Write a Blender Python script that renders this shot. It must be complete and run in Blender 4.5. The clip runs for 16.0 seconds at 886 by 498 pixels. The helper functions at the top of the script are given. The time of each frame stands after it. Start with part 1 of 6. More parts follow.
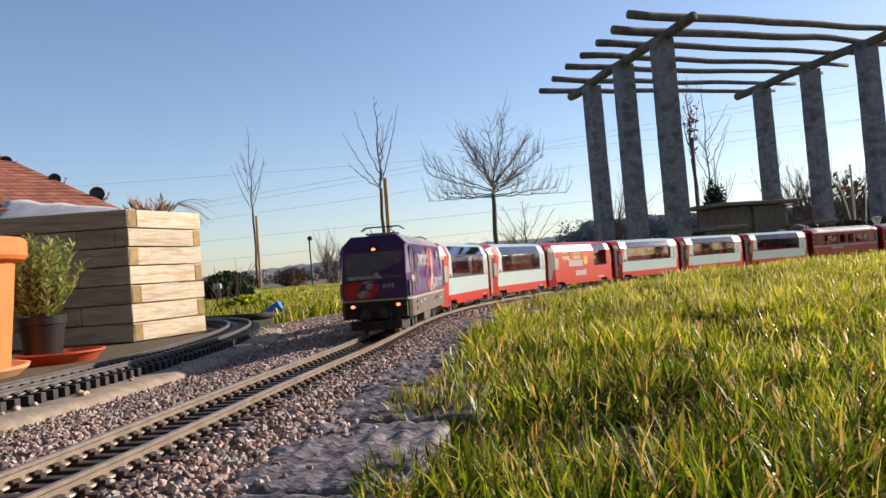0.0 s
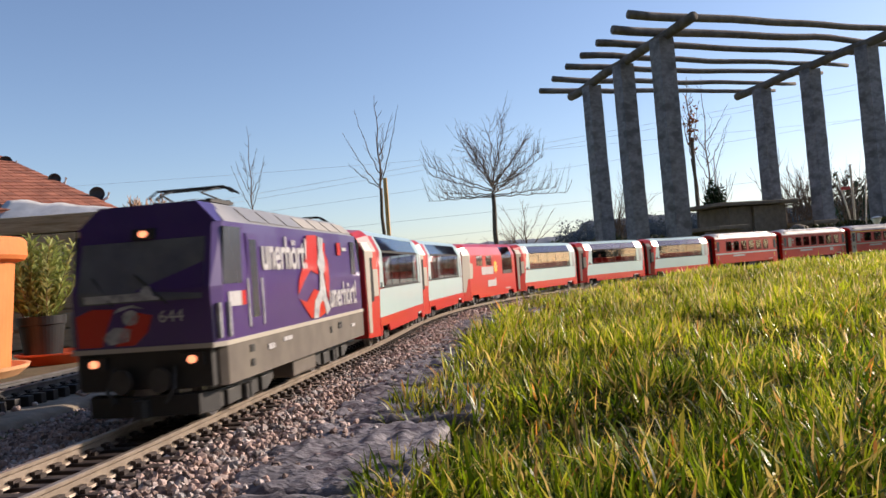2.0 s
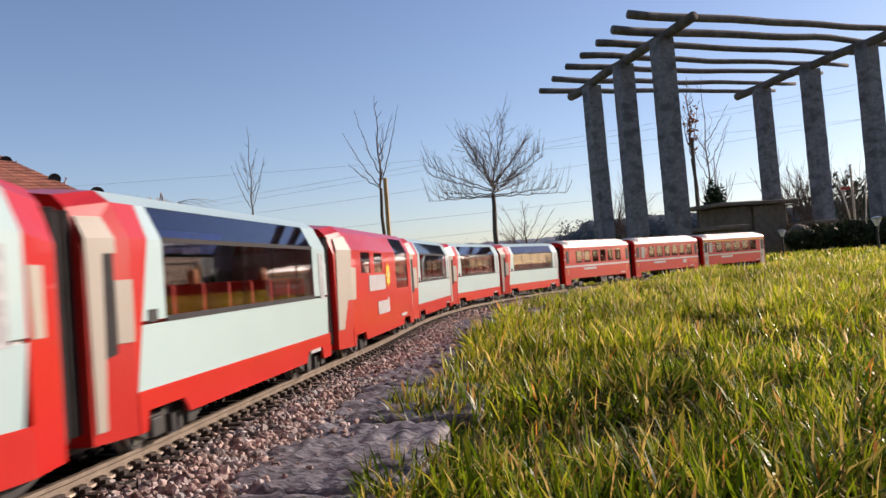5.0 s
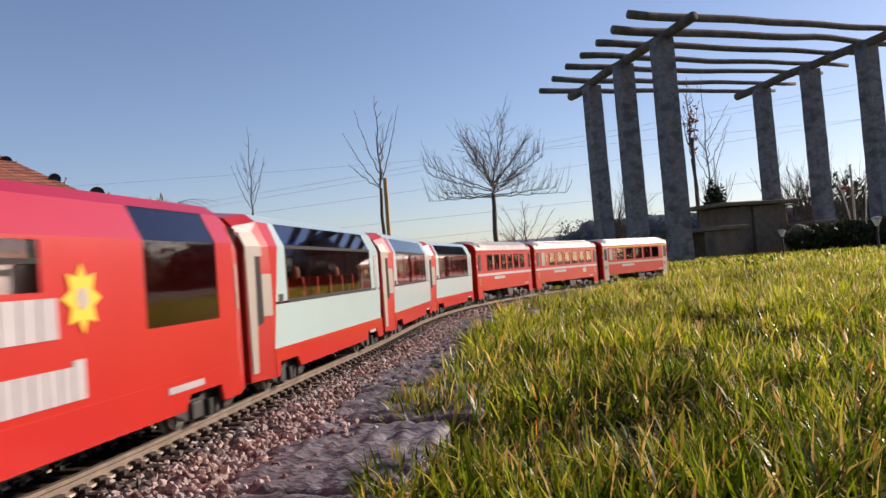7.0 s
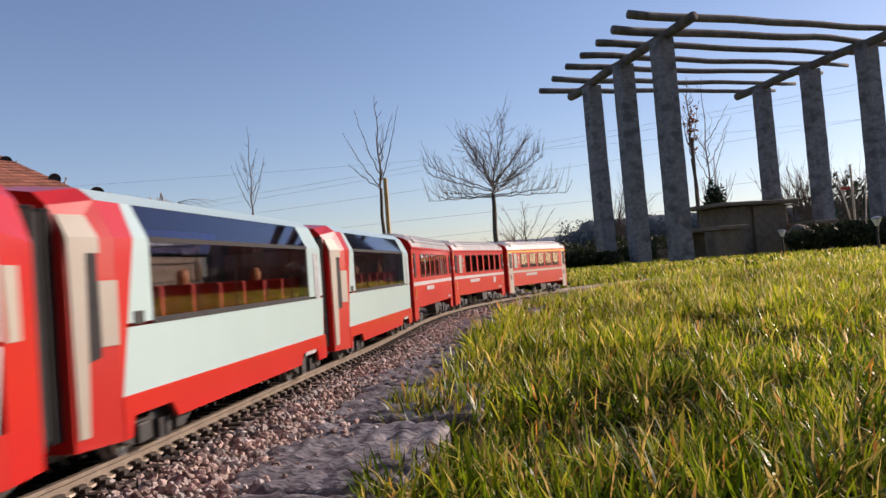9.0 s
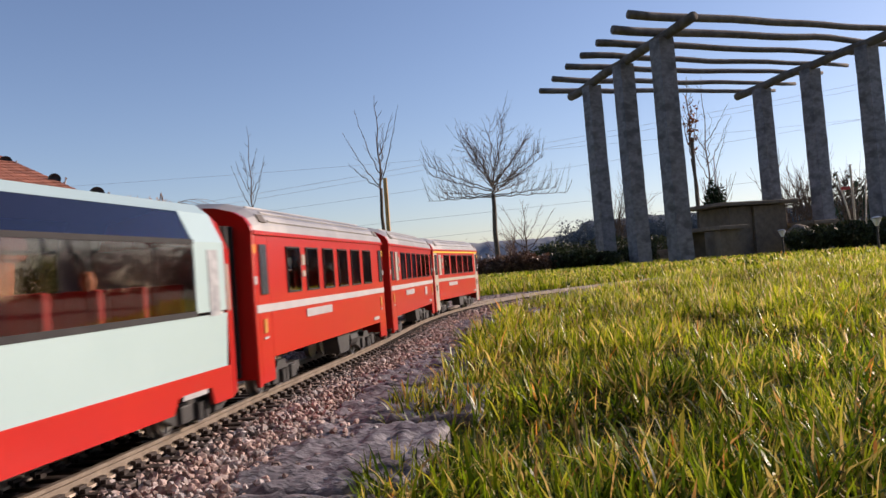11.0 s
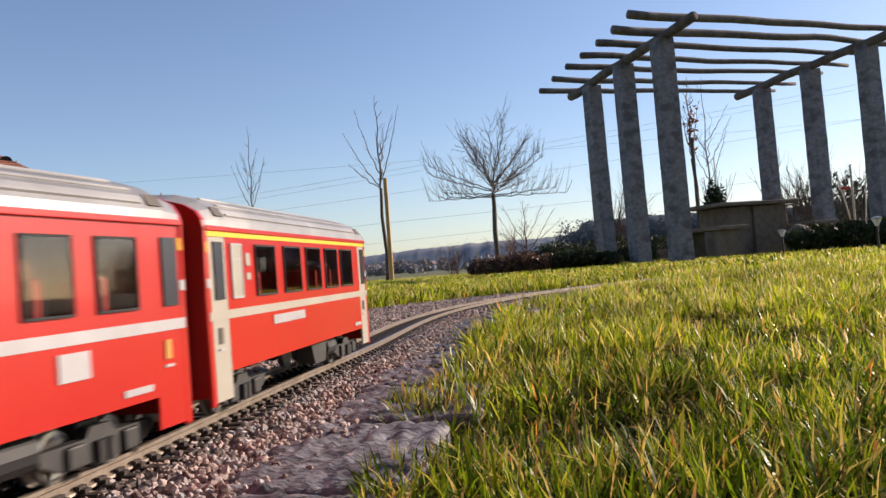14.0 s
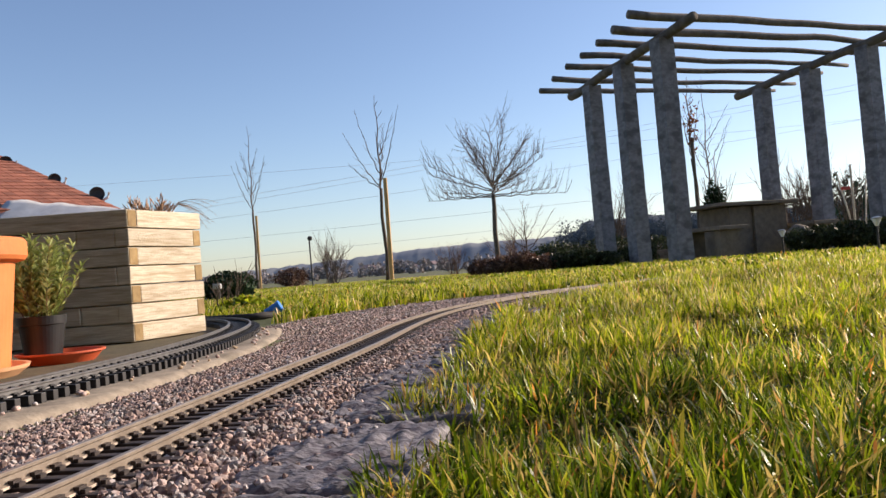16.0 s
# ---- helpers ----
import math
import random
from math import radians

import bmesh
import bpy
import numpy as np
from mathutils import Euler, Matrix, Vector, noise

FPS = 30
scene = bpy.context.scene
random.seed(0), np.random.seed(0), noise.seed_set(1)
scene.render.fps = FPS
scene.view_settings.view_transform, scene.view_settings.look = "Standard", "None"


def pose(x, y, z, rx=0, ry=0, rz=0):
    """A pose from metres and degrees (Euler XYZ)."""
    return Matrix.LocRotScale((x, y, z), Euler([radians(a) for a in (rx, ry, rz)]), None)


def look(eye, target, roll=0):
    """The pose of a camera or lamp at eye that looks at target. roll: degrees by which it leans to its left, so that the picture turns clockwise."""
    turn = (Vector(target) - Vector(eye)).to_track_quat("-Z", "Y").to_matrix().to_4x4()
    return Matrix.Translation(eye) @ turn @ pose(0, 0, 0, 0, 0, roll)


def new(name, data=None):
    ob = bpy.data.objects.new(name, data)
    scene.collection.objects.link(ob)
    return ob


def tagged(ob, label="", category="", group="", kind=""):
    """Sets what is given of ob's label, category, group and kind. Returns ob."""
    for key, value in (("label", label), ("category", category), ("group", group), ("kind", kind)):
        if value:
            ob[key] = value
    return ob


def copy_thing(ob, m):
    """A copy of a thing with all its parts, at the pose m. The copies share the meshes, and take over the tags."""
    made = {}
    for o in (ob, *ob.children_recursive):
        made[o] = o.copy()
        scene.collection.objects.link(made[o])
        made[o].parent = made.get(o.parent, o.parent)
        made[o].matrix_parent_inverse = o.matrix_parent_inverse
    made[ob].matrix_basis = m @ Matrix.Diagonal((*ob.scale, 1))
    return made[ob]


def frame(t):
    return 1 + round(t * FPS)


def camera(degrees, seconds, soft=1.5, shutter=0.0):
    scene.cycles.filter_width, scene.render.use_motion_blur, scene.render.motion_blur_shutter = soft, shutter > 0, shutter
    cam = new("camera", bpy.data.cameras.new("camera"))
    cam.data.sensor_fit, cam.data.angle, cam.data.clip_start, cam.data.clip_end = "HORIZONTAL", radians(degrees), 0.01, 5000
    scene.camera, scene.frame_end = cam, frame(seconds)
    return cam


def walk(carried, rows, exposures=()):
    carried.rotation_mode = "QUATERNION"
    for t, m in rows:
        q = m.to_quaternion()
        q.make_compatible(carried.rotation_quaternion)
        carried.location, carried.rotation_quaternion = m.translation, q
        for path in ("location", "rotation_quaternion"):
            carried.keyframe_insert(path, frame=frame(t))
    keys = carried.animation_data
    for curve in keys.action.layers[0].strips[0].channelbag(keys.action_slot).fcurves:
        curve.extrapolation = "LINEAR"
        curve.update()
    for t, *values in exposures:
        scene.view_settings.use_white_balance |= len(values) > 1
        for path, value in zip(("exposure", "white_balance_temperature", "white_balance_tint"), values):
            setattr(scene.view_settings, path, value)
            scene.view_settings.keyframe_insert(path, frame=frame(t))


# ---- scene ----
# A garden railway seen from a camera lying beside the track; the camera stands still.
cam = camera(56.8, 16.0, soft=1.5, shutter=0.6)
CAM = pose(0, 0, 0.104, 91.463, 0, 0) @ pose(0, 0, 0, 0, 0, -4.223)
walk(cam, [(0.0, CAM), (16.0, CAM)],
     exposures=[(0.0, 0.42, 7000, 19), (3.0, 0.40, 7000, 20), (6.5, 0.15, 7000, 25), (12.5, 0.18, 7000, 24), (14.0, 0.37, 7000, 20), (16.0, 0.46, 7000, 19)])

# ---- light ----
SUN_AZ, SUN_EL = radians(24), radians(22)      # azimuth from +x towards +y
SUN_DIR = Vector((math.cos(SUN_AZ) * math.cos(SUN_EL), math.sin(SUN_AZ) * math.cos(SUN_EL), math.sin(SUN_EL)))
world = bpy.data.worlds.new("sky")
scene.world = world
world.use_nodes = True
wn, wl = world.node_tree.nodes, world.node_tree.links
wn.clear()
sky = wn.new("ShaderNodeTexSky")
sky.sky_type = "NISHITA"
sky.sun_disc = False
sky.sun_elevation = SUN_EL
sky.sun_rotation = math.pi / 2 - SUN_AZ
sky.altitude = 500
sky.air_density, sky.dust_density, sky.ozone_density = 1.0, 0.8, 3.6
bg = wn.new("ShaderNodeBackground")
bg.inputs["Strength"].default_value = 0.128
wl.new(sky.outputs[0], bg.inputs["Color"])
wl.new(bg.outputs[0], wn.new("ShaderNodeOutputWorld").inputs["Surface"])
sun_data = bpy.data.lights.new("sun", "SUN")
sun_data.energy, sun_data.angle, sun_data.color = 5.0, radians(0.6), (1.0, 0.90, 0.76)
sun = new("sun", sun_data)
sun.matrix_basis = look(SUN_DIR * 50, (0, 0, 0))

# ---- materials ----
def material(name, c1, c2=None, rough=0.6, metal=0.0, scale=20.0, bump=0.0, bscale=None, coat=0.0, stretch=None, vary=0.0, island=0.0,
             spots=None, spot_scale=4.0, spec=0.5):
    """Two-colour noise material; vary: brightness spread between objects, island: between loose pieces; spots: a third colour in patches."""
    m = bpy.data.materials.new(name)
    m.use_nodes = True
    n, l = m.node_tree.nodes, m.node_tree.links
    b = n["Principled BSDF"]
    b.inputs["Roughness"].default_value, b.inputs["Metallic"].default_value = rough, metal
    b.inputs["Coat Weight"].default_value = coat
    b.inputs["Specular IOR Level"].default_value = spec
    tc = n.new("ShaderNodeTexCoord")
    src = tc.outputs["Object"]
    if stretch:
        mp = n.new("ShaderNodeMapping")
        mp.inputs["Scale"].default_value = stretch
        l.new(src, mp.inputs["Vector"])
        src = mp.outputs["Vector"]
    t = n.new("ShaderNodeTexNoise")
    t.inputs["Scale"].default_value, t.inputs["Detail"].default_value, t.inputs["Roughness"].default_value = scale, 6.0, 0.6
    l.new(src, t.inputs["Vector"])
    ramp = n.new("ShaderNodeValToRGB")
    ramp.color_ramp.elements[0].position, ramp.color_ramp.elements[1].position = 0.32, 0.68
    ramp.color_ramp.elements[0].color = (*c1, 1)
    ramp.color_ramp.elements[1].color = (*(c2 or tuple(min(1, v * 1.18 + 0.004) for v in c1)), 1)
    l.new(t.outputs["Fac"], ramp.inputs["Fac"])
    col = ramp.outputs["Color"]
    if spots:
        t3 = n.new("ShaderNodeTexNoise")
        t3.inputs["Scale"].default_value, t3.inputs["Detail"].default_value = spot_scale, 4.0
        l.new(src, t3.inputs["Vector"])
        r3 = n.new("ShaderNodeValToRGB")
        r3.color_ramp.elements[0].position, r3.color_ramp.elements[1].position = 0.5, 0.66
        l.new(t3.outputs["Fac"], r3.inputs["Fac"])
        mx = n.new("ShaderNodeMix")
        mx.data_type = "RGBA"
        l.new(r3.outputs["Color"], mx.inputs["Factor"])
        l.new(col, mx.inputs[6])
        mx.inputs[7].default_value = (*spots, 1)
        col = mx.outputs[2]
    if vary or island:
        hs = n.new("ShaderNodeHueSaturation")
        rng = n.new("ShaderNodeMapRange")
        w = vary or island
        rng.inputs["To Min"].default_value, rng.inputs["To Max"].default_value = 1 - w, 1 + w
        if vary:
            l.new(n.new("ShaderNodeObjectInfo").outputs["Random"], rng.inputs["Value"])
        else:
            l.new(n.new("ShaderNodeNewGeometry").outputs["Random Per Island"], rng.inputs["Value"])
        l.new(rng.outputs["Result"], hs.inputs["Value"])
        l.new(col, hs.inputs["Color"])
        col = hs.outputs["Color"]
    l.new(col, b.inputs["Base Color"])
    if bump:
        t2 = n.new("ShaderNodeTexNoise")
        t2.inputs["Scale"].default_value, t2.inputs["Detail"].default_value = bscale or scale * 3, 5.0
        l.new(src, t2.inputs["Vector"])
        bp = n.new("ShaderNodeBump")
        bp.inputs["Strength"].default_value, bp.inputs["Distance"].default_value = bump, 0.02 / max(1.0, (bscale or scale * 3) / 20)
        l.new(t2.outputs["Fac"], bp.inputs["Height"])
        l.new(bp.outputs["Normal"], b.inputs["Normal"])
    return m


def glass_material(name, tint, gloss, clear):
    """Tinted pane: see-through, with a mirror-like sheen that grows towards grazing views; gloss: its strength seen head-on."""
    m = bpy.data.materials.new(name)
    m.use_nodes = True
    n, l = m.node_tree.nodes, m.node_tree.links
    n.remove(n["Principled BSDF"])
    out = n["Material Output"]
    tr, gl, mx, lw = n.new("ShaderNodeBsdfTransparent"), n.new("ShaderNodeBsdfGlossy"), n.new("ShaderNodeMixShader"), n.new("ShaderNodeLayerWeight")
    lw.inputs["Blend"].default_value = 0.5
    power, sheen = n.new("ShaderNodeMath"), n.new("ShaderNodeMapRange")
    power.operation = "POWER"
    power.inputs[1].default_value = 4.0
    sheen.inputs["To Min"].default_value, sheen.inputs["To Max"].default_value = gloss, 0.9
    tr.inputs["Color"].default_value = (*(v * clear for v in tint), 1)
    gl.inputs["Roughness"].default_value = 0.03
    l.new(lw.outputs["Facing"], power.inputs[0])
    l.new(power.outputs[0], sheen.inputs["Value"])
    l.new(sheen.outputs["Result"], mx.inputs[0])
    l.new(tr.outputs[0], mx.inputs[1])
    l.new(gl.outputs[0], mx.inputs[2])
    l.new(mx.outputs[0], out.inputs["Surface"])
    return m


def glow(name, colour, strength):
    m = bpy.data.materials.new(name)
    m.use_nodes = True
    b = m.node_tree.nodes["Principled BSDF"]
    b.inputs["Base Color"].default_value = (*colour, 1)
    b.inputs["Emission Color"].default_value = (*colour, 1)
    b.inputs["Emission Strength"].default_value = strength
    return m


def leaf_material(name, stops, trans=0.45, rough=0.45, spec=0.18):
    """Blades and leaves: colour by loose piece, light passes through."""
    m = bpy.data.materials.new(name)
    m.use_nodes = True
    n, l = m.node_tree.nodes, m.node_tree.links
    b, out = n["Principled BSDF"], n["Material Output"]
    geo = n.new("ShaderNodeNewGeometry")
    ramp = n.new("ShaderNodeValToRGB")
    els = ramp.color_ramp.elements
    while len(els) < len(stops):
        els.new(0.5)
    for e, (p, c) in zip(els, stops):
        e.position, e.color = p, (*c, 1)
    l.new(geo.outputs["Random Per Island"], ramp.inputs["Fac"])
    tc, t = n.new("ShaderNodeTexCoord"), n.new("ShaderNodeTexNoise")
    t.inputs["Scale"].default_value, t.inputs["Detail"].default_value = 5.0, 4.0
    l.new(tc.outputs["Object"], t.inputs["Vector"])
    hs, rng = n.new("ShaderNodeHueSaturation"), n.new("ShaderNodeMapRange")
    rng.inputs["From Min"].default_value, rng.inputs["From Max"].default_value = 0.3, 0.7
    rng.inputs["To Min"].default_value, rng.inputs["To Max"].default_value = 0.55, 1.58
    l.new(t.outputs["Fac"], rng.inputs["Value"])
    l.new(rng.outputs["Result"], hs.inputs["Value"])
    l.new(ramp.outputs["Color"], hs.inputs["Color"])
    l.new(hs.outputs["Color"], b.inputs["Base Color"])
    b.inputs["Roughness"].default_value = rough
    b.inputs["Specular IOR Level"].default_value = spec
    tl, mx = n.new("ShaderNodeBsdfTranslucent"), n.new("ShaderNodeMixShader")
    l.new(hs.outputs["Color"], tl.inputs["Color"])
    mx.inputs[0].default_value = trans
    l.new(b.outputs[0], mx.inputs[1])
    l.new(tl.outputs[0], mx.inputs[2])
    l.new(mx.outputs[0], out.inputs["Surface"])
    return m


M_SOIL = material("soil", (0.07, 0.055, 0.03), (0.12, 0.10, 0.05), 0.95, scale=30, bump=0.6, bscale=120)
M_MEADOW = material("meadow", (0.06, 0.07, 0.018), (0.12, 0.13, 0.035), 0.95, scale=0.8, bump=0.5, bscale=60, spots=(0.13, 0.11, 0.05), spot_scale=0.3)
M_GRIT = material("grit", (0.10, 0.085, 0.08), (0.2, 0.165, 0.155), 0.95, scale=160, bump=0.8, bscale=300)
M_STONE = material("gravel_stone", (0.20, 0.13, 0.108), (0.47, 0.35, 0.30), 0.85, scale=240, bump=0.4, bscale=500, island=0.62, spots=(0.36, 0.335, 0.32), spot_scale=60)
M_SLAB = material("slate_slab", (0.020, 0.017, 0.020), (0.30, 0.275, 0.285), 0.6, scale=130, bump=1.0, bscale=240, stretch=(1, 2.2, 1), vary=0.12, spots=(0.045, 0.03, 0.036), spot_scale=40)
M_CONCRETE = material("kerb_concrete", (0.21, 0.17, 0.125), (0.36, 0.30, 0.225), 0.9, scale=40, bump=0.5, bscale=150, spots=(0.17, 0.14, 0.10), spot_scale=9)
M_BRASS = material("weathered_brass", (0.25, 0.20, 0.155), (0.38, 0.315, 0.25), 0.42, metal=0.5, scale=60, bump=0.1, stretch=(1, 1, 1))
M_RAIL2 = material("dull_rail", (0.10, 0.095, 0.09), (0.18, 0.175, 0.17), 0.5, metal=0.4, scale=60)
M_TIE = material("brown_plastic_tie", (0.022, 0.014, 0.011), (0.045, 0.03, 0.024), 0.6, scale=120, bump=0.15, vary=0.2)
M_TIE2 = material("black_plastic_tie", (0.014, 0.013, 0.013), (0.03, 0.028, 0.027), 0.6, scale=120, vary=0.2)
M_RED = material("red_paint", (0.47, 0.012, 0.008), (0.51, 0.016, 0.010), 0.32, scale=14, coat=0.25)
M_DKRED = material("magenta_red_roof", (0.40, 0.009, 0.032), (0.46, 0.012, 0.040), 0.35, scale=14, coat=0.2)
M_WHITE = material("mint_white_paint", (0.375, 0.515, 0.515), (0.405, 0.545, 0.545), 0.3, scale=10, coat=0.25)
M_CREAM = material("cream_paint", (0.37, 0.335, 0.275), (0.41, 0.375, 0.315), 0.45, scale=18)
M_SILVER = material("silver_roof", (0.25, 0.245, 0.24), (0.33, 0.325, 0.32), 0.42, metal=0.3, scale=22, spots=(0.45, 0.43, 0.40), spot_scale=10)
M_YELLOW = material("yellow_paint", (0.85, 0.50, 0.03), (0.88, 0.54, 0.05), 0.4, scale=20)
M_PURPLE = material("deep_purple_paint", (0.050, 0.018, 0.125), (0.062, 0.024, 0.145), 0.3, scale=12, coat=0.3)
M_GREYF = material("warm_grey_frame", (0.085, 0.069, 0.054), (0.12, 0.10, 0.08), 0.6, scale=40, spots=(0.13, 0.11, 0.085), spot_scale=20)
M_DARK = material("dark_underframe", (0.011, 0.0105, 0.0105), (0.022, 0.021, 0.02), 0.6, scale=60)
M_BOGIE = material("bogie_grey", (0.022, 0.021, 0.02), (0.045, 0.043, 0.04), 0.6, scale=60)
M_RUBBER = material("black_rubber", (0.010, 0.009, 0.010), (0.022, 0.02, 0.02), 0.8, scale=60)
M_AMBER = material("dull_amber", (0.50, 0.23, 0.04), (0.58, 0.29, 0.06), 0.5, scale=40)
M_FROST = material("frosted_pane", (0.36, 0.34, 0.28), (0.43, 0.41, 0.34), 0.35, scale=30)
M_STEEL = material("bare_steel", (0.42, 0.41, 0.40), (0.55, 0.54, 0.52), 0.35, metal=0.9, scale=40)
M_SEAT = material("red_seat", (0.50, 0.03, 0.02), (0.60, 0.05, 0.03), 0.7, scale=40)
M_FIGURE_HEAD = material("orange_headrest", (0.52, 0.20, 0.08), (0.62, 0.28, 0.13), 0.7, scale=40)
M_INNER = material("cabin_lining", (0.66, 0.63, 0.60), (0.74, 0.71, 0.68), 0.8, scale=30)
M_GREYART = material("silver_grey_art", (0.20, 0.21, 0.22), (0.46, 0.47, 0.48), 0.5, scale=160)
M_LETTER = material("white_lettering", (0.39, 0.38, 0.385), (0.46, 0.45, 0.455), 0.45, scale=40)
M_WOOD = material("pale_timber", (0.46, 0.37, 0.24), (0.72, 0.635, 0.49), 0.7, scale=7, bump=0.35, bscale=16, stretch=(3, 3, 42), vary=0.14, spots=(0.42, 0.32, 0.20), spot_scale=2.2)
M_WOODEND = material("end_grain", (0.24, 0.15, 0.055), (0.36, 0.24, 0.10), 0.8, scale=60, bump=0.3, vary=0.2)
M_LOG = material("weathered_log", (0.10, 0.085, 0.07), (0.20, 0.175, 0.15), 0.9, scale=10, bump=0.7, bscale=50, vary=0.15)
M_PILLAR = material("grey_stone_pillar", (0.15, 0.152, 0.168), (0.27, 0.27, 0.29), 0.9, scale=16, bump=0.5, bscale=60, stretch=(1, 1, 1.6), vary=0.08, spots=(0.115, 0.113, 0.12), spot_scale=6)
# Kept dark so the added house behind the camera bounces little light.
M_CLAD = material("dark_cladding", (0.05, 0.038, 0.028), (0.09, 0.07, 0.05), 0.8, scale=6)
M_TABLE = material("garden_concrete", (0.15, 0.12, 0.09), (0.23, 0.19, 0.145), 0.9, scale=12, bump=0.4, bscale=80)
M_BARK = material("bark", (0.075, 0.055, 0.04), (0.15, 0.12, 0.09), 0.9, scale=30, bump=0.6, bscale=90)
M_TWIG = material("twig", (0.10, 0.07, 0.052), (0.18, 0.13, 0.098), 0.9, scale=20)
M_STAKE = material("tree_stake", (0.45, 0.26, 0.09), (0.62, 0.40, 0.17), 0.75, scale=12, bump=0.2, stretch=(8, 8, 1))
M_TERRA = material("terracotta", (0.62, 0.17, 0.04), (0.72, 0.23, 0.065), 0.7, scale=9, bump=0.12, bscale=90)
M_TERRA2 = material("terracotta_pale", (0.66, 0.33, 0.16), (0.74, 0.42, 0.22), 0.8, scale=14)
M_SAUCER = material("red_plastic_saucer", (0.55, 0.085, 0.025), (0.62, 0.11, 0.04), 0.5, scale=14)
M_POT = material("black_plastic_pot", (0.009, 0.009, 0.010), (0.018, 0.018, 0.019), 0.45, scale=20)
M_TILE = material("roof_tile", (0.24, 0.075, 0.04), (0.36, 0.13, 0.075), 0.85, scale=3, vary=0.25)
M_WALL = material("house_render", (0.62, 0.58, 0.52), (0.68, 0.64, 0.58), 0.9, scale=4, bump=0.2)
M_SHEET = material("grey_plastic_sheet", (0.42, 0.42, 0.42), (0.58, 0.58, 0.57), 0.5, scale=3)
M_WIRE = material("power_line", (0.52, 0.55, 0.60), (0.58, 0.61, 0.66), 0.6, scale=5)
M_BLUE = material("bright_blue_plastic", (0.01, 0.17, 0.60), (0.02, 0.23, 0.70), 0.35, scale=20)
M_HEDGE = leaf_material("dark_hedge", [(0.0, (0.018, 0.027, 0.012)), (0.6, (0.045, 0.06, 0.024)), (1.0, (0.085, 0.10, 0.045))], 0.2)
M_HEDGEB = leaf_material("brown_hedge", [(0.0, (0.09, 0.045, 0.03)), (0.6, (0.19, 0.105, 0.07)), (1.0, (0.30, 0.19, 0.13))], 0.2)
M_GRASS = leaf_material("grass", [(0.0, (0.035, 0.06, 0.004)), (0.28, (0.16, 0.225, 0.008)), (0.56, (0.37, 0.43, 0.016)), (0.77, (0.56, 0.51, 0.05)), (0.90, (0.72, 0.56, 0.18)), (0.97, (0.72, 0.50, 0.22)), (1.0, (0.72, 0.25, 0.03))], 0.48, 0.38, 0.3)
# Fresh green near the camera, darkened partly to paint in its self-shade.
M_GRASS_NEAR = leaf_material("fresh_grass", [(0.0, (0.018, 0.042, 0.003)), (0.28, (0.085, 0.145, 0.006)), (0.58, (0.25, 0.335, 0.012)), (0.76, (0.45, 0.42, 0.035)), (0.88, (0.64, 0.49, 0.13)), (0.96, (0.68, 0.45, 0.17)), (1.0, (0.78, 0.26, 0.03))], 0.45, 0.36, 0.3)
# Dry yellow blades farther off, also paler to paint in backlight.
M_GRASS_DRY_PALE = leaf_material("yellowed_grass", [(0.0, (0.07, 0.11, 0.006)), (0.28, (0.28, 0.36, 0.013)), (0.54, (0.48, 0.50, 0.03)), (0.76, (0.64, 0.55, 0.11)), (0.93, (0.74, 0.60, 0.32)), (1.0, (0.70, 0.32, 0.07))], 0.48, 0.40, 0.25)
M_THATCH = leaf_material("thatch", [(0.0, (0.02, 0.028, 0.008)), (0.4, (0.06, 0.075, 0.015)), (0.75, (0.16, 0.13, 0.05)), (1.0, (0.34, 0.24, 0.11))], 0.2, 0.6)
M_ROSE = leaf_material("rosemary", [(0.0, (0.17, 0.21, 0.06)), (0.5, (0.36, 0.42, 0.12)), (1.0, (0.60, 0.62, 0.27))], 0.42)
M_CONIF = leaf_material("conifer_needles", [(0.0, (0.012, 0.028, 0.012)), (1.0, (0.04, 0.07, 0.03))], 0.15)
M_REDLEAF = leaf_material("dry_red_leaves", [(0.0, (0.10, 0.03, 0.015)), (0.6, (0.22, 0.08, 0.035)), (1.0, (0.36, 0.17, 0.08))], 0.3)
# Distance haze is painted into these hill and village colours.
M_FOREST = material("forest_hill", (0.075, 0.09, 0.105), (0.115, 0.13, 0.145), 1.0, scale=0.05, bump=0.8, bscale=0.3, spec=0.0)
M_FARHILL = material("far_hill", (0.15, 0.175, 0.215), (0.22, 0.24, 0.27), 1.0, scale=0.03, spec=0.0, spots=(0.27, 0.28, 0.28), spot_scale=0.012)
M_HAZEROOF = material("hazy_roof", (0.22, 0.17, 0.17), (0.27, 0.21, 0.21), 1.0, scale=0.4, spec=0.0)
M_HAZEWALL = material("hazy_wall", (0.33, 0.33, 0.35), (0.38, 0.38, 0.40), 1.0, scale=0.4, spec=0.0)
M_DRYTWIG = material("dry_tan_twig", (0.30, 0.17, 0.10), (0.48, 0.32, 0.21), 0.9, scale=60)
M_WALLSTONE = material("garden_wall_stone", (0.16, 0.12, 0.09), (0.27, 0.21, 0.16), 0.9, scale=8, bump=0.5, bscale=40, vary=0.15)
# The far trees and spruces carry haze in their leaf colours too.
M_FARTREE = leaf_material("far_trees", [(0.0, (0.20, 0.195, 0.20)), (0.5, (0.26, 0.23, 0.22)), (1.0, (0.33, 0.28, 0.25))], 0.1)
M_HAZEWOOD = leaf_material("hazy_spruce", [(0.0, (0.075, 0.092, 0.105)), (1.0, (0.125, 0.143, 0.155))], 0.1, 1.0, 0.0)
M_PANE = glass_material("tinted_pane", (0.74, 0.72, 0.74), 0.06, 1.0)
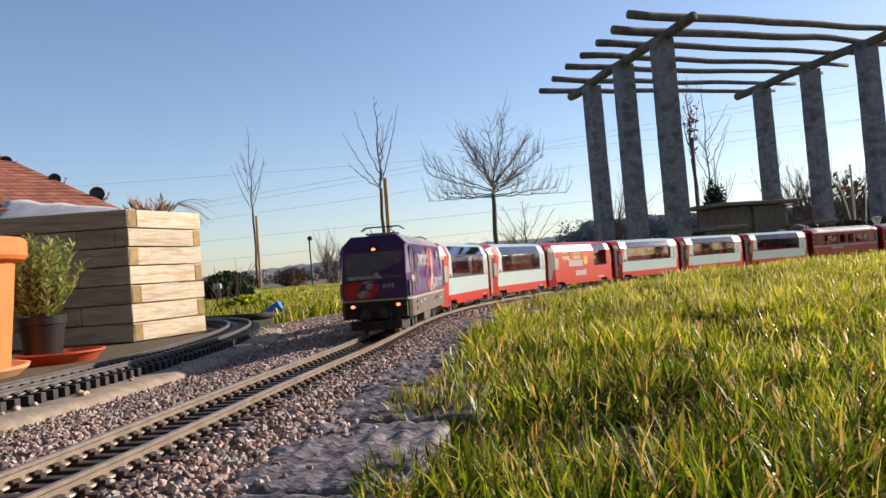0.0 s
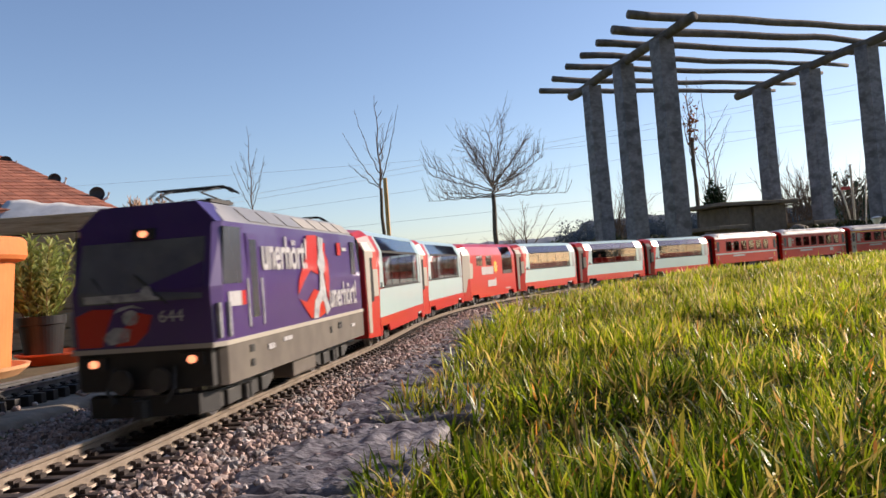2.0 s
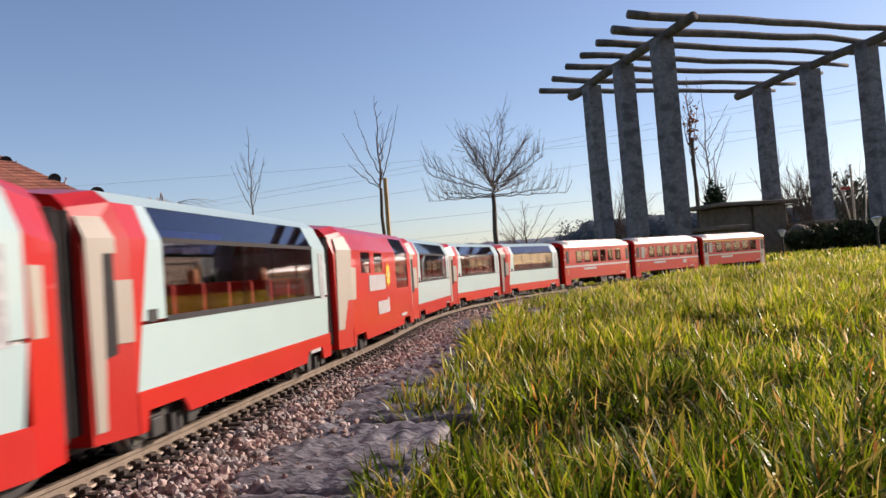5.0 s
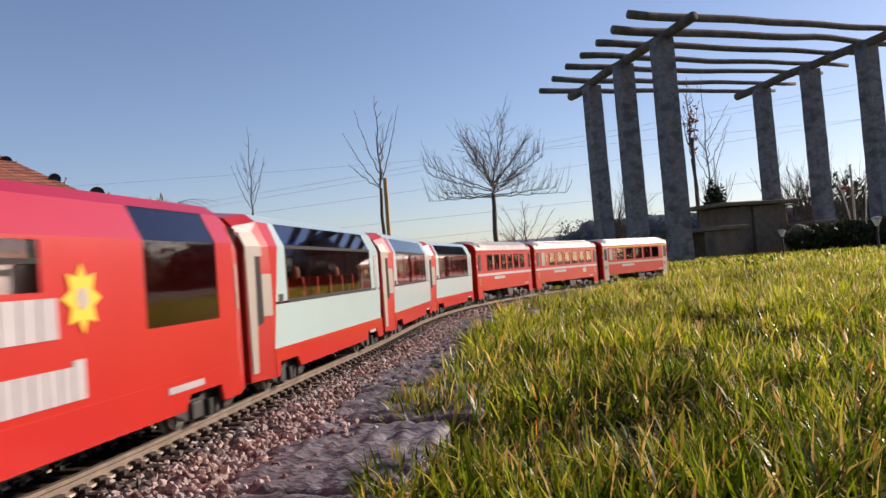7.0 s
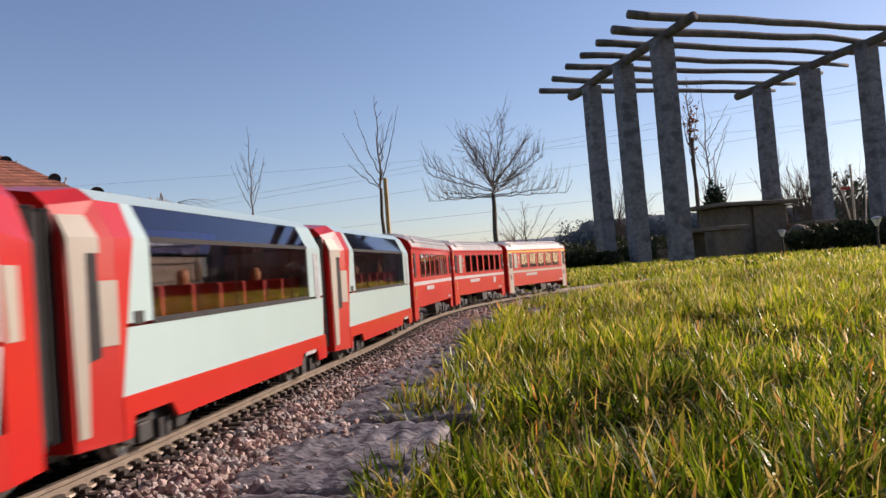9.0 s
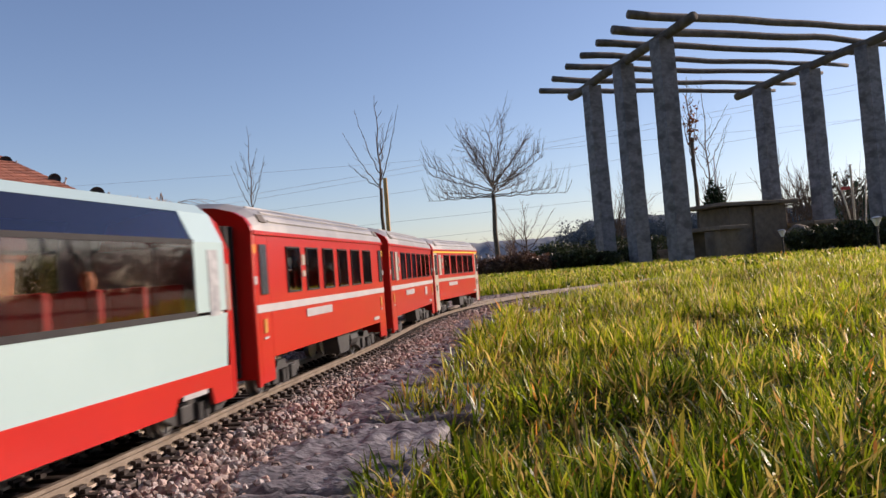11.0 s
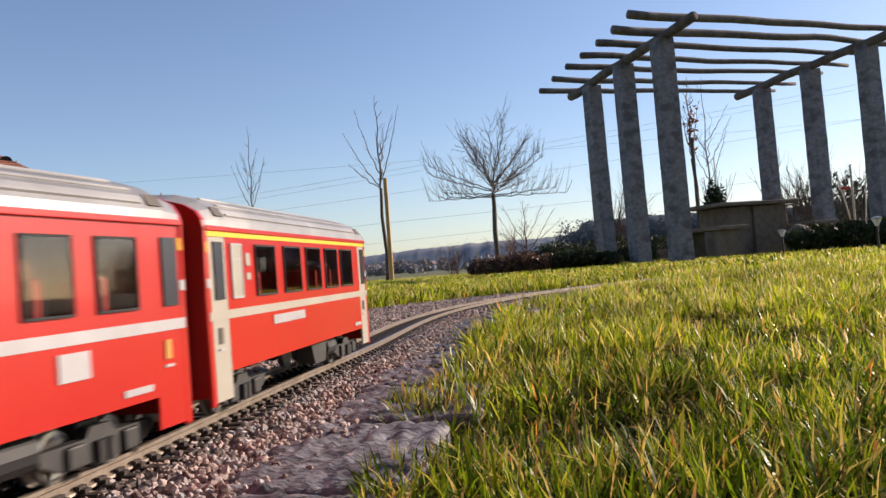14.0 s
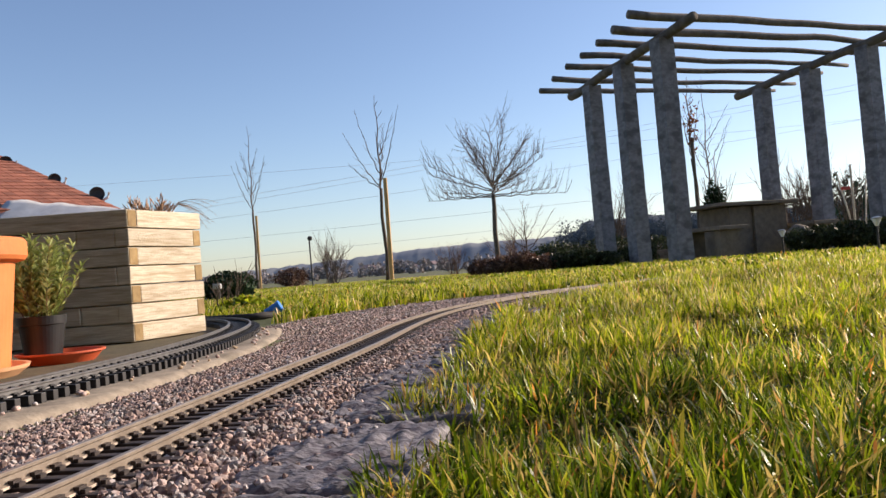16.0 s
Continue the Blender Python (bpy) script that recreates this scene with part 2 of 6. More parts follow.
M_ROOFPANE = glass_material("blue_roof_pane", (0.40, 0.43, 0.70), 0.07, 1.0)
M_LAMP = glow("warm_headlamp", (1.0, 0.34, 0.17), 1.3)
M_PEBBLE = material("tan_pebble", (0.50, 0.34, 0.20), (0.62, 0.46, 0.30), 0.7, scale=60, vary=0.2)
M_SOLAR = glow("lantern_glass", (0.85, 0.86, 0.85), 0.0)


# ---- mesh helpers ----
def finish(bm, name, mat, smooth=False):
    me = bpy.data.meshes.new(name)
    bmesh.ops.recalc_face_normals(bm, faces=bm.faces)
    bm.to_mesh(me)
    bm.free()
    me.materials.append(mat)
    if smooth:
        for p in me.polygons:
            p.use_smooth = True
    return me


def part(name, bm, mat, parent, label="", smooth=False):
    ob = new(name, finish(bm, name, mat, smooth))
    ob.parent = parent
    return tagged(ob, label) if label else ob


def thing(name, label, category, group="", m=None, kind=""):
    ob = new(name)
    ob.empty_display_size = 0.05
    if m is not None:
        ob.matrix_basis = m
    return tagged(ob, label, category, group, kind)


def solid(name, bm, mat, label, category="", kind="", group="", smooth=False):
    return tagged(new(name, finish(bm, name, mat, smooth)), label, category, group, kind)


def B():
    return bmesh.new()


def box(bm, x0, x1, y0, y1, z0, z1, bevel=0.0):
    vs = [bm.verts.new((x, y, z)) for x in (x0, x1) for y in (y0, y1) for z in (z0, z1)]
    fs = [bm.faces.new([vs[i] for i in f]) for f in ((0, 1, 3, 2), (4, 6, 7, 5), (0, 4, 5, 1), (2, 3, 7, 6), (0, 2, 6, 4), (1, 5, 7, 3))]
    if bevel:
        es = list({e for f in fs for e in f.edges})
        bmesh.ops.bevel(bm, geom=es, offset=bevel, segments=2, profile=0.5, affect="EDGES")
    return bm


def tube(bm, pts, radii, n=8, cap=True):
    """A tapered tube along points."""
    rings = []
    pts = [Vector(p) for p in pts]
    for i, p in enumerate(pts):
        d = (pts[min(i + 1, len(pts) - 1)] - pts[max(i - 1, 0)]).normalized()
        a = d.orthogonal().normalized() if abs(d.z) > 0.9 else d.cross(Vector((0, 0, 1))).normalized()
        b = d.cross(a)
        r = radii[i] if isinstance(radii, (list, tuple)) else radii
        rings.append([bm.verts.new(p + a * r * math.cos(k * 2 * math.pi / n) + b * r * math.sin(k * 2 * math.pi / n)) for k in range(n)])
    for r0, r1 in zip(rings, rings[1:]):
        for k in range(n):
            bm.faces.new((r0[k], r0[(k + 1) % n], r1[(k + 1) % n], r1[k]))
    if cap:
        bm.faces.new(rings[0][::-1])
        bm.faces.new(rings[-1])
    return bm


def lathe(bm, prof, n=40, at=(0, 0, 0)):
    """Turned shape from (radius, height) points."""
    rings = [[bm.verts.new((at[0] + r * math.cos(k * 2 * math.pi / n), at[1] + r * math.sin(k * 2 * math.pi / n), at[2] + z)) for k in range(n)] for r, z in prof]
    for r0, r1 in zip(rings, rings[1:]):
        for k in range(n):
            bm.faces.new((r0[k], r0[(k + 1) % n], r1[(k + 1) % n], r1[k]))
    bm.faces.new(rings[0][::-1])
    bm.faces.new(rings[-1])
    return bm


def extrude(bm, poly, f0, f1):
    """A solid between two placings (functions of a 2d point) of one polygon."""
    a, b = [bm.verts.new(f0(*p)) for p in poly], [bm.verts.new(f1(*p)) for p in poly]
    n = len(poly)
    bm.faces.new(a)
    bm.faces.new(b[::-1])
    for i in range(n):
        bm.faces.new((a[i], b[i], b[(i + 1) % n], a[(i + 1) % n]))
    return bm


def along(bm, poly, y0, y1):
    """Extrude an (x, z) polygon along y."""
    return extrude(bm, poly, lambda x, z: (x, y0, z), lambda x, z: (x, y1, z))


def sideways(bm, poly, x0, x1):
    """Extrude a (y, z) polygon along x."""
    return extrude(bm, poly, lambda y, z: (x0, y, z), lambda y, z: (x1, y, z))


def fast_mesh(name, verts, faces, mat, smooth=False):
    me = bpy.data.meshes.new(name)
    verts, faces = np.asarray(verts, np.float32), np.asarray(faces, np.int32)
    k = faces.shape[1]
    me.vertices.add(len(verts))
    me.vertices.foreach_set("co", verts.ravel())
    me.loops.add(faces.size)
    me.loops.foreach_set("vertex_index", faces.ravel())
    me.polygons.add(len(faces))
    me.polygons.foreach_set("loop_start", np.arange(0, faces.size, k, dtype=np.int32))
    me.polygons.foreach_set("use_smooth", np.full(len(faces), smooth))
    me.update(calc_edges=True)
    me.materials.append(mat)
    return me


# ---- the line of the track: arcs by curvature, s runs away from the camera ----
DS = 0.01
S_TAB = np.arange(-6.5, 7.5, DS)
K_TAB = np.interp(S_TAB + 0.37, np.concatenate([[-0.6], np.arange(14) * 0.4]), [0.0, -0.46, -0.6711, 0.2087, -0.2329, 0.2623, 0.4521, 0.3683, 0.507, 0.229, 0.1997, 0.2706, 0.245, 0.2787, 0.2786])
TH_TAB = np.concatenate([[0], np.cumsum(K_TAB[:-1] * DS)])
TH_TAB += 0.4584 - np.interp(-0.37, S_TAB, TH_TAB)
X_TAB = np.concatenate([[0], np.cumsum(np.sin(TH_TAB[:-1]) * DS)])
Y_TAB = np.concatenate([[0], np.cumsum(np.cos(TH_TAB[:-1]) * DS)])
X_TAB += -0.3824 - np.interp(-0.37, S_TAB, X_TAB)
Y_TAB += -0.1072 - np.interp(-0.37, S_TAB, Y_TAB)
RAIL_TOP = 0.016
GAUGE = 0.0487


def line(s, off=0.0):
    """Place on the line, moved off metres to its right as it runs away."""
    x, y, th = np.interp(s, S_TAB, X_TAB), np.interp(s, S_TAB, Y_TAB), np.interp(s, S_TAB, TH_TAB)
    return x + off * np.cos(th), y - off * np.sin(th), th


def rail_mesh(bm, place, s0, s1, step, off, zt):
    """A rail with foot, web and head along a line."""
    prof = [(-0.0042, 0), (0.0042, 0), (0.0038, 0.0013), (0.0011, 0.0022), (0.0011, 0.0058), (0.0021, 0.0068), (0.0021, 0.0082), (0.0017, 0.0086), (-0.0017, 0.0086),
            (-0.0021, 0.0082), (-0.0021, 0.0068), (-0.0011, 0.0058), (-0.0011, 0.0022), (-0.0038, 0.0013)]
    last = None
    for s in np.arange(s0, s1 + step / 2, step):
        ring = []
        for dx, z in prof:
            x, y, _ = place(s, off + dx)
            ring.append(bm.verts.new((x, y, zt - 0.0086 + z)))
        if last:
            for k in range(len(prof)):
                bm.faces.new((last[k], last[(k + 1) % len(prof)], ring[(k + 1) % len(prof)], ring[k]))
        else:
            bm.faces.new(ring)
        last = ring
    bm.faces.new(last[::-1])
    return bm


def tie_mesh(mat, deep=0.007):
    """A sleeper with its four rail chairs, lying along x, top of the sleeper at z = 0."""
    bm = B()
    box(bm, -0.046, 0.046, -0.0042, 0.0042, -deep, 0.0, 0.0006)
    for x in (-GAUGE / 2, GAUGE / 2):
        for d in (-1, 1):
            box(bm, x + d * 0.0036 - 0.0016, x + d * 0.0036 + 0.0016, -0.0033, 0.0033, 0.0, 0.0036)
            box(bm, x + d * 0.0062 - 0.0018, x + d * 0.0062 + 0.0018, -0.0026, 0.0026, 0.0, 0.0022)
    return finish(bm, "tie", mat)


# ---- ground, beds, kerb ----
rng = np.random.default_rng(5)


def ground_sheet():
    bm = B()
    bmesh.ops.create_grid(bm, x_segments=60, y_segments=60, size=1.0)
    for v in bm.verts:
        r = max(abs(v.co.x), abs(v.co.y))
        k = 8 * r + 2900 * r ** 6
        v.co = Vector((v.co.x / max(r, 1e-6) * k, v.co.y / max(r, 1e-6) * k, -0.012))
        if 0 < k < 60:
            v.co.z += 0.004 * noise.noise((v.co.x * 0.6, v.co.y * 0.6, 1.0))
    return solid("ground", bm, M_MEADOW, "winter lawn and meadow ground reaching the horizon", kind="structure")


def strip(name, mat, s_list, lo, hi, z, label, n=5):
    """A sheet that follows the track between two offsets, with a skirt at its edges."""
    bm, last = B(), None
    for s in s_list:
        a, b = lo(s), hi(s)
        ring = []
        for i in range(n + 1):
            o = a + (b - a) * i / n
            x, y, _ = line(s, o)
            ring.append(bm.verts.new((x, y, z + bed(o) + 0.002 * noise.noise((x * 9, y * 9, 0)))))
        ring = [bm.verts.new((ring[0].co.x, ring[0].co.y, -0.03))] + ring + [bm.verts.new((ring[-1].co.x, ring[-1].co.y, -0.03))]
        if last:
            for k in range(len(ring) - 1):
                bm.faces.new((last[k], last[k + 1], ring[k + 1], ring[k]))
        last = ring
    return solid(name, bm, mat, label, kind="structure", smooth=True)


def bed(o):
    """Height of the gravel bed at an offset from the line: highest under the track."""
    return float(np.interp(o, [-0.30, -0.20, -0.09, 0.07, 0.12], [-0.012, -0.011, 0.0055, 0.0055, 0.003]))


def far_edge(s):
    return -float(np.interp(s, [-6, 0.5, 1.0, 1.35, 1.5, 2.0, 2.3, 2.7, 3.1, 3.6, 7], [0.24, 0.235, 0.24, 0.26, 0.50, 0.60, 0.66, 0.62, 0.5, 0.28, 0.22]))


def near_edge(s):
    return 0.092 + 0.012 * math.sin(s * 9) + 0.006 * math.sin(s * 23)


ground_sheet()
strip("gravel_bed", M_GRIT, np.arange(-6.2, 7.2, 0.05), far_edge, lambda s: 0.12, -0.003, "fine grit under the pink gravel of the track bed", 14)

# second track, on a concrete bed, by curvature
S2 = np.arange(-1.5, 3.2, DS)
K2 = np.interp(S2, [0, 1.1, 1.5, 2.0], [-0.33, -0.36, -0.8, -1.6])
T2 = np.concatenate([[0], np.cumsum(K2[:-1] * DS)])
T2 += 0.26 - np.interp(0, S2, T2)
X2 = np.concatenate([[0], np.cumsum(np.sin(T2[:-1]) * DS)])
Y2 = np.concatenate([[0], np.cumsum(np.cos(T2[:-1]) * DS)])
X2 += -0.53 - np.interp(0, S2, X2)
Y2 += 0.60 - np.interp(0, S2, Y2)


def line2(s, off=0.0):
    x, y, th = np.interp(s, S2, X2), np.interp(s, S2, Y2), np.interp(s, S2, T2)
    return x + off * np.cos(th), y - off * np.sin(th), th


def kerb():
    bm, last = B(), None
    for s in np.arange(-0.5, 1.36, 0.02):
        ring = []
        for o, z in ((-0.055, -0.03), (-0.055, -0.004), (0.084, -0.003), (0.094, -0.007), (0.098, -0.03)):
            wob = 0.004 * noise.noise((s * 12, o * 30, 2.0)) if o > 0.05 else 0
            x, y, _ = line2(s, o + wob)
            ring.append(bm.verts.new((x, y, z + (0.0015 * noise.noise((s * 20, o * 40, 0)) if z > -0.02 else 0))))
        if last:
            for k in range(4):
                bm.faces.new((last[k], last[k + 1], ring[k + 1], ring[k]))
        else:
            bm.faces.new(ring)
        last = ring
    bm.faces.new(last[::-1])
    return solid("kerb", bm, M_CONCRETE, "worn concrete bed and kerb under the side track", kind="structure", smooth=True)


kerb()


# ---- rolling stock; y forward, x to the right, z = 0 on the rail ----
def bogie(parent, y, wheel_r=0.0125, half=0.030, mat=None):
    bm, y_at, y = B(), y, 0.0
    for sx in (-1, 1):
        sideways(bm, [(y - half - 0.014, 0.013), (y - half, 0.007), (y + half, 0.007), (y + half + 0.014, 0.013), (y + half + 0.014, 0.019), (y + 0.012, 0.019), (y + 0.008, 0.024), (y - 0.008, 0.024), (y - 0.012, 0.019),
                      (y - half - 0.014, 0.019)], sx * 0.032, sx * 0.038)
        for d in (-1, 1):
            box(bm, sx * 0.038 - 0.003, sx * 0.038 + 0.003, y + d * half * 0.72 - 0.006, y + d * half * 0.72 + 0.006, 0.007, 0.018, 0.001)
        for k in (-0.004, 0.004):
            tube(bm, [(sx * 0.0395, y + k, 0.006), (sx * 0.0395, y + k, 0.017)], 0.003, 8)
    box(bm, -0.03, 0.03, y - 0.008, y + 0.008, 0.016, 0.026)
    frame_part = part("bogie", bm, mat or M_BOGIE, parent, "grey side frame with springs")
    frame_part.location.y = y_at
    for d in (-1, 1):
        for sx in (-1, 1):
            bw = B()
            yy = y + d * half * 0.72
            lathe_x(bw, [(wheel_r + 0.0022, sx * 0.0205), (wheel_r + 0.0022, sx * 0.022), (wheel_r, sx * 0.0222), (wheel_r, sx * 0.027), (wheel_r * 0.8, sx * 0.0272), (wheel_r * 0.3, sx * 0.026)], 0.0, 0.0)
            for a in range(5):
                c, sn = math.cos(a * 1.2566), math.sin(a * 1.2566)
                tube(bw, [(sx * 0.0268, c * wheel_r * 0.2, sn * wheel_r * 0.2), (sx * 0.0268, c * wheel_r * 0.85, sn * wheel_r * 0.85)], 0.0012, 5)
            wh = part("wheel", bw, M_STEEL, frame_part, "bright steel wheel")
            wh.location = (0.0, yy, wheel_r)
    return frame_part


def lathe_x(bm, prof, y, z, n=20):
    rings = [[bm.verts.new((x, y + r * math.cos(k * 2 * math.pi / n), z + r * math.sin(k * 2 * math.pi / n))) for k in range(n)] for r, x in prof]
    for r0, r1 in zip(rings, rings[1:]):
        for k in range(n):
            bm.faces.new((r0[k], r0[(k + 1) % n], r1[(k + 1) % n], r1[k]))
    bm.faces.new(rings[0][::-1])
    bm.faces.new(rings[-1])


def coupler(parent, y, d):
    bm = B()
    box(bm, -0.004, 0.004, min(y, y + d * 0.014), max(y, y + d * 0.014), 0.012, 0.017, 0.001)
    tube(bm, [(0, y + d * 0.012, 0.008), (0, y + d * 0.012, 0.019)], 0.006, 10)
    part("coupler", bm, M_DARK, parent)


def bars(parent, x, y0, y1, z0, z1, n, mat, name="lettering", label="", shear=0.0, seed=1):
    """Lettering that cannot be read, as a row of plain blocks on the side at x."""
    r = random.Random(seed)
    bm = B()
    w = (y0 - y1) / n
    for i in range(n):
        a = y0 - i * w
        top = z1 + (shear if r.random() < 0.25 else 0)
        box(bm, x - 0.0005, x + 0.0005, a - w * 0.90, a, z0, top)
    return part(name, bm, mat, parent, label)


WIN_P = [(0.058, 0.067), (0.058, 0.112), (0.0465, 0.132)]


def shell_piece(bm, sx, y0, y1, pts, t=0.002):
    """A thick strip of the body side through profile points, from y0 to y1."""
    outer = [(sx * x, z) for x, z in pts]
    inner = [(sx * (x - t), z - (t * 0.3 if i == len(pts) - 1 else 0)) for i, (x, z) in enumerate(pts)]
    along(bm, outer + inner[::-1], y0, y1)


def pierced_wall(bm, sx, x, t, y0, y1, z0, z1, holes):
    """One thick wall from y1 to y0 (lower) with rectangular openings (y_hi, y_lo, z_lo, z_hi)."""
    ys = sorted({y0, y1} | {h[0] for h in holes} | {h[1] for h in holes})
    zs = sorted({z0, z1} | {h[2] for h in holes} | {h[3] for h in holes})
    cells = set()
    for i in range(len(ys) - 1):
        for j in range(len(zs) - 1):
            cy, cz = (ys[i] + ys[i + 1]) / 2, (zs[j] + zs[j + 1]) / 2
            if not any(h[1] < cy < h[0] and h[2] < cz < h[3] for h in holes):
                cells.add((i, j))
    made = {}

    def v(i, j, k):
        if (i, j, k) not in made:
            made[i, j, k] = bm.verts.new((sx * (x - t * k), ys[i], zs[j]))
        return made[i, j, k]
    for i, j in cells:
        for k in (0, 1):
            bm.faces.new((v(i, j, k), v(i + 1, j, k), v(i + 1, j + 1, k), v(i, j + 1, k)))
        for (di, dj), (a, b) in (((-1, 0), ((i, j), (i, j + 1))), ((1, 0), ((i + 1, j), (i + 1, j + 1))), ((0, -1), ((i, j), (i + 1, j))), ((0, 1), ((i, j + 1), (i + 1, j + 1)))):
            if (i + di, j + dj) not in cells:
                bm.faces.new((v(*a, 0), v(*b, 0), v(*b, 1), v(*a, 1)))
    return bm


def bellows(bm, y, d, deep):
    """A folded gangway: four frames one behind another, each a little smaller than the next fold."""
    # Wider than a real gangway: its black stands in for end-wall shade.
    for k in range(4):
        a, b = y + d * deep * k / 4, y + d * deep * (k + 0.8) / 4
        w = 0.040 - (0.002 if k % 2 else 0.0)
        box(bm, -w, w, min(a, b), max(a, b), 0.014 + (0.002 if k % 2 else 0), 0.126 - (0.002 if k % 2 else 0), 0.0008)
    box(bm, -0.036, 0.036, min(y, y + d * deep), max(y, y + d * deep), 0.018, 0.122)
    return bm


def front_module(root, mat, door_mat, y0=0.212, y1=0.2445, doors=True):
    """Tapered end with the entrance doors."""
    bm = B()
    prof = [(0.058, 0.008), (0.058, 0.112), (0.0465, 0.132), (0.036, 0.139), (0, 0.1425)]
    full = prof + [(-x, z) for x, z in prof[-2::-1]]
    k = 0.80
    extrude(bm, full, lambda x, z: (x, y0, z), lambda x, z: (x * k, y1, z - (0.004 if z > 0.1 else 0)))
    end = part("entrance_end", bm, mat, root)
    for sx in (-1, 1):
        def on(u, z, lift, sx=sx):
            y = y0 + (y1 - y0) * u
            xx = 0.058 * (1 - (1 - k) * u) + lift
            if z > 0.112:
                xx -= (z - 0.112) * 0.0115 / 0.020
            return (sx * xx, y, z)
        if not doors:
            d = B()
            extrude(d, [(0.62, 0.028), (0.98, 0.028), (0.86, 0.112), (0.0, 0.112), (0.0, 0.058), (0.30, 0.058)], lambda u, z: on(u, z, -0.0005), lambda u, z: on(u, z, 0.0012))
            extrude(d, [(0.0, 0.112), (0.86, 0.112), (0.70, 0.124), (0.0, 0.127)], lambda u, z: on(u, z, -0.0008), lambda u, z: on(u, z, 0.0014))
            part("white_cross", d, door_mat, root, "upright of a large white cross")
            continue
        d = B()
        for poly in ([(0.62, 0.104), (0.96, 0.104), (0.93, 0.014), (0.72, 0.014), (0.66, 0.050)],
                     [(0.34, 0.104), (0.97, 0.104), (0.97, 0.112), (0.34, 0.112)],
                     [(0.34, 0.112), (0.97, 0.112), (0.95, 0.1235), (0.40, 0.1235)]):
            extrude(d, poly, lambda u, z: on(u, z, -0.0003), lambda u, z: on(u, z, 0.0011))
        door = part("door", d, door_mat, root, "cream entrance door")
        w = B()
        extrude(w, [(0.40, 0.052), (0.64, 0.050), (0.62, 0.104), (0.40, 0.104)], lambda u, z: on(u, z, -0.0003), lambda u, z: on(u, z, 0.0008))
        part("door_window", w, M_RUBBER, door, "dark narrow door window")
        f = B()
        extrude(f, [(0.02, 0.057), (0.39, 0.057), (0.39, 0.090), (0.0, 0.090)], lambda u, z: on(u, z, -0.0003), lambda u, z: on(u, z, 0.0010))
        part("flag_patch", f, M_CREAM, root, "cream flag patch")
    g = B()
    bellows(g, y1, 1, 0.0125)
    part("gangway", g, M_RUBBER, root, "black gangway bellows widened over the shaded end")


def rear_frame(root, mat, y=-0.2445):
    """Tapered rear end with a cream flag patch on each side."""
    bm = B()
    prof = [(0.058, 0.008), (0.058, 0.112), (0.0465, 0.132), (0.036, 0.139), (0, 0.1425)]
    full = prof + [(-x, z) for x, z in prof[-2::-1]]
    extrude(bm, full, lambda x, z: (x, -0.212, z), lambda x, z: (x * 0.80, y, z - (0.004 if z > 0.1 else 0)))
    part("entrance_end", bm, mat, root)
    for sx in (-1, 1):
        def on(u, z, lift, sx=sx):
            return (sx * (0.058 * (1 - 0.2 * u) + lift), -0.212 + (y + 0.212) * u, z)
        bm = B()
        extrude(bm, [(0.14, 0.066), (0.52, 0.066), (0.52, 0.098), (0.06, 0.098)], lambda u, z: on(u, z, 0.0), lambda u, z: on(u, z, 0.0008))
        part("flag_patch", bm, M_CREAM, root, "cream flag patch")
    g = B()
    bellows(g, y, -1, 0.0125)
    part("gangway", g, M_RUBBER, root)


def skirt(root, mat, y_f=0.212, y_r=-0.212):
    for sx in (-1, 1):
        bm = B()
        sideways(bm, [(y_f, 0.008), (y_f, 0.030), (y_r, 0.030), (y_r, 0.008), (y_r + 0.030, 0.008), (y_r + 0.034, 0.019), (y_r + 0.082, 0.019), (y_r + 0.090, 0.010), (y_f - 0.068, 0.010), (y_f - 0.060, 0.019),
                      (y_f - 0.012, 0.019), (y_f - 0.008, 0.008)], sx * 0.0585, sx * 0.055)
        part("skirt", bm, mat, root, "red lower skirt")


def under(root, y_f=0.235):
    bm = B()
    box(bm, -0.046, 0.046, -0.235, y_f, 0.024, 0.030)
    box(bm, -0.036, 0.036, -0.09, 0.09, 0.008, 0.024, 0.002)
    part("underframe", bm, M_DARK, root)


def seats(root, y0, y1, n, z=0.044, mat=None):
    for i in range(n):
        y = y0 + (y1 - y0) * i / (n - 1)
        bm = B()
        for sx in (-1, 1):
            box(bm, sx * 0.031 - 0.014, sx * 0.031 + 0.014, y - 0.008, y + 0.010, z, z + 0.014, 0.002)
            box(bm, sx * 0.031 - 0.014, sx * 0.031 + 0.014, y - 0.012, y - 0.006, z + 0.006, z + 0.042, 0.002)
        row = part("seat_row", bm, mat or M_SEAT, root, "red seats")
        bm = B()
        for sx in (-1, 1):
            box(bm, sx * 0.031 - 0.013, sx * 0.031 + 0.013, y + 0.016, y + 0.028, z + 0.016, z + 0.018)
            box(bm, sx * 0.031 - 0.002, sx * 0.031 + 0.002, y + 0.020, y + 0.024, z, z + 0.016)
        part("folding_table", bm, M_LETTER, row, "pale table")
        # Plain orange knobs in place of the toy passengers' heads.
        if i % 3 == 1:
            bm = lathe(B(), [(0.001, z + 0.040), (0.0038, z + 0.0415), (0.0048, z + 0.046), (0.0036, z + 0.0505), (0.001, z + 0.052)], 9, (-0.036, y - 0.009, 0))
            part("headrest", bm, M_FIGURE_HEAD, row, "rounded orange knob standing for a toy passenger's head")


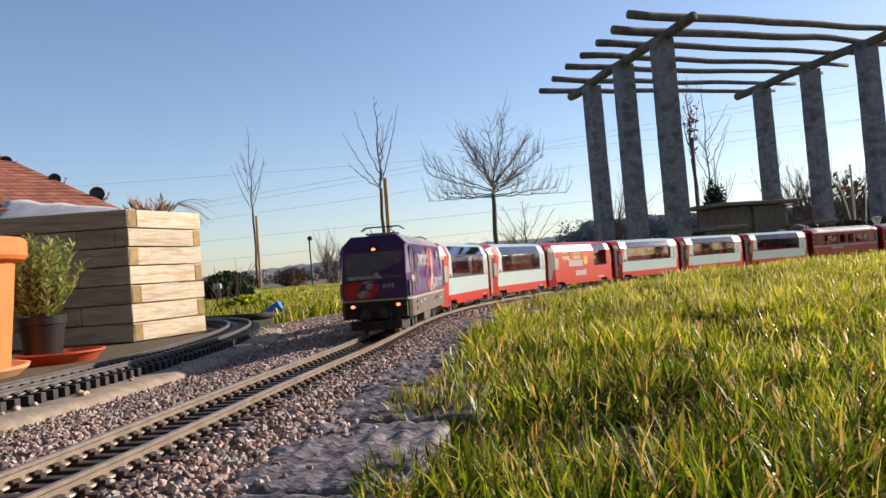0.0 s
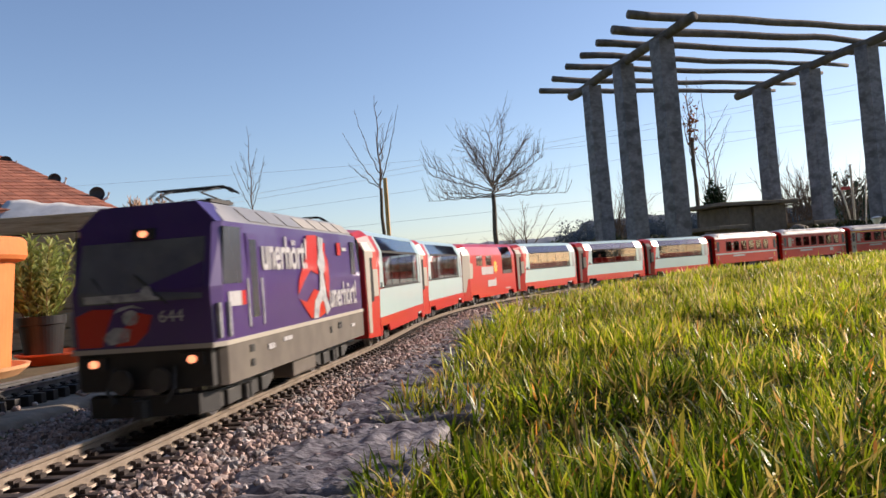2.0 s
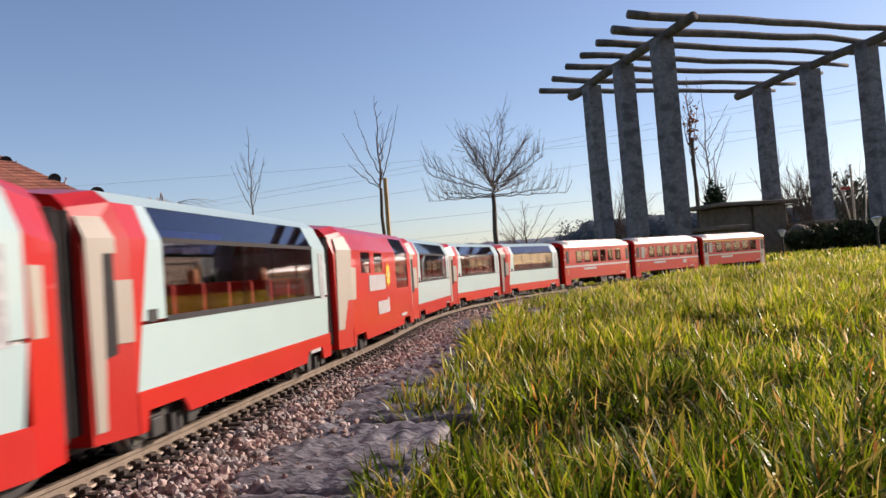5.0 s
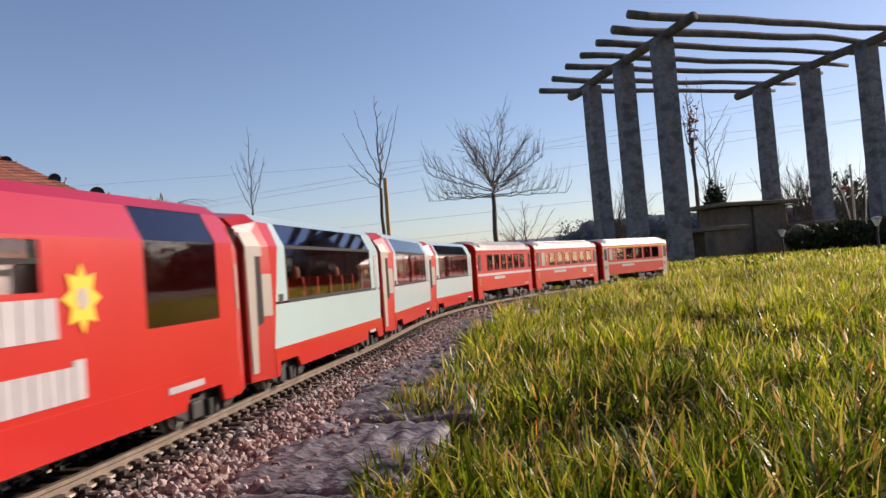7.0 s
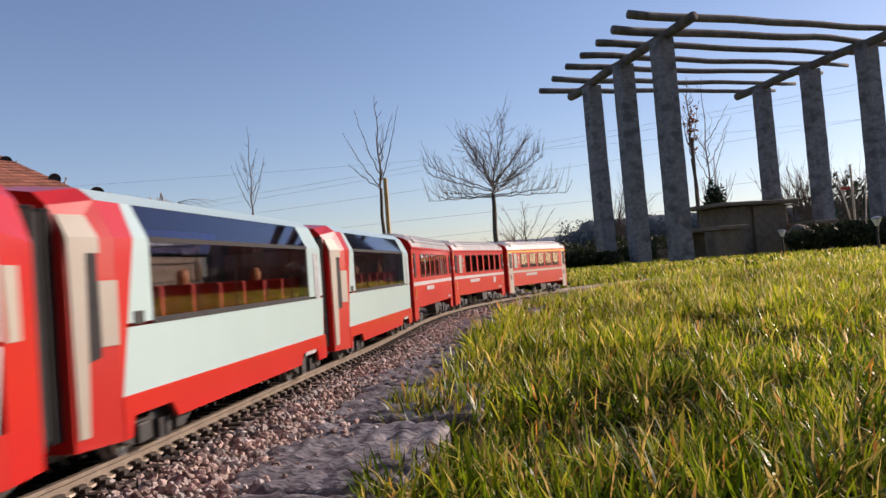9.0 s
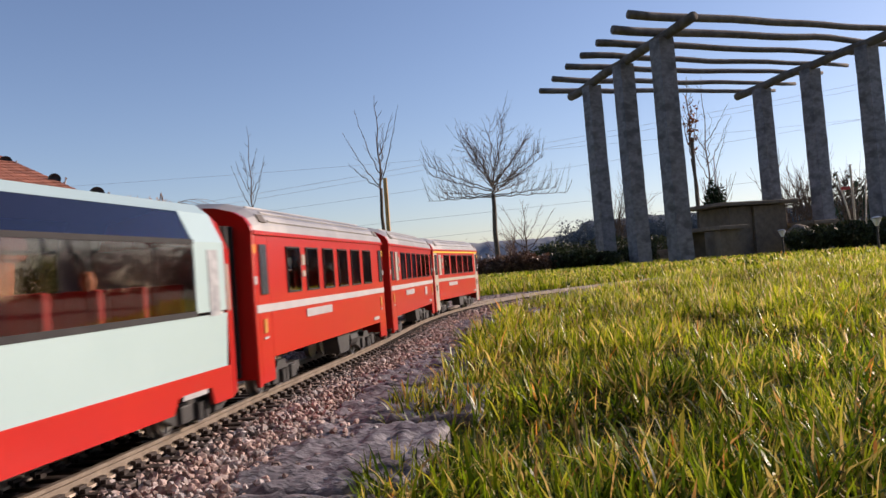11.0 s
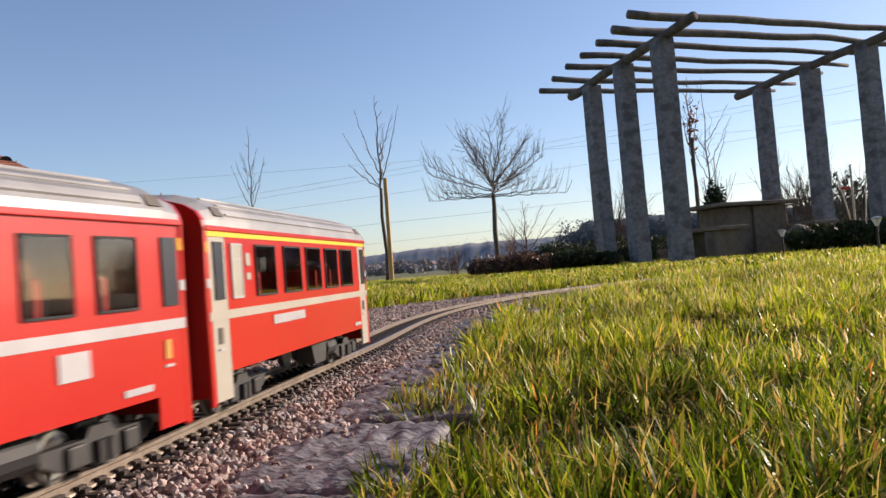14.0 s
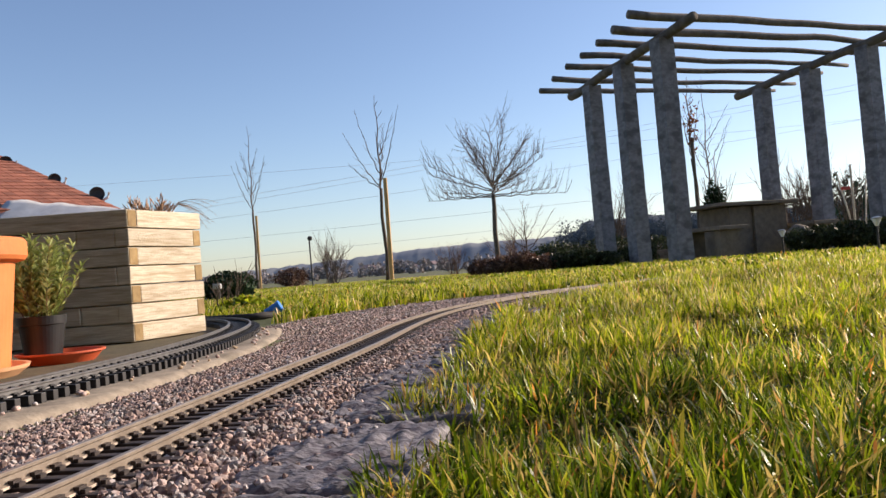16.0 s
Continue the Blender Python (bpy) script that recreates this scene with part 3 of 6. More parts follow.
def panorama_coach():
    def slant(z):
        """Front edge of the white side."""
        return 0.2112 - (z - 0.030) * 0.27
    root = thing("panorama_coach", "mint-white and red model panorama coach with curved windows", "model coach", "train")
    under(root)
    skirt(root, M_RED)
    for sx in (-1, 1):
        bm = B()
        sideways(bm, [(slant(0.030), 0.030), (-0.2065, 0.030), (-0.2118, 0.065), (slant(0.065), 0.065)], sx * 0.058, sx * 0.056)
        part("side_panel", bm, M_WHITE, root)
        bm = B()
        outer = [(sx * x, z) for x, z in WIN_P] + [(sx * (x - 0.002), z) for x, z in WIN_P[::-1]]
        extrude(bm, outer, lambda x, z: (x, 0.170, z), lambda x, z: (x, slant(z), z))
        part("window_post", bm, M_WHITE, root)
        bm = B()
        red = [(0.0578, 0.030)] + WIN_P
        extrude(bm, [(sx * x, z) for x, z in red] + [(sx * (x - 0.002), z) for x, z in red[::-1]], lambda x, z: (x, slant(z) + 0.0003, z), lambda x, z: (x, 0.2121, z))
        part("corner_panel", bm, M_RED, root, "red slanted corner")
        bm = B()
        shell_piece(bm, sx, -0.2118, -0.164, WIN_P)
        post = part("window_post", bm, M_WHITE, root)
        bm = B()
        box(bm, sx * 0.0572, sx * 0.0586, -0.200, -0.184, 0.064, 0.107)
        part("narrow_window", bm, M_GREYART, post, "narrow pale window")
        bm = B()
        box(bm, sx * 0.0572, sx * 0.0586, 0.182, 0.194, 0.066, 0.073)
        part("vent", bm, M_DARK, root)
        bm = B()
        along(bm, [(sx * 0.0574, 0.067), (sx * 0.0574, 0.112), (sx * 0.0566, 0.112), (sx * 0.0566, 0.067)], -0.164, 0.170)
        part("side_window", bm, M_PANE, root, "long tinted window").visible_shadow = False
        bm = B()
        shell_piece(bm, sx, -0.164, 0.170, [(0.0579, 0.1118), (0.0466, 0.1318)], 0.0012)
        part("roof_window", bm, M_ROOFPANE, root, "blue tinted roof pane").visible_shadow = False
        bm = B()
        along(bm, [(sx * 0.0584, 0.1105), (sx * 0.0584, 0.1135), (sx * 0.0574, 0.1135), (sx * 0.0574, 0.1105)], -0.164, 0.170)
        along(bm, [(sx * 0.0584, 0.065), (sx * 0.0584, 0.0685), (sx * 0.0574, 0.0685), (sx * 0.0574, 0.065)], -0.164, 0.170)
        part("window_seal", bm, M_RUBBER, root, "black rubber window seal")
        for y in (0.10, 0.03, -0.04, -0.11):
            part("pane_joint", along(B(), [(sx * 0.0582, 0.067), (sx * 0.0582, 0.112), (sx * 0.0576, 0.112), (sx * 0.0576, 0.067)], y, y + 0.0004), M_RUBBER, root)
    bm = B()
    along(bm, [(0.0465, 0.132), (0.036, 0.139), (0, 0.1425), (-0.036, 0.139), (-0.0465, 0.132), (-0.044, 0.131), (0, 0.138), (0.044, 0.131)], -0.2118, 0.2118)
    part("roof", bm, M_WHITE, root, "smooth white roof")
    bm = B()
    box(bm, -0.0555, 0.0555, -0.205, 0.188, 0.040, 0.044)
    box(bm, -0.0555, 0.0555, -0.2105, -0.205, 0.044, 0.112)
    box(bm, -0.0555, 0.0555, 0.206, 0.211, 0.044, 0.112)
    part("interior", bm, M_INNER, root)
    seats(root, 0.14, -0.16, 7)
    front_module(root, M_RED, M_CREAM)
    rear_frame(root, M_RED)
    bars(root, -0.0588, -0.135, -0.170, 0.0165, 0.0195, 6, M_LETTER, seed=4)
    bogie(root, 0.152)
    bogie(root, -0.180)
    coupler(root, 0.2445, 1)
    coupler(root, -0.2445, -1)
    return root


def service_coach():
    root = thing("service_coach", "red model service coach with white cross and sun emblem", "model coach", "train")
    under(root)
    skirt(root, M_RED)
    for sx in (-1, 1):
        wins = [(0.152, 0.099, 0.086, 0.110), (0.072, 0.020, 0.086, 0.110), (-0.080, -0.183, 0.062, 0.112)]
        bm = B()
        pierced_wall(bm, sx, 0.058, 0.002, -0.2118, 0.212, 0.030, 0.112, wins)
        part("side_wall", bm, M_RED, root)
        bm = B()
        shell_piece(bm, sx, -0.080, 0.212, [(0.058, 0.112), (0.0465, 0.132)])
        shell_piece(bm, sx, -0.2118, -0.183, [(0.058, 0.112), (0.0465, 0.132)])
        part("roof_edge", bm, M_DKRED, root)
        bm = B()
        shell_piece(bm, sx, -0.183, -0.080, [(0.0579, 0.1118), (0.0466, 0.1318)], 0.0012)
        part("roof_window", bm, M_ROOFPANE, root, "blue tinted roof pane")
        for a, b, z0, z1 in wins:
            bm = B()
            along(bm, [(sx * 0.0574, z0), (sx * 0.0574, z1), (sx * 0.0566, z1), (sx * 0.0566, z0)], b, a)
            w = part("window", bm, M_PANE, root, "tinted window")
            w.visible_shadow = False
            if z0 > 0.08:
                bm = B()
                box(bm, sx * 0.0568, sx * 0.0582, b, a, 0.099, 0.1015)
                part("glazing_bar", bm, M_RUBBER, w)
    bm = B()
    along(bm, [(0.0465, 0.132), (0.036, 0.139), (0, 0.1425), (-0.036, 0.139), (-0.0465, 0.132), (-0.044, 0.131), (0, 0.138), (0.044, 0.131)], -0.2118, 0.212)
    part("roof", bm, M_DKRED, root, "magenta-red roof")
    bm = B()
    box(bm, -0.0555, 0.0555, -0.205, 0.188, 0.040, 0.044)
    box(bm, -0.046, 0.046, -0.05, 0.17, 0.044, 0.099)
    part("interior", bm, M_INNER, root)
    x = -0.0586
    bm = B()
    sideways(bm, [(0.2118, 0.058), (0.190, 0.058), (0.183, 0.092), (0.206, 0.094), (0.203, 0.111), (0.2118, 0.111)], x + 0.0008, x)
    extrude(bm, [(0.2118, 0.111), (0.203, 0.111), (0.202, 0.127), (0.2118, 0.127)], lambda y, z: (-0.0576 + (z - 0.112) * 0.575, y, z), lambda y, z: (-0.0588 + (z - 0.112) * 0.575, y, z))
    part("white_cross", bm, M_CREAM, root, "large white cross painted on the side")
    bars(root, x, 0.113, 0.008, 0.064, 0.083, 7, M_LETTER, "lettering", "white block lettering", 0.0, 3)
    bars(root, x, 0.066, -0.013, 0.034, 0.050, 7, M_LETTER, "lettering", "thin white lettering", 0.003, 5)
    bm = B()
    cy, cz = -0.013, 0.082
    sideways(bm, [(cy + (0.018, 0.011)[k % 2] * math.cos(k * math.pi / 8), cz + (0.0175, 0.011)[k % 2] * math.sin(k * math.pi / 8)) for k in range(16)], x, x - 0.0005)
    emblem = part("sun_emblem", bm, M_YELLOW, root, "yellow sun emblem")
    bm = B()
    sideways(bm, [(cy + 0.0055 * math.cos(k * math.pi / 6), cz + 0.0055 * math.sin(k * math.pi / 6)) for k in range(12)], x - 0.0004, x - 0.0009)
    part("disc", bm, M_CREAM, emblem, "pale disc in the sun")
    bars(root, x - 0.0002, -0.10, -0.15, 0.0225, 0.0265, 8, M_LETTER, seed=6)
    front_module(root, M_RED, M_CREAM, doors=False)
    rear_frame(root, M_RED)
    bogie(root, 0.152)
    bogie(root, -0.180)
    coupler(root, 0.2445, 1)
    coupler(root, -0.2445, -1)
    return root


def red_coach(kind):
    """A side-corridor coach with end doors; kind: first, second or plain (no frosted pane)."""
    first = kind == "first"
    if first:
        root = thing("passenger_coach", "red model coach with cream doors and yellow stripe", "model coach", "train")
    else:
        root = thing("passenger_coach", "red model coach with silver roof and white stripe", "model coach", "train")
    yb, yd, W = 0.2505, 0.212, 0.056
    frosted = [] if kind == "plain" else [(0.203, 0.180)]
    if first:
        big = [(0.150, 0.100), (0.077, 0.026), (0.008, -0.043), (-0.060, -0.110), (-0.124, -0.177)]
    else:
        shift = 0.020 if kind == "plain" else 0.0
        big = [(0.145 - i * 0.0600 + shift, 0.105 - i * 0.0600 + shift) for i in range(6)]
    wins = frosted + big
    for sx in (-1, 1):
        bm = B()
        pierced_wall(bm, sx, W, 0.002, -yd, yd, 0.0255, 0.1215, [(p, q, 0.0735, 0.1115) for p, q in wins])
        part("side_wall", bm, M_RED, root)
        for i, (p, q) in enumerate(wins):
            pale = i < len(frosted)
            bm = B()
            for z0, z1 in ((0.0735, 0.0748), (0.1102, 0.1115)):
                box(bm, sx * (W + 0.0003) - 0.0012, sx * (W + 0.0003) + 0.0006, q, p, z0, z1)
            for c in (p - 0.0012, q):
                box(bm, sx * (W + 0.0003) - 0.0012, sx * (W + 0.0003) + 0.0006, c, c + 0.0012, 0.0735, 0.1115)
            if pale:
                box(bm, sx * (W + 0.0003) - 0.0012, sx * (W + 0.0003) + 0.0006, q, p, 0.1000, 0.1012)
            fr = part("window_frame", bm, M_LETTER if pale else M_RUBBER, root)
            bm = B()
            box(bm, sx * W - 0.0012 - 0.0004 * sx, sx * W - 0.0012 + 0.0002, q + 0.001, p - 0.001, 0.0748, 0.1102)
            w = part("pane", bm, M_FROST if pale else M_PANE, fr, "frosted pane" if pale else "dark pane")
            w.visible_shadow = False
        bm = B()
        box(bm, sx * W - 0.0005, sx * W + 0.0006, -yb + 0.003, yb - 0.003, 0.0605, 0.0665)
        part("stripe", bm, M_CREAM if first else M_LETTER, root, "white waist stripe")
        if first:
            bm = B()
            box(bm, sx * W - 0.0006, sx * W + 0.0006, -yb + 0.003, yb - 0.003, 0.1155, 0.1190)
            part("first_class_stripe", bm, M_YELLOW, root, "yellow stripe")
        for d in (-1, 1):
            lo, hi = sorted((d * yd, d * (yb - 0.008)))
            bm = B()
            box(bm, sx * (W - 0.0012) - 0.001, sx * (W - 0.0012) + 0.001, lo, hi, 0.008, 0.1205)
            door = part("door", bm, M_CREAM if first else M_RED, root, "cream end door" if first else "red end door")
            bm = B()
            mid = (lo + hi) / 2 + (0.0 if d > 0 else -0.004)
            box(bm, sx * W - 0.0012, sx * W + 0.0003, mid - 0.0085, mid + 0.0085, 0.074, 0.112)
            part("door_window", bm, M_SCREEN, door, "narrow dark window")
            bm = B()
            box(bm, sx * W - 0.001, sx * W + 0.0012, hi - 0.016, hi - 0.009, 0.045, 0.0555)
            part("door_handle", bm, M_AMBER if not first else M_GREYF, door, "amber door pocket" if not first else "grey door pocket")
            bm = B()
            box(bm, sx * W - 0.001, sx * W + 0.0007, hi - 0.018, hi - 0.008, 0.0405, 0.0420)
            part("door_marking", bm, M_LETTER, door)
            # red corner post with its lamp and plate
            p0, p1 = sorted((d * (yb - 0.008), d * yb))
            bm = B()
            box(bm, sx * (W - 0.0022) - 0.002, sx * (W - 0.0022) + 0.002, p0, p1, 0.006, 0.1215, 0.0008)
            post = part("corner_post", bm, M_RED, root)
            bm = B()
            box(bm, sx * (W - 0.001) - 0.0015, sx * (W - 0.001) + 0.0018, p0 + 0.001, p1 - 0.001, 0.105, 0.112)
            part("marker_lamp", bm, M_YELLOW, post, "amber marker")
            bm = B()
            box(bm, sx * (W - 0.001) - 0.0015, sx * (W - 0.001) + 0.0016, p0 + 0.001, p1 - 0.001, 0.082, 0.088)
            part("plate", bm, M_LETTER, post)
        bm = B()
        box(bm, sx * (W + 0.0006) - 0.0014, sx * (W + 0.0006) + 0.0010, -yb + 0.002, yb - 0.002, 0.1190, 0.1225, 0.0006)
        part("gutter", bm, M_RED, root, "red rain gutter")
    bm = B()
    prof = [(0.0578, 0.1218), (0.0568, 0.127), (0.052, 0.1345), (0.042, 0.1405), (0.024, 0.1455), (0, 0.147)]
    full = prof + [(-x, z) for x, z in prof[-2::-1]] + [(-0.0555, 0.119), (0.0555, 0.119)]
    extrude(bm, full, lambda x, z: (x, 0.226, z), lambda x, z: (x, -0.226, z))
    for d in (-1, 1):
        extrude(bm, full, lambda x, z: (x, d * 0.226, z), lambda x, z: (x * 0.985, d * 0.248, 0.119 + (z - 0.119) * 0.80))
    roof = part("roof", bm, M_SILVER, root, "ribbed silver roof")
    for xr, zr in ((0.0546, 0.1306), (0.047, 0.1376), (0.033, 0.1432), (-0.0546, 0.1306), (-0.047, 0.1376), (-0.033, 0.1432)):
        part("roof_rib", tube(B(), [(xr, 0.205, zr), (xr, -0.205, zr)], 0.0013, 6), M_SILVER, roof)
    for d in (-1, 1):
        for sx in (-1, 1):
            y0, y1 = sorted((d * 0.212, d * 0.228))
            bm = B()
            extrude(bm, [(y0, 0.1290), (y1, 0.1290), (y1, 0.1352), (y0, 0.1352)], lambda y, z: (sx * (0.0560 - (z - 0.1290) * 0.75), y, z), lambda y, z: (sx * (0.0568 - (z - 0.1290) * 0.75), y, z + 0.0004))
            part("roof_vent", bm, M_GREYF, roof, "grey roof vent")
        bm = B()
        capped = [(x * 0.99, 0.119 + (z - 0.119) * 0.82) for x, z in prof]
        full2 = capped + [(-x, z) for x, z in capped[-2::-1]] + [(-0.0545, 0.012), (0.0545, 0.012)]
        extrude(bm, full2, lambda x, z: (x, d * 0.2465, z), lambda x, z: (x * 0.985, d * 0.2510, z))
        part("end_wall", bm, M_RED, root, "red end wall")
        bm = B()
        bellows(bm, d * 0.2510, d, 0.0225)
        part("gangway", bm, M_RUBBER, root, "black gangway bellows widened over the shaded end")
        coupler(root, d * 0.249, d)
    bm = B()
    box(bm, -0.053, 0.053, -0.246, 0.246, 0.0265, 0.036)
    part("underframe", bm, M_DARK, root)
    for sx in (-1, 1):
        bm = B()
        sideways(bm, [(-0.012, 0.0265), (-0.068, 0.0265), (-0.060, 0.006), (-0.022, 0.006)], sx * 0.050, sx * 0.030)
        part("battery_box", bm, M_BOGIE, root, "grey equipment box")
        part("tank", tube(B(), [(sx * 0.040, -0.078, 0.016), (sx * 0.040, -0.112, 0.016)], 0.009, 12), M_DARK, root)
    seats(root, 0.12, -0.17, 6, 0.050, M_SEAT)
    x = -W - 0.0006
    bars(root, x, 0.113, 0.022, 0.0505, 0.0575, 11, M_LETTER, "lettering", "slanted white railway lettering", 0.0, 8)
    bars(root, x, -0.175, -0.205, 0.030, 0.0335, 6, M_LETTER, seed=9)
    ny = 0.172 if kind != "plain" else 0.111 + 0.008
    bars(root, x, ny, ny - 0.010, 0.096, 0.105, 1, M_CREAM, "class_number", "pale class number", 0.0, 2)
    bars(root, x, ny, ny - 0.010, 0.086, 0.091, 1, M_CREAM, "class_number", "pale class number", 0.0, 2)
    if kind == "second":
        bm = B()
        box(bm, x - 0.0005, x + 0.0005, -0.145, -0.119, 0.044, 0.057)
        part("route_sign", bm, M_LETTER, root, "white sign")
    bogie(root, 0.165)
    bogie(root, -0.165)
    return root


def pantograph(root, y, z, rise):
    bm = B()
    for sx in (-1, 1):
        tube(bm, [(sx * 0.020, y - 0.020, z), (sx * 0.016, y + 0.030, z + rise * 0.5), (sx * 0.020, y - 0.005, z + rise)], 0.0008, 6)
        box(bm, sx * 0.022 - 0.002, sx * 0.022 + 0.002, y - 0.030, y + 0.030, z - 0.003, z)
    box(bm, -0.024, 0.024, y - 0.022, y - 0.018, z - 0.002, z + 0.001)
    frame_part = part("pantograph", bm, M_BOGIE, root, "grey folded pantograph")
    for dy in (-0.008, 0.008):
        bm = B()
        tube(bm, [(-0.036, y + dy, z + rise - 0.006), (-0.028, y + dy, z + rise), (0.028, y + dy, z + rise), (0.036, y + dy, z + rise - 0.006)], 0.0010, 6)
        part("contact_strip", bm, M_DARK, frame_part)
    return frame_part


def slogan(root, x, y0, y1, z0, z1):
    """White painted word on the side at x, from y0 back to y1."""
    cu = bpy.data.curves.new("slogan", "FONT")
    cu.body, cu.size, cu.extrude, cu.offset = "unerh\u00f6rt!", 1.0, 0.02, 0.018
    tmp = bpy.data.objects.new("tmp", cu)
    scene.collection.objects.link(tmp)
    me = bpy.data.meshes.new_from_object(tmp.evaluated_get(bpy.context.evaluated_depsgraph_get()))
    bpy.data.objects.remove(tmp)
    us, ws = [v.co.x for v in me.vertices], [v.co.y for v in me.vertices]
    for v in me.vertices:
        u, w = (v.co.x - min(us)) / (max(us) - min(us)), (v.co.y - min(ws)) / (max(ws) - min(ws))
        v.co = Vector((x - (0.0006 if v.co.z > 0 else 0.0), y0 + (y1 - y0) * u, z0 + (z1 - z0) * w))
    me.materials.clear()
    me.materials.append(M_LETTER)
    ob = new("slogan", me)
    ob.parent = root


def locomotive():
    root = thing("electric_locomotive", "dark purple model electric locomotive with grey frame", "model locomotive", "train")
    yr, yf = -0.278, 0.240
    W, yc = 0.056, 0.257
    bm = B()
    plan = [(W, yr), (W, yc), (0.051, yf + 0.030), (-0.051, yf + 0.030), (-W, yc), (-W, yr)]
    extrude(bm, plan, lambda x, y: (x, y, 0.046), lambda x, y: (x, y, 0.088))
    extrude(bm, plan, lambda x, y: (x, y, 0.088), lambda x, y: (x * 0.975, y - (0.018 if y > yc else 0.014 if y > 0 else -0.012), 0.136))
    body = part("body", bm, M_PURPLE, root, "glossy dark purple body")
    bm = B()
    extrude(bm, [(0.0575, yr), (0.0575, yc + 0.002), (0.052, yf + 0.033), (-0.052, yf + 0.033), (-0.0575, yc + 0.002), (-0.0575, yr)], lambda x, y: (x, y, 0.0445), lambda x, y: (x, y, 0.0475))
    part("waist_line", bm, M_CREAM, root, "cream line above the frame")
    bm = B()
    extrude(bm, [(0.0565, yr), (0.0565, yc - 0.002), (0.052, yc + 0.004), (-0.052, yc + 0.004), (-0.0565, yc - 0.002), (-0.0565, yr)], lambda x, y: (x, y, 0.019), lambda x, y: (x, y, 0.0445))
    part("frame", bm, M_GREYF, root, "dusty warm grey frame")
    bm = B()
    extrude(bm, [(0.051, yc), (0.049, yf + 0.029), (-0.049, yf + 0.029), (-0.051, yc)], lambda x, y: (x, y, 0.020), lambda x, y: (x, y, 0.0444))
    part("buffer_beam", bm, M_DARK, root)
    bm = B()
    rp = [(0.0535, 0.136), (0.036, 0.153), (0, 0.1545), (-0.036, 0.153), (-0.0535, 0.136)]
    extrude(bm, rp, lambda x, z: (x, yf - 0.006 - (z - 0.136) * 1.4, z), lambda x, z: (x, yr + 0.016 + (z - 0.136) * 1.2, z))
    roof = part("roof", bm, M_SILVER, root, "pale silver chamfered roof")
    bm = B()
    extrude(bm, [(0.0525, 0.136), (0.037, 0.1525), (-0.037, 0.1525), (-0.0525, 0.136)], lambda x, z: (x, yf + 0.012 - (z - 0.136) * 0.4, z), lambda x, z: (x, yf - 0.030, z))
    part("brow", bm, M_PURPLE, root)
    for i in range(7):
        y = 0.16 - i * 0.062
        for sx in (-1, 1):
            bm = B()
            extrude(bm, [(y, 0.139), (y - 0.052, 0.139), (y - 0.052, 0.1505), (y, 0.1505)], lambda yy, z: (sx * (0.0535 - (z - 0.136) * 1.03), yy, z), lambda yy, z: (sx * (0.0545 - (z - 0.136) * 1.03), yy, z))
            part("roof_grille", bm, M_CREAM if i > 2 else M_SILVER, roof)
    part("pantograph_base", box(B(), -0.020, 0.020, 0.105, 0.165, 0.153, 0.160, 0.002), M_SILVER, root, "pale box under the pantograph")
    pantograph(root, 0.140, 0.1600, 0.011)
    pantograph(root, -0.205, 0.1550, 0.004)
    for y in (0.03, -0.03, -0.08):
        part("roof_box", box(B(), -0.012, 0.012, y - 0.012, y + 0.012, 0.1535, 0.160, 0.002), M_BOGIE, root)
        part("insulator", tube(B(), [(0.02, y, 0.152), (0.02, y, 0.163)], 0.002, 8), M_BOGIE, root)

    def face(x, z, lift):
        """A place on the front of the cab."""
        y = yf + 0.030 - (max(0.0, z - 0.088) / 0.048) * 0.018 + lift
        return (x, y, z)
    bm = B()
    extrude(bm, [(-0.045, 0.080), (0.045, 0.080), (0.0465, 0.090), (0.046, 0.125), (-0.046, 0.125), (-0.0465, 0.090)], lambda x, z: face(x, z, -0.001), lambda x, z: face(x, z, 0.0012))
    wind = part("windscreen", bm, M_RUBBER, root, "wide windscreen with a grey sky reflection painted in")
    wind.data.materials[0] = M_WINDSCREEN
    bm = B()
    extrude(bm, [(-0.014, 0.081), (0.041, 0.081), (0.042, 0.0865), (0.000, 0.0868), (-0.003, 0.0915), (-0.007, 0.0915), (-0.010, 0.084), (-0.014, 0.083)], lambda x, z: face(x, z, 0.001), lambda x, z: face(x, z, 0.0016))
    part("dashboard", bm, M_GREYART, wind, "pale cab desk behind the glass")
    bm = B()
    box(bm, -0.0015, 0.0015, yf + 0.026, yf + 0.0295, 0.080, 0.086)
    tube(bm, [face(-0.02, 0.078, 0.002), face(0.004, 0.100, 0.002)], 0.0007, 5)
    tube(bm, [face(0.02, 0.078, 0.002), face(0.036, 0.100, 0.002)], 0.0007, 5)
    part("wiper", bm, M_DARK, wind)
    for x, z in ((-0.036, 0.038), (0.036, 0.038), (0.0, 0.130)):
        bm = B()
        extrude(bm, [(x - 0.0085, z - 0.0040), (x + 0.0085, z - 0.0040), (x + 0.0085, z + 0.0040), (x - 0.0085, z + 0.0040)], lambda a, b: face(a, b, -0.004), lambda a, b: face(a, b, 0.003))
        hl = part("headlight", bm, M_DARK, root, "square headlight housing")
        bm = B()
        lathe_f = [(x + 0.0034 * math.cos(k * math.pi / 8), z + 0.0026 * math.sin(k * math.pi / 8)) for k in range(16)]
        extrude(bm, lathe_f, lambda a, b: face(a, b, 0.003), lambda a, b: face(a, b, 0.0042))
        part("lens", bm, M_LAMP, hl, "lit warm lens")
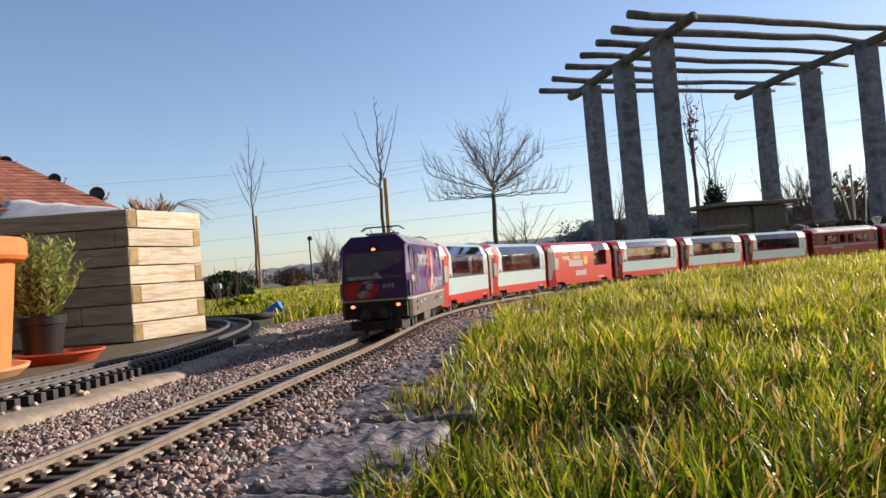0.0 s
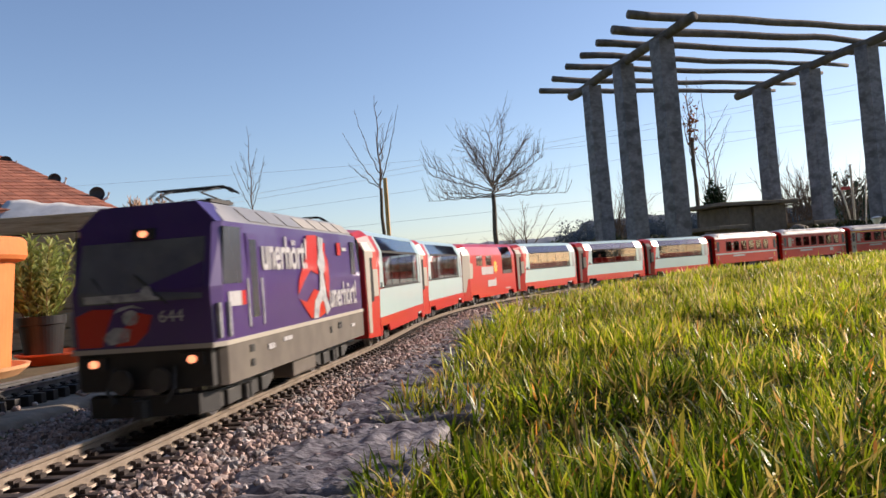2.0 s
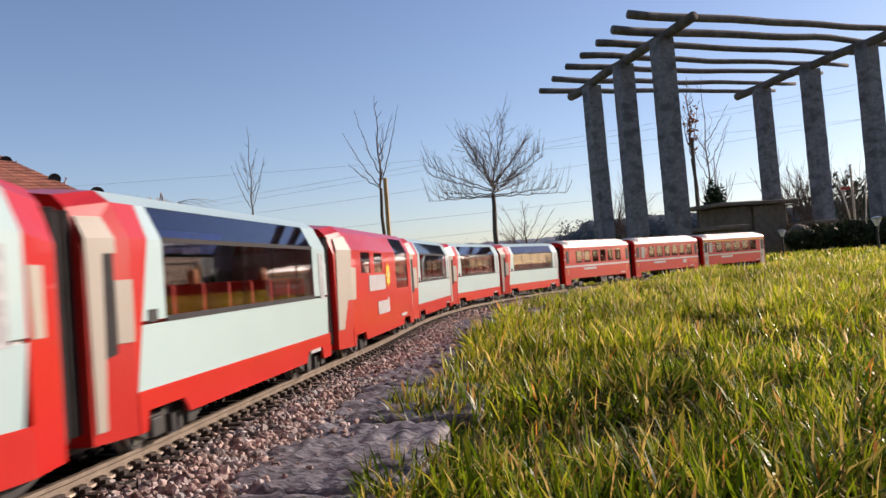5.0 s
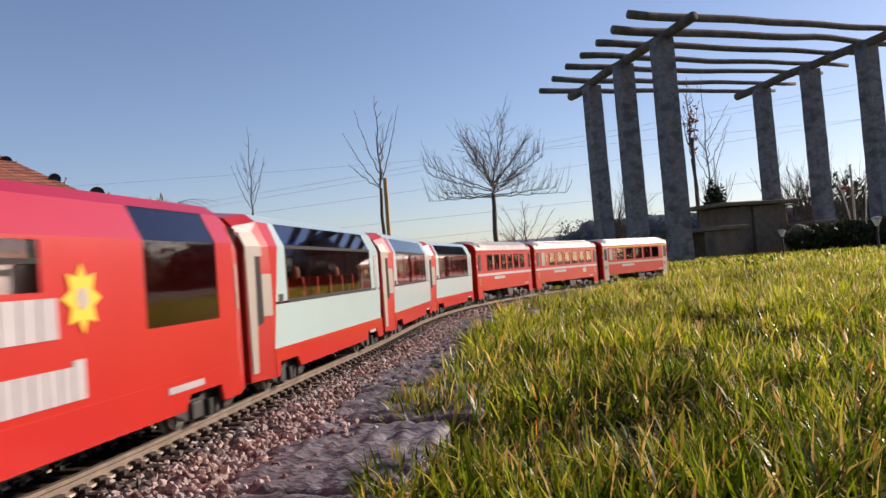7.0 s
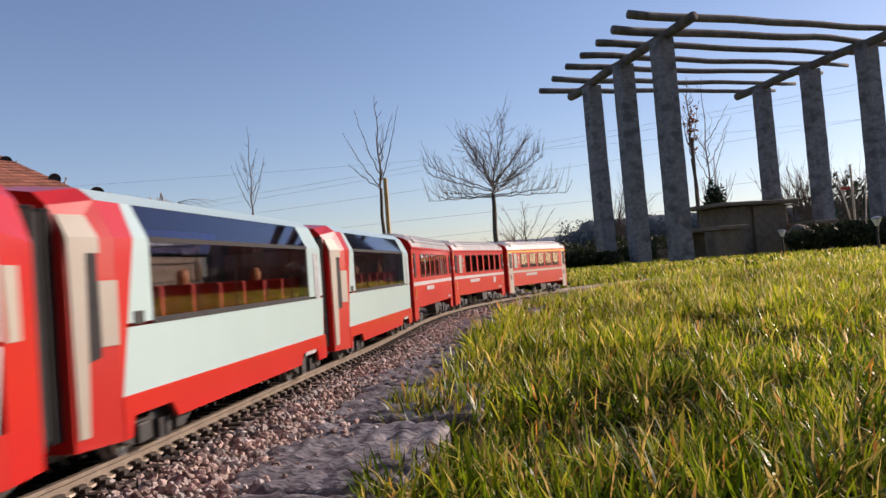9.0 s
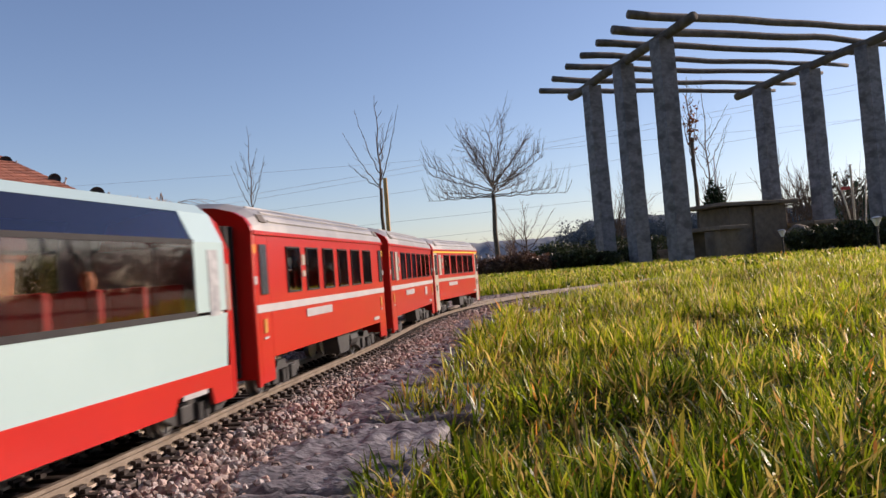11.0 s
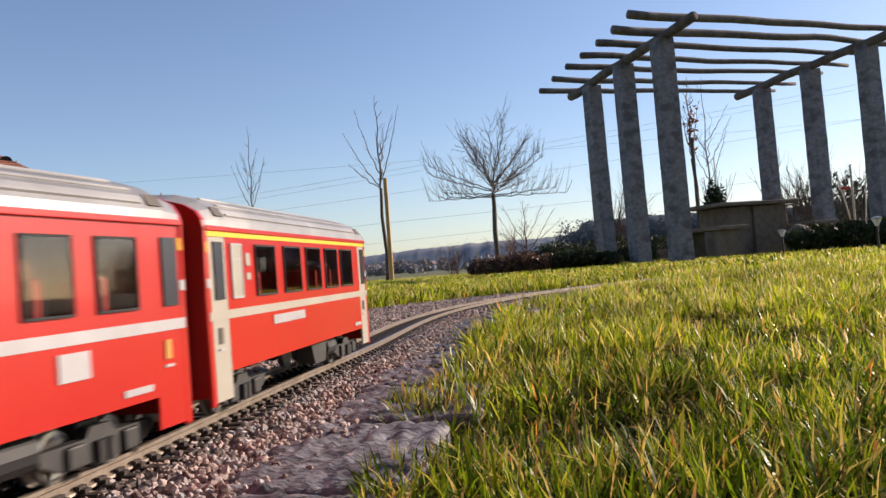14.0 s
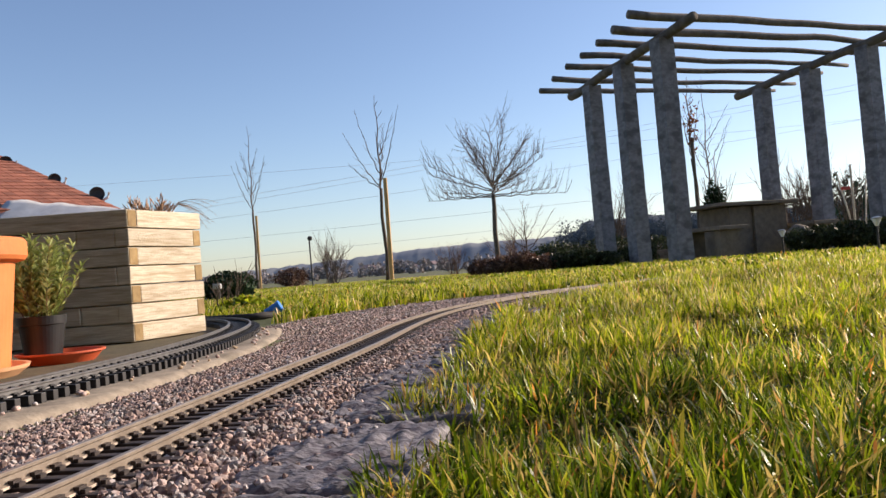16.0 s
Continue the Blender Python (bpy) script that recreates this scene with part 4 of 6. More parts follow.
    # front artwork
    for poly, mt, nm, lb in (([(0.048, 0.049), (0.049, 0.072), (0.036, 0.077), (0.020, 0.076), (0.026, 0.062), (0.030, 0.049)], M_RED, "artwork", "red painted figure shape"),
                             ([(0.020, 0.049), (0.016, 0.058), (0.004, 0.073), (-0.008, 0.070), (-0.004, 0.058), (0.006, 0.049)], M_RED, "artwork", "red painted shape"),
                             ([(0.008 + 0.0062 * math.cos(k * math.pi / 5), 0.069 + 0.0058 * math.sin(k * math.pi / 5)) for k in range(10)], M_GREYART, "artwork", "silver-grey painted head"),
                             ([(0.020, 0.063), (0.008, 0.061), (0.010, 0.052), (0.024, 0.050), (0.030, 0.056)], M_GREYART, "artwork", "silver-grey painted body"),
                             ([(-0.002, 0.075), (0.006, 0.0785), (0.016, 0.077), (0.020, 0.073), (0.008, 0.0765)], M_GREYART, "artwork", "silver-grey painted arm")):
        bm = B()
        extrude(bm, poly, lambda a, b: face(a, b, -0.0006), lambda a, b: face(a, b, 0.0006))
        part(nm, bm, mt, root, lb)
    cu = bpy.data.curves.new("running_number", "FONT")
    cu.body, cu.size, cu.extrude, cu.align_x = "644", 0.0125, 0.0003, "CENTER"
    tmp = bpy.data.objects.new("tmp", cu)
    scene.collection.objects.link(tmp)
    me = bpy.data.meshes.new_from_object(tmp.evaluated_get(bpy.context.evaluated_depsgraph_get()))
    bpy.data.objects.remove(tmp)
    me.materials.clear()
    me.materials.append(M_LETTER)
    me.transform(Matrix.Translation((-0.022, yf + 0.0308, 0.0645)) @ Matrix(((-1, 0, 0, 0), (0, 0, 1, 0), (0, 1, 0, 0), (0, 0, 0, 1))))
    num = new("running_number", me)
    num.parent = root
    # sides
    for sx in (-1, 1):
        x = sx * W
        bm = B()
        sideways(bm, [(0.256, 0.089), (0.208, 0.089), (0.205, 0.132), (0.246, 0.132)], x - sx * 0.0016, x - sx * 0.0001 + sx * 0.0004)
        part("cab_window", bm, M_SCREEN, root, "dark cab side window")
        bm = B()
        sideways(bm, [(0.190, 0.052), (0.158, 0.052), (0.158, 0.128), (0.190, 0.128)], x - sx * 0.0012, x + sx * 0.0003)
        door = part("door", bm, M_PURPLE, root)
        bm = B()
        sideways(bm, [(0.184, 0.061), (0.165, 0.061), (0.165, 0.123), (0.184, 0.123)], x - sx * 0.001, x + sx * 0.0006)
        part("door_window", bm, M_SCREEN, door)
        for y in (0.192, 0.152):
            bm = B()
            box(bm, x - sx * 0.001 - 0.001, x + sx * 0.002 + 0.001, y, y + 0.004, 0.054, 0.092, 0.0008)
            part("grab_rail", bm, M_GREYART, root, "pale grab rail")
        for y in (0.248, 0.262):
            bm = B()
            xx = sx * (0.0575 if y < 0.25 else 0.0548)
            box(bm, xx - 0.0015, xx + 0.0015, y, y + 0.004, 0.050, 0.076, 0.0008)
            part("grab_rail", bm, M_GREYART, root, "pale grab rail")
        bm = B()
        sideways(bm, [(-0.225, 0.090), (-0.250, 0.090), (-0.252, 0.128), (-0.228, 0.128)], x - sx * 0.0012, x + sx * 0.0004)
        part("cab_window", bm, M_SCREEN, root, "dark cab side window")
    x = -W - 0.0005
    slogan(root, x, 0.150, -0.006, 0.098, 0.128)
    slogan(root, x, -0.098, -0.243, 0.056, 0.083)
    bars(root, x, -0.150, -0.170, 0.112, 0.126, 1, M_RED, "crest", "small red and white crest", 0.0, 13)
    bars(root, x, -0.176, -0.200, 0.117, 0.121, 5, M_LETTER, seed=14)
    bars(root, x, 0.246, 0.214, 0.072, 0.083, 5, M_LETTER, "nameplate", "pale name plate", 0.0, 15)
    bars(root, x - 0.0001, 0.213, 0.202, 0.072, 0.083, 1, M_RED, "crest", "red name plate end", 0.0, 16)
    for poly, mt, lb in (([(0.036, 0.074), (0.030, 0.088), (0.002, 0.106), (-0.010, 0.131), (-0.054, 0.132), (-0.050, 0.092), (-0.020, 0.097), (0.010, 0.086)], M_RED, "red painted cape"),
                         ([(0.032, 0.070), (0.004, 0.066), (-0.030, 0.078), (-0.070, 0.072), (-0.074, 0.052), (-0.044, 0.049), (-0.010, 0.050)], M_RED, "red painted cape"),
                         ([(-0.076, 0.126), (-0.090, 0.124), (-0.088, 0.114), (-0.100, 0.106), (-0.102, 0.086), (-0.092, 0.064), (-0.080, 0.082)], M_RED, "red painted patch"),
                         ([(-0.056, 0.131), (-0.080, 0.129), (-0.076, 0.118), (-0.084, 0.104), (-0.074, 0.090), (-0.082, 0.068), (-0.096, 0.055), (-0.076, 0.050), (-0.066, 0.066), (-0.048, 0.062), (-0.040, 0.049), (-0.018, 0.049), (-0.028, 0.066), (-0.052, 0.076), (-0.058, 0.094), (-0.048, 0.104), (-0.058, 0.116)], M_GREYART, "silver-grey painted figure shape")):
        bm = B()
        sideways(bm, poly, x, x - (0.0004 if mt is M_RED else 0.0008))
        part("artwork", bm, mt, root, lb)
    x = -0.0571
    for y, w, z, h in ((0.20, 0.010, 0.036, 0.005), (0.20, 0.010, 0.026, 0.005), (0.150, 0.020, 0.034, 0.004), (0.10, 0.030, 0.037, 0.003), (-0.13, 0.018, 0.034, 0.006), (-0.09, 0.006, 0.032, 0.006), (-0.2, 0.02, 0.032, 0.003)):
        bars(root, x, y, y - w, z, z + h, 2, M_LETTER if h < 0.005 else M_DARK, "frame_marking", "", 0.0, 3)
    # running gear
    for y in (0.165, -0.165):
        bogie(root, y, 0.0155, 0.044, M_BOGIE)
    bm = B()
    box(bm, -0.050, -0.030, -0.045, 0.045, 0.004, 0.020, 0.002)
    box(bm, 0.030, 0.050, -0.045, 0.045, 0.004, 0.020, 0.002)
    box(bm, -0.028, 0.028, -0.06, 0.06, 0.006, 0.019)
    part("equipment_box", bm, M_GREYF, root)
    bm = B()
    extrude(bm, [(0.047, yf + 0.010), (0.040, yf + 0.034), (0, yf + 0.040), (-0.040, yf + 0.034), (-0.047, yf + 0.010), (-0.044, yf + 0.008), (0, yf + 0.034), (0.044, yf + 0.008)], lambda a, b: (a, b, 0.003), lambda a, b: (a, b, 0.016))
    part("snow_plough", bm, M_DARK, root, "black snow plough")
    bm = B()
    for sx in (-1, 1):
        lathe_y(bm, [(0.003, yf + 0.028), (0.003, yf + 0.038), (0.008, yf + 0.038), (0.008, yf + 0.041)], sx * 0.014, 0.026)
        tube(bm, [(sx * 0.022, yf + 0.030, 0.034), (sx * 0.024, yf + 0.040, 0.020), (sx * 0.018, yf + 0.042, 0.012)], 0.0016, 6)
    part("buffer", bm, M_BOGIE, root)
    coupler(root, yf + 0.026, 1)
    coupler(root, yr, -1)
    return root


def lathe_y(bm, prof, x, z, n=14):
    rings = [[bm.verts.new((x + r * math.cos(k * 2 * math.pi / n), y, z + r * math.sin(k * 2 * math.pi / n))) for k in range(n)] for r, y in prof]
    for r0, r1 in zip(rings, rings[1:]):
        for k in range(n):
            bm.faces.new((r0[k], r0[(k + 1) % n], r1[(k + 1) % n], r1[k]))
    bm.faces.new(rings[0][::-1])
    bm.faces.new(rings[-1])


# The grey-blue base colour paints in the sky mirrored by the windscreen.
M_WINDSCREEN = material("reflecting_windscreen", (0.085, 0.088, 0.112), (0.15, 0.155, 0.18), 0.08, scale=22, coat=0.6)
M_SCREEN = material("dark_glass", (0.035, 0.038, 0.05), (0.055, 0.058, 0.072), 0.22, scale=8)
LP, LR = 0.4466, 0.4653
loco = locomotive()
pano = panorama_coach()
coaches = [pano, copy_thing(pano, pose(0, 0, 0)), service_coach()] + [copy_thing(pano, pose(0, 0, 0)) for _ in range(3)]
coaches += [red_coach("plain"), red_coach("second"), red_coach("first")]


def fit_size(things, ky, kx, kz, dz):
    """Bring bodies to their measured length, width and height; running gear keeps its shape and moves along."""
    for name, me in {(o.name.split(".")[0], o.data) for c in things for o in c.children_recursive}:
        if name == "coupler":
            ys = [v.co.y for v in me.vertices]
            c = (min(ys) + max(ys)) / 2
            for v in me.vertices:
                v.co.y += c * (ky - 1)
        elif name in ("bogie", "wheel"):
            continue
        else:
            for v in me.vertices:
                v.co = Vector((v.co.x * kx, v.co.y * ky, v.co.z * kz + dz))


for c in [loco] + coaches:
    for o in c.children:
        if o.name.split(".")[0] == "bogie":
            o.location.y *= 0.6825 if c is loco else 0.855
for me in {o.data for o in loco.children_recursive if o.data}:
    for v in me.vertices:
        if v.co.z > 0.0475:
            v.co.z = 0.0475 + (v.co.z - 0.0475) * 0.893
fit_size([loco], 0.6825, 0.94, 1.0, 0.005)
fit_size(coaches[:6], 0.864, 0.815, 0.988, 0.0062)
fit_size(coaches[6:], 0.846, 0.845, 1.008, 0.0048)


def stand(s):
    """Pose of a vehicle whose middle is at s on the line."""
    x0, y0, _ = line(s - 0.14)
    x1, y1, _ = line(s + 0.14)
    return pose((x0 + x1) / 2, (y0 + y1) / 2, RAIL_TOP, 0, 0, math.degrees(math.atan2(x1 - x0, y0 - y1)))


SPEED, S_HEAD = 0.3387, 1.4082


def motions():
    """The train runs along the line at an even speed."""
    starts, s = [-0.247], 0.0
    for i in range(9):
        length = LP if i < 6 else LR
        starts.append(s + length / 2)
        s += length
    for ob, s0 in zip([loco] + coaches, starts):
        walk(ob, [(k * 0.25, stand(S_HEAD - SPEED * k * 0.25 + s0)) for k in range(65)])
        # the wheels roll with it
        for o in ob.children_recursive:
            if o.name.split(".")[0] == "wheel":
                at = o.location.copy()
                walk(o, [(k * 0.05, Matrix.Translation(at) @ Matrix.Rotation(-SPEED * k * 0.05 / at.z, 4, "X")) for k in range(321)])


# ---- raised timber bed beside the side track ----
def timber_bed():
    c, u, v = Vector((-0.700, 1.826, -0.006)), Vector((-1, 0.0, 0)), Vector((0.357, 0.934, 0))
    root = thing("raised_bed", "raised garden bed of stacked pale timber boards", "raised bed", m=Matrix.Translation(c))
    A, Bd, T, H = 0.78, 0.256, 0.030, 0.0427

    def board(bm, a0, a1, b0, b1, z0, z1):
        vs = [bm.verts.new(u * a + v * b + Vector((0, 0, z))) for a in (a0, a1) for b in (b0, b1) for z in (z0, z1)]
        for f in ((0, 1, 3, 2), (4, 6, 7, 5), (0, 4, 5, 1), (2, 3, 7, 6), (0, 2, 6, 4), (1, 5, 7, 3)):
            bm.faces.new([vs[i] for i in f])
        bmesh.ops.bevel(bm, geom=list(bm.edges), offset=0.0024, segments=2, profile=0.6, affect="EDGES")
    r = random.Random(3)
    for i in range(7):
        z0, z1 = i * H + 0.0014, (i + 1) * H - 0.0012
        j = [r.uniform(-0.0015, 0.0015) for _ in range(4)]
        if i % 2 == 0:
            spans = [(0 + j[0], A, 0, T), (0 + j[1], T, T + 0.001, Bd + j[2]), (T + 0.001, A, Bd - T, Bd)]
            caps = [(0.0 + j[0], 0.0, 0)]
        else:
            spans = [(0 + j[1], T, 0 + j[2], Bd - T), (T + 0.001, 0.115, 0.0 + j[3], T), (0.117, A, 0.0 + j[2], T), (0 + j[0], A, Bd - T + 0.001, Bd)]
            caps = [(0.0 + j[0], Bd - T, 1)]
        for a0, a1, b0, b1 in spans:
            bm = B()
            board(bm, a0, a1, b0, b1, z0, z1)
            part("board", bm, M_WOOD, root)
        for a, b, _ in caps:
            bm = B()
            board(bm, a - 0.0012, a + 0.004, b + 0.0015, b + T - 0.0015, z0 + 0.001, z1 - 0.001)
            part("end_grain", bm, M_WOODEND, root, "darker sawn board end")
    bm = B()
    board(bm, 0.05, A - 0.05, 0.03, Bd - 0.03, 0.20, 7 * H - 0.03)
    part("soil", bm, M_SOIL, root, "dark soil filling")
    bm = B()
    board(bm, 0.02, A - 0.02, 0.02, Bd - 0.01, -0.02, 0.001)
    part("base", bm, M_WOODEND, root)
    return root


timber_bed()


# ---- pots ----
def flower_pots():
    root = thing("planter", "large orange terracotta planter with a thick rim", "flower pot", m=pose(-0.775, 1.22, -0.008))
    part("pot", lathe(B(), [(0.108, 0.012), (0.122, 0.172), (0.136, 0.176), (0.140, 0.182), (0.140, 0.204), (0.136, 0.209), (0.126, 0.209), (0.118, 0.19), (0.03, 0.185)], 56), M_TERRA, root, smooth=False)
    part("saucer", lathe(B(), [(0.118, 0.0), (0.134, 0.012), (0.136, 0.017), (0.130, 0.017), (0.112, 0.006)], 48), M_TERRA2, root, "pale terracotta saucer")
    sau = solid("saucer", lathe(B(), [(0.055, 0.0), (0.070, 0.017), (0.0735, 0.017), (0.0735, 0.020), (0.068, 0.020), (0.054, 0.004)], 48, (-0.682, 1.44, -0.008)), M_SAUCER, "shallow red plastic saucer under a pot", "saucer", smooth=False)
    root = thing("potted_rosemary", "rosemary bush in a small black plastic pot", "potted plant", m=pose(-0.722, 1.46, -0.003))
    part("pot", lathe(B(), [(0.030, 0.0), (0.038, 0.062), (0.0405, 0.063), (0.0415, 0.078), (0.0385, 0.078), (0.036, 0.066), (0.01, 0.064)], 40), M_POT, root, "black plastic pot")
    r = random.Random(8)
    bm, vs, fs = B(), [], []
    for k in range(80):
        a, lean = r.uniform(0, 6.283), r.uniform(0.05, 0.72)
        h = r.uniform(0.07, 0.165)
        p0 = Vector((0.02 * math.cos(a) * r.random(), 0.02 * math.sin(a) * r.random(), 0.062))
        pts = [p0]
        d = Vector((math.cos(a) * lean, math.sin(a) * lean, 1)).normalized()
        for i in range(6):
            d = (d + Vector((r.uniform(-0.12, 0.12), r.uniform(-0.12, 0.12), 0.10))).normalized()
            pts.append(pts[-1] + d * h / 6)
        tube(bm, pts, [0.0012 * (1 - i / 8) for i in range(7)], 4)
        for i in range(70):
            t = r.uniform(0.15, 1.0) * 5.99
            q = pts[int(t)].lerp(pts[int(t) + 1], t % 1)
            b = r.uniform(0, 6.283)
            n = Vector((math.cos(b), math.sin(b), r.uniform(0.3, 1.4))).normalized() * r.uniform(0.011, 0.020)
            s = n.orthogonal().normalized() * 0.0016
            o = len(vs)
            vs += [q - s, q + s, q + n * 0.6 + s, q + n, q + n * 0.6 - s]
            fs.append((o, o + 1, o + 2, o + 3, o + 4))
    part("stems", bm, M_TWIG, root)
    leaf = new("foliage", fast_mesh("foliage", vs, fs, M_ROSE))
    leaf.parent = root


flower_pots()


# ---- pergola ----
def wavy(p0, p1, n, amp, seed):
    p0, p1 = Vector(p0), Vector(p1)
    return [p0.lerp(p1, i / n) + Vector((0, amp * noise.noise((i * 0.3, seed, 0)), amp * noise.noise((i * 0.3, seed, 7)))) for i in range(n + 1)]


def pergola():
    root = thing("pergola", "garden pergola of grey stone pillars and weathered logs", "pergola")
    ang = radians(20.5)
    for i, (x, y) in enumerate(((2.04, 10.40), (2.215, 9.37), (2.39, 8.36), (4.60, 11.40), (4.81, 10.36), (5.0, 9.33))):
        bm = B()
        bmesh.ops.create_cube(bm, size=1.0)
        bmesh.ops.subdivide_edges(bm, edges=list(bm.edges), cuts=12, use_grid_fill=True)
        w = 0.185
        for v in bm.verts:
            k = 1.0 - 0.05 * (v.co.z + 0.5)
            p = Vector((v.co.x * w * k, v.co.y * w * k, (v.co.z + 0.5) * 2.36 - 0.06))
            q = p * 9 + Vector((i * 7, 0, 0))
            p.x += 0.006 * noise.noise(q)
            p.y += 0.006 * noise.noise(q + Vector((3, 3, 3)))
            c, s = math.cos(ang), math.sin(ang)
            v.co = Vector((x + p.x * c - p.y * s + (2.3 - p.z) * 0.014, y + p.x * s + p.y * c, p.z))
        part("pillar", bm, M_PILLAR, root, "rough grey stone pillar")
    for a, b, sd in (((1.90, 11.15, 2.335), (2.54, 7.75, 2.335), 1.0), ((4.50, 12.05, 2.335), (5.12, 8.55, 2.335), 2.0)):
        part("beam", tube(B(), wavy(a, b, 14, 0.03, sd), [0.056 - 0.006 * i / 14 for i in range(15)], 12), M_LOG, root, "thick round beam", smooth=True)
    lows = [(1.95, 7.85), (1.90, 8.35), (1.83, 8.84), (1.74, 9.33), (1.64, 9.80), (1.56, 10.42), (1.47, 11.05)]
    highs = [(6.1, 9.44), (6.0, 9.92), (5.42, 10.20), (5.52, 10.80), (5.38, 11.22), (5.26, 11.80), (5.14, 12.25)]
    for i, ((x0, y0), (x1, y1)) in enumerate(zip(lows, highs)):
        r0 = 0.036 + 0.008 * noise.noise((i * 3.3, 1, 1)) + (0.004 if i < 2 else 0)
        part("log", tube(B(), wavy((x0, y0, 2.432), (x1, y1, 2.420), 18, 0.030, 3 + i * 1.7), [r0 * (1.08 - 0.02 * k) for k in range(19)], 10), M_LOG, root, smooth=True)
    return root


pergola()


def stone_table():
    m = pose(3.86, 10.62, -0.012, 0, 0, 20)
    root = thing("garden_table", "weathered concrete garden table on broad slab legs", "table", m=m)
    bm = box(B(), -0.62, 0.60, -0.42, 0.42, 0.645, 0.690, 0.006)
    part("tabletop", bm, M_TABLE, root)
    for x0, x1 in ((-0.40, -0.05), (-0.05, 0.46)):
        part("leg", box(B(), x0 + 0.003, x1, -0.30 if x0 < -0.2 else -0.34, 0.30, 0.0, 0.635, 0.006), M_TABLE, root, "broad slab leg")
    for x, y, mm in ((3.24, 10.05, 20), (4.60, 10.62, 20)):
        b = thing("garden_bench", "low concrete bench beside the garden table", "bench", "benches by the table", m=pose(x, y, -0.012, 0, 0, mm))
        part("seat", box(B(), -0.20, 0.20, -0.5, 0.4, 0.345, 0.39, 0.005), M_TABLE, b)
        part("leg", box(B(), -0.14, 0.14, -0.42, -0.32, 0, 0.345, 0.004), M_TABLE, b)
        part("leg", box(B(), -0.14, 0.14, 0.22, 0.32, 0, 0.345, 0.004), M_TABLE, b)


stone_table()


def garden_lights():
    for x, y, h in ((3.447, 6.5, 0.275), (3.52, 8.5, 0.265)):
        g = thing("garden_light", "small solar garden light on a thin steel post", "garden light", "garden lights", m=pose(x, y, -0.012))
        part("post", tube(B(), [(0, 0, 0), (0, 0, h - 0.05)], 0.009, 10), M_BOGIE, g)
        part("lantern", lathe(B(), [(0.012, h - 0.065), (0.034, h - 0.012), (0.036, h - 0.006), (0.02, h - 0.004)], 16), M_SOLAR, g, "clear cone lantern")
        part("cap", lathe(B(), [(0.04, h - 0.004), (0.042, h + 0.002), (0.012, h + 0.012)], 16), M_STEEL, g, "steel cap")


garden_lights()


def low_wall():
    """A low stone retaining wall behind the pergola, one block at a time."""
    root = thing("garden_wall", "low brown stone wall behind the pergola", "wall")
    r = random.Random(15)
    for row in range(2):
        x = 1.60 + (0.09 if row else 0.0)
        while x < 3.75:
            w = r.uniform(0.16, 0.30)
            bm = box(B(), -w / 2, w / 2 - 0.006, -0.07 + r.uniform(-0.008, 0.008), 0.07, 0.0, 0.082 + r.uniform(-0.004, 0.002), 0.008)
            ob = part("stone", bm, M_WALLSTONE, root)
            ob.location = (x + w / 2, 12.0 + (x - 1.6) * 0.16, 0.06 + row * 0.086 - 0.06)
            x += w
    return root


low_wall()
bm = B()
bmesh.ops.create_icosphere(bm, subdivisions=3, radius=0.12)
for v in bm.verts:
    v.co *= 1 + 0.25 * noise.noise(v.co * 9)
    v.co = Vector((v.co.x * 1.25 + 4.19, v.co.y + 9.6, v.co.z * 0.85 + 0.33 - 0.10))
    v.co.z = max(v.co.z, -0.02)
boulder = solid("boulder", bm, M_TABLE, "pale rounded boulder among dark shrubs", "rock", smooth=True)
for (x0, z0), (x1, z1), rr in (((6.56, 0.30), (6.55, 1.30), 0.018), ((6.52, 0.28), (6.32, 1.18), 0.014), ((6.70, -0.02), (6.78, 1.05), 0.012)):
    solid("garden_pole", tube(B(), [(x0, 13.0, -0.03), (x0, 13.0, z0), (x1, 13.0, z1)], rr, 7), M_WOOD, "pale thin wooden pole standing among bare bushes", "pole", group="garden poles", smooth=True)
bm = box(B(), 6.36, 6.50, 12.95, 12.965, 0.90, 0.95, 0.003)
solid("red_tag", bm, M_RED, "small red tag hanging on a garden pole", "tag")
solid("flag_pole", tube(B(), [(4.74, 14.0, -0.03), (4.74, 14.0, 1.72)], 0.010, 7), M_LETTER, "thin white pole behind the garden table", "pole", smooth=True)


# ---- bare trees and shrubs ----
def branch(bm, p, d, length, r0, depth, rnd, up=0.12, kids=4, spread=0.7, taper=0.35, sides=5):
    n = 4
    pts, rad = [p], [r0]
    for i in range(n):
        d = (d + Vector((rnd.uniform(-1, 1), rnd.uniform(-1, 1), rnd.uniform(-0.6, 0.6))) * 0.13 + Vector((0, 0, up))).normalized()
        pts.append(pts[-1] + d * length / n)
        rad.append(r0 * (1 - (1 - taper) * (i + 1) / n))
    tube(bm, pts, rad, max(3, sides), cap=False)
    if depth == 0:
        return
    for k in range(kids):
        t = 0.30 + 0.70 * (k + rnd.random()) / kids
        i = min(n - 1, int(t * n))
        q = pts[i].lerp(pts[i + 1], t * n - i)
        side = Vector((rnd.uniform(-1, 1), rnd.uniform(-1, 1), rnd.uniform(-0.5, 0.8)))
        nd = (d + side * spread).normalized()
        branch(bm, q, nd, length * rnd.uniform(0.45, 0.75), max(r0 * 0.5, 0.0018), depth - 1, rnd, up, kids, spread, taper, sides - 1)


